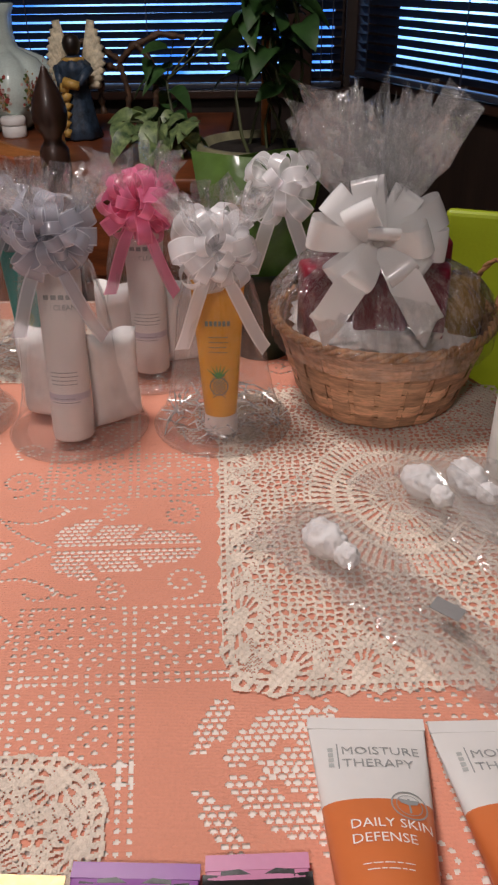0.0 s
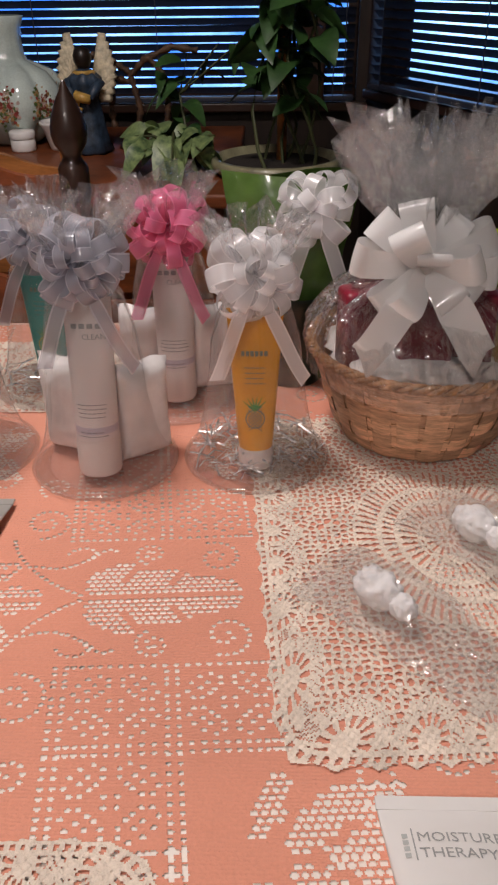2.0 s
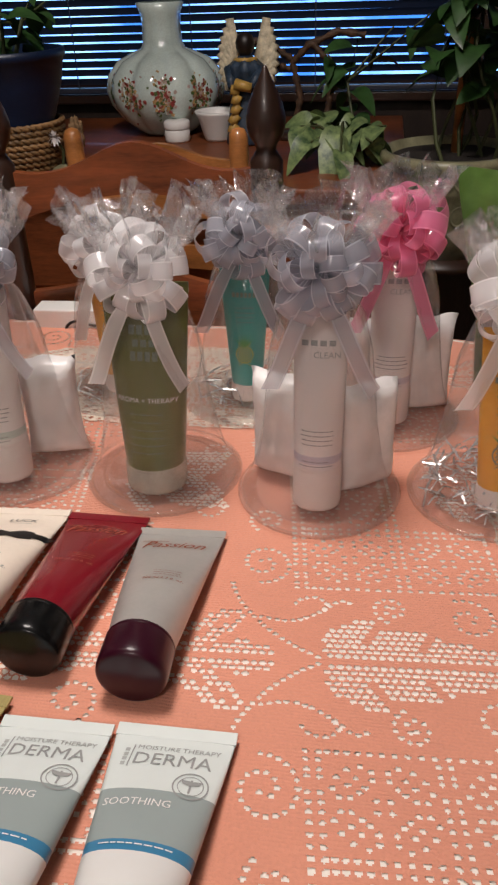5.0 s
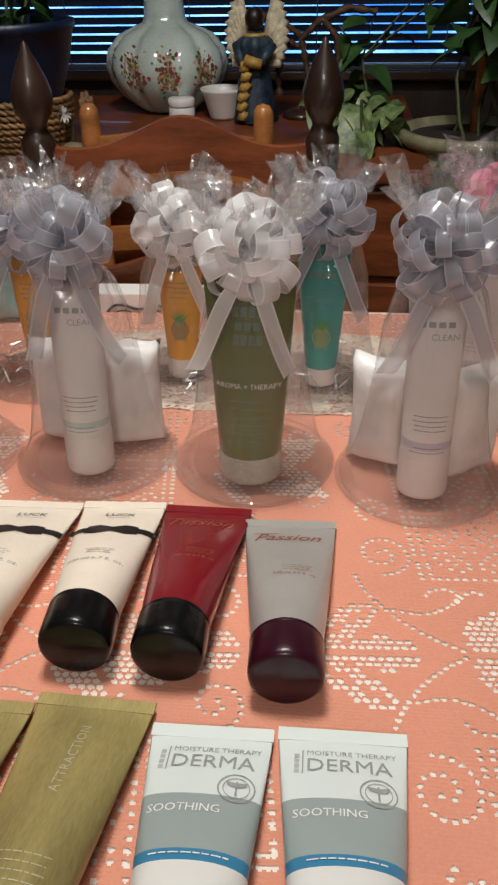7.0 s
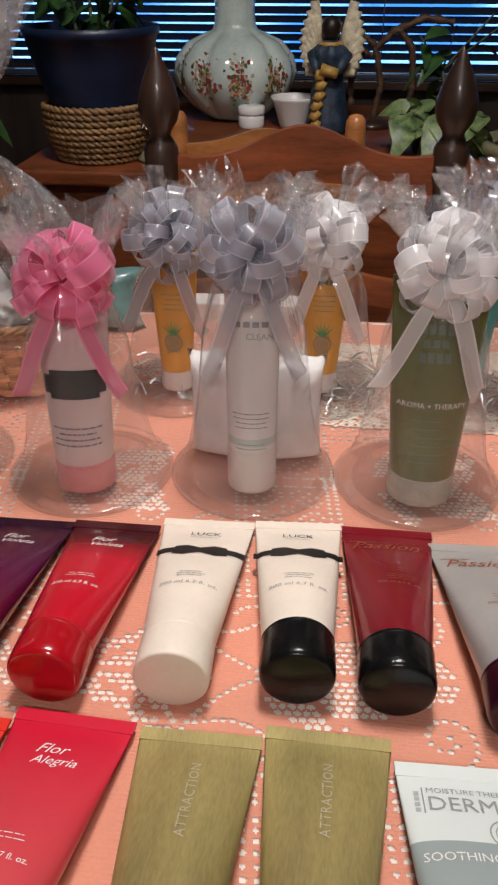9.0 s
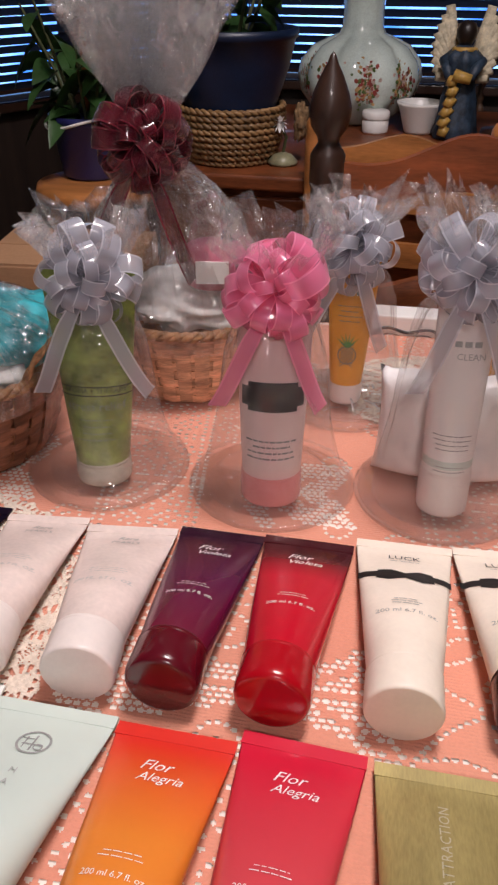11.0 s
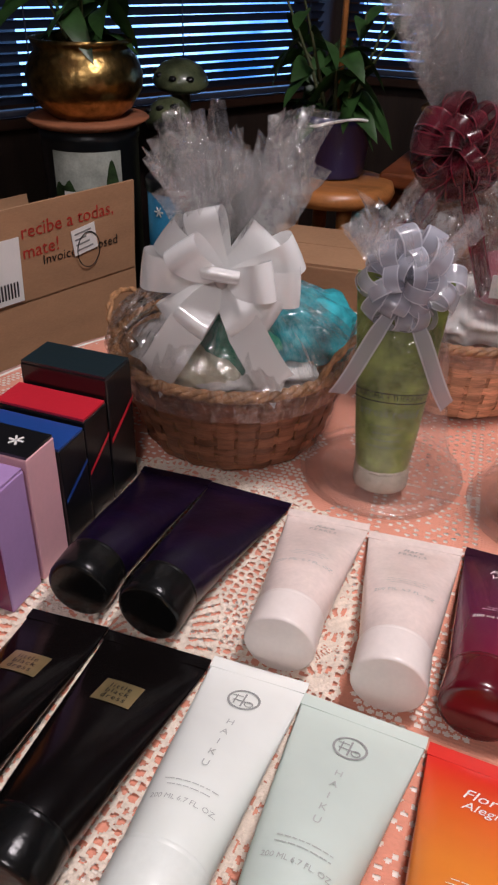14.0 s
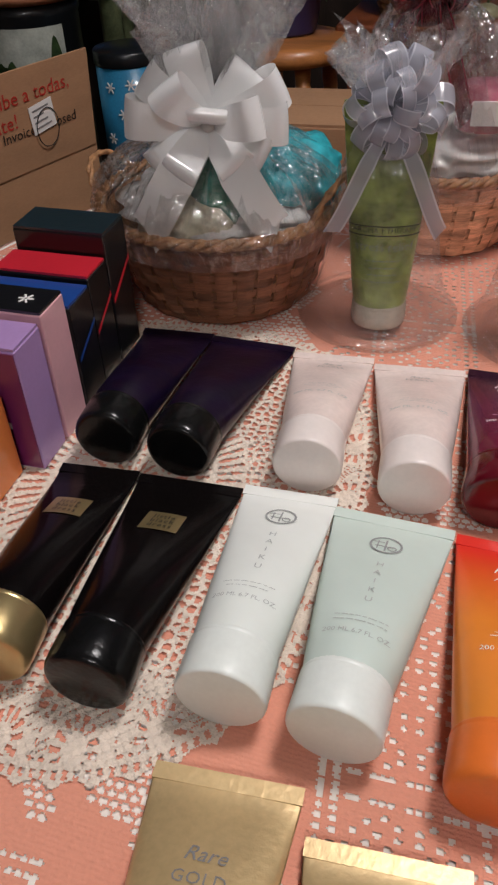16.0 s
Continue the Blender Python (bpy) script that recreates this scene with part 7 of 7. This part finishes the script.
turned("tin_body", [(0, 0.001), (0.056, 0.001), (0.058, 0.004), (0.058, 0.225), (0, 0.226)], SNOWT, g, n=48)
turned("tin_lid", [(0.0595, 0.222), (0.0605, 0.224), (0.0605, 0.243), (0.058, 0.246), (0, 0.246)], TIN, g, n=48)
for a, z in ((-100, 0.19), (-62, 0.195), (-80, 0.145), (-40, 0.16), (-110, 0.10), (-55, 0.10)):
    for k in range(3):
        ca = radians(a)
        o = part("snowflake", box_bm(-0.010, 0.010, -0.0006, 0.0006, -0.0012, 0.0012), INKW, g)
        o.matrix_basis = pose(0.0588 * math.cos(ca), 0.0588 * math.sin(ca), z, 0, 0, a + 90) @ pose(0, 0, 0, 0, 60 * k, 0)

SNOWW = surface("painted_white", (0.80, 0.82, 0.84), 0.4, var=0.1)
curved_patch("painted_body", 0.0590, -44, -12, 0.070, 0.2, SNOWW, g, 12, top=lambda t: 0.072 + 0.075 * math.sin(math.pi * t) ** 0.6)
curved_patch("painted_head", 0.0592, -40, -18, 0.150, 0.2, SNOWW, g, 12, top=lambda t: 0.152 + 0.034 * math.sin(math.pi * t) ** 0.6)
curved_patch("painted_scarf", 0.0594, -41, -17, 0.142, 0.153, C_RED, g, 8)
curved_patch("painted_cap", 0.0595, -38, -20, 0.180, 0.2, C_RED, g, 8, top=lambda t: 0.182 + 0.028 * math.sin(math.pi * t))
curved_patch("painted_carrot", 0.0596, -46, -30, 0.166, 0.2, C_ORANGE, g, 8, top=lambda t: 0.166 + 0.008 * t)

# ---- cardboard carton past the table's end ----
CARD = surface("brown_cardboard", (0.40, 0.22, 0.115), 0.8, var=0.12, scale=8, bump=0.2, fine=150, stretch=(1, 1, 3))
g = thing("cardboard_carton", pose(-1.268, 1.150, 0, 0, 0, 73), "open brown cardboard carton with red writing", "carton")
W_, D_, H_ = 0.40, 0.26, 0.740
for x0, x1, y0, y1 in ((-W_, 0, 0, 0.004), (-W_, 0, D_ - 0.004, D_), (-0.004, 0, 0.004, D_ - 0.004), (-W_, -W_ + 0.004, 0.004, D_ - 0.004)):
    part("carton_wall", box_bm(x0, x1, y0, y1, 0.0, H_), CARD, g)
part("carton_bottom", box_bm(-W_ + 0.004, -0.004, 0.004, D_ - 0.004, 0.0, 0.004), CARD, g)
flap = part("front_flap", box_bm(-W_, -0.002, -0.002, 0.002, 0.0, 0.132), CARD, g)
flap.matrix_basis = pose(0, 0.0, H_, 4, 0, 0)
back = part("back_flap", box_bm(-W_, -0.002, -0.002, 0.002, 0.0, 0.06), CARD, g)
back.matrix_basis = pose(0, D_, H_, -8, 0, 0)


def writing(text, size, x, z, ink, slant=0, name="printed_line"):
    vv, ff = letters(text, size, "RIGHT")
    c, s_ = math.cos(radians(slant)), math.sin(radians(slant))
    o = mesh_ob(name, [(x + a * c - b * s_, -0.0030, z + a * s_ + b * c) for a, b, q in vv], ff, ink, flap)
    return o


writing("recibe a todas,", 0.0270, -0.042, 0.092, INKR, 1)
writing("mate!", 0.0270, -0.140, 0.062, INKR, 1)
writing("Invoice enclosed", 0.0200, -0.036, 0.046, INKB, 0)
o = part("sticker", box_bm(-0.021, 0.021, -0.0042, -0.0034, -0.019, 0.019), WHITEP, flap)
o.matrix_basis = pose(-0.098, 0, 0.066, 0, -8, 0)
for k in range(4):
    part("sticker_print", box_bm(-0.016, 0.013 - 0.005 * (k % 3), -0.0048, -0.0043, -0.013 + 0.008 * k, -0.011 + 0.008 * k), INK, flap).matrix_basis = o.matrix_basis
mesh_ob("pen_loop", *pipe([(-0.092 + 0.020 * math.cos(t), -0.0052, 0.050 + 0.026 * math.sin(t)) for t in [i * 0.262 for i in range(24)]], 0.0007, 5, True), INKB, flap)
o = part("shipping_label", box_bm(-0.262, -0.206, -0.0042, -0.0034, 0.004, 0.094), WHITEP, flap)
for k in range(9):
    part("label_bar", box_bm(-0.256 + 0.005 * k, -0.2535 + 0.005 * k, -0.0048, -0.0043, 0.012, 0.034), INKB, flap)
g = thing("cardboard_box", pose(-1.02, 1.30, 0, 0, 0, 6), "closed brown cardboard box beyond the table", "carton")
part("box_body", box_bm(-0.13, 0.11, -0.09, 0.09, 0.0, 0.762, 0.002), CARD, g)
for y0, y1 in ((-0.089, -0.001), (0.001, 0.089)):
    part("top_flap", box_bm(-0.129, 0.109, y0, y1, 0.762, 0.766), CARD, g)
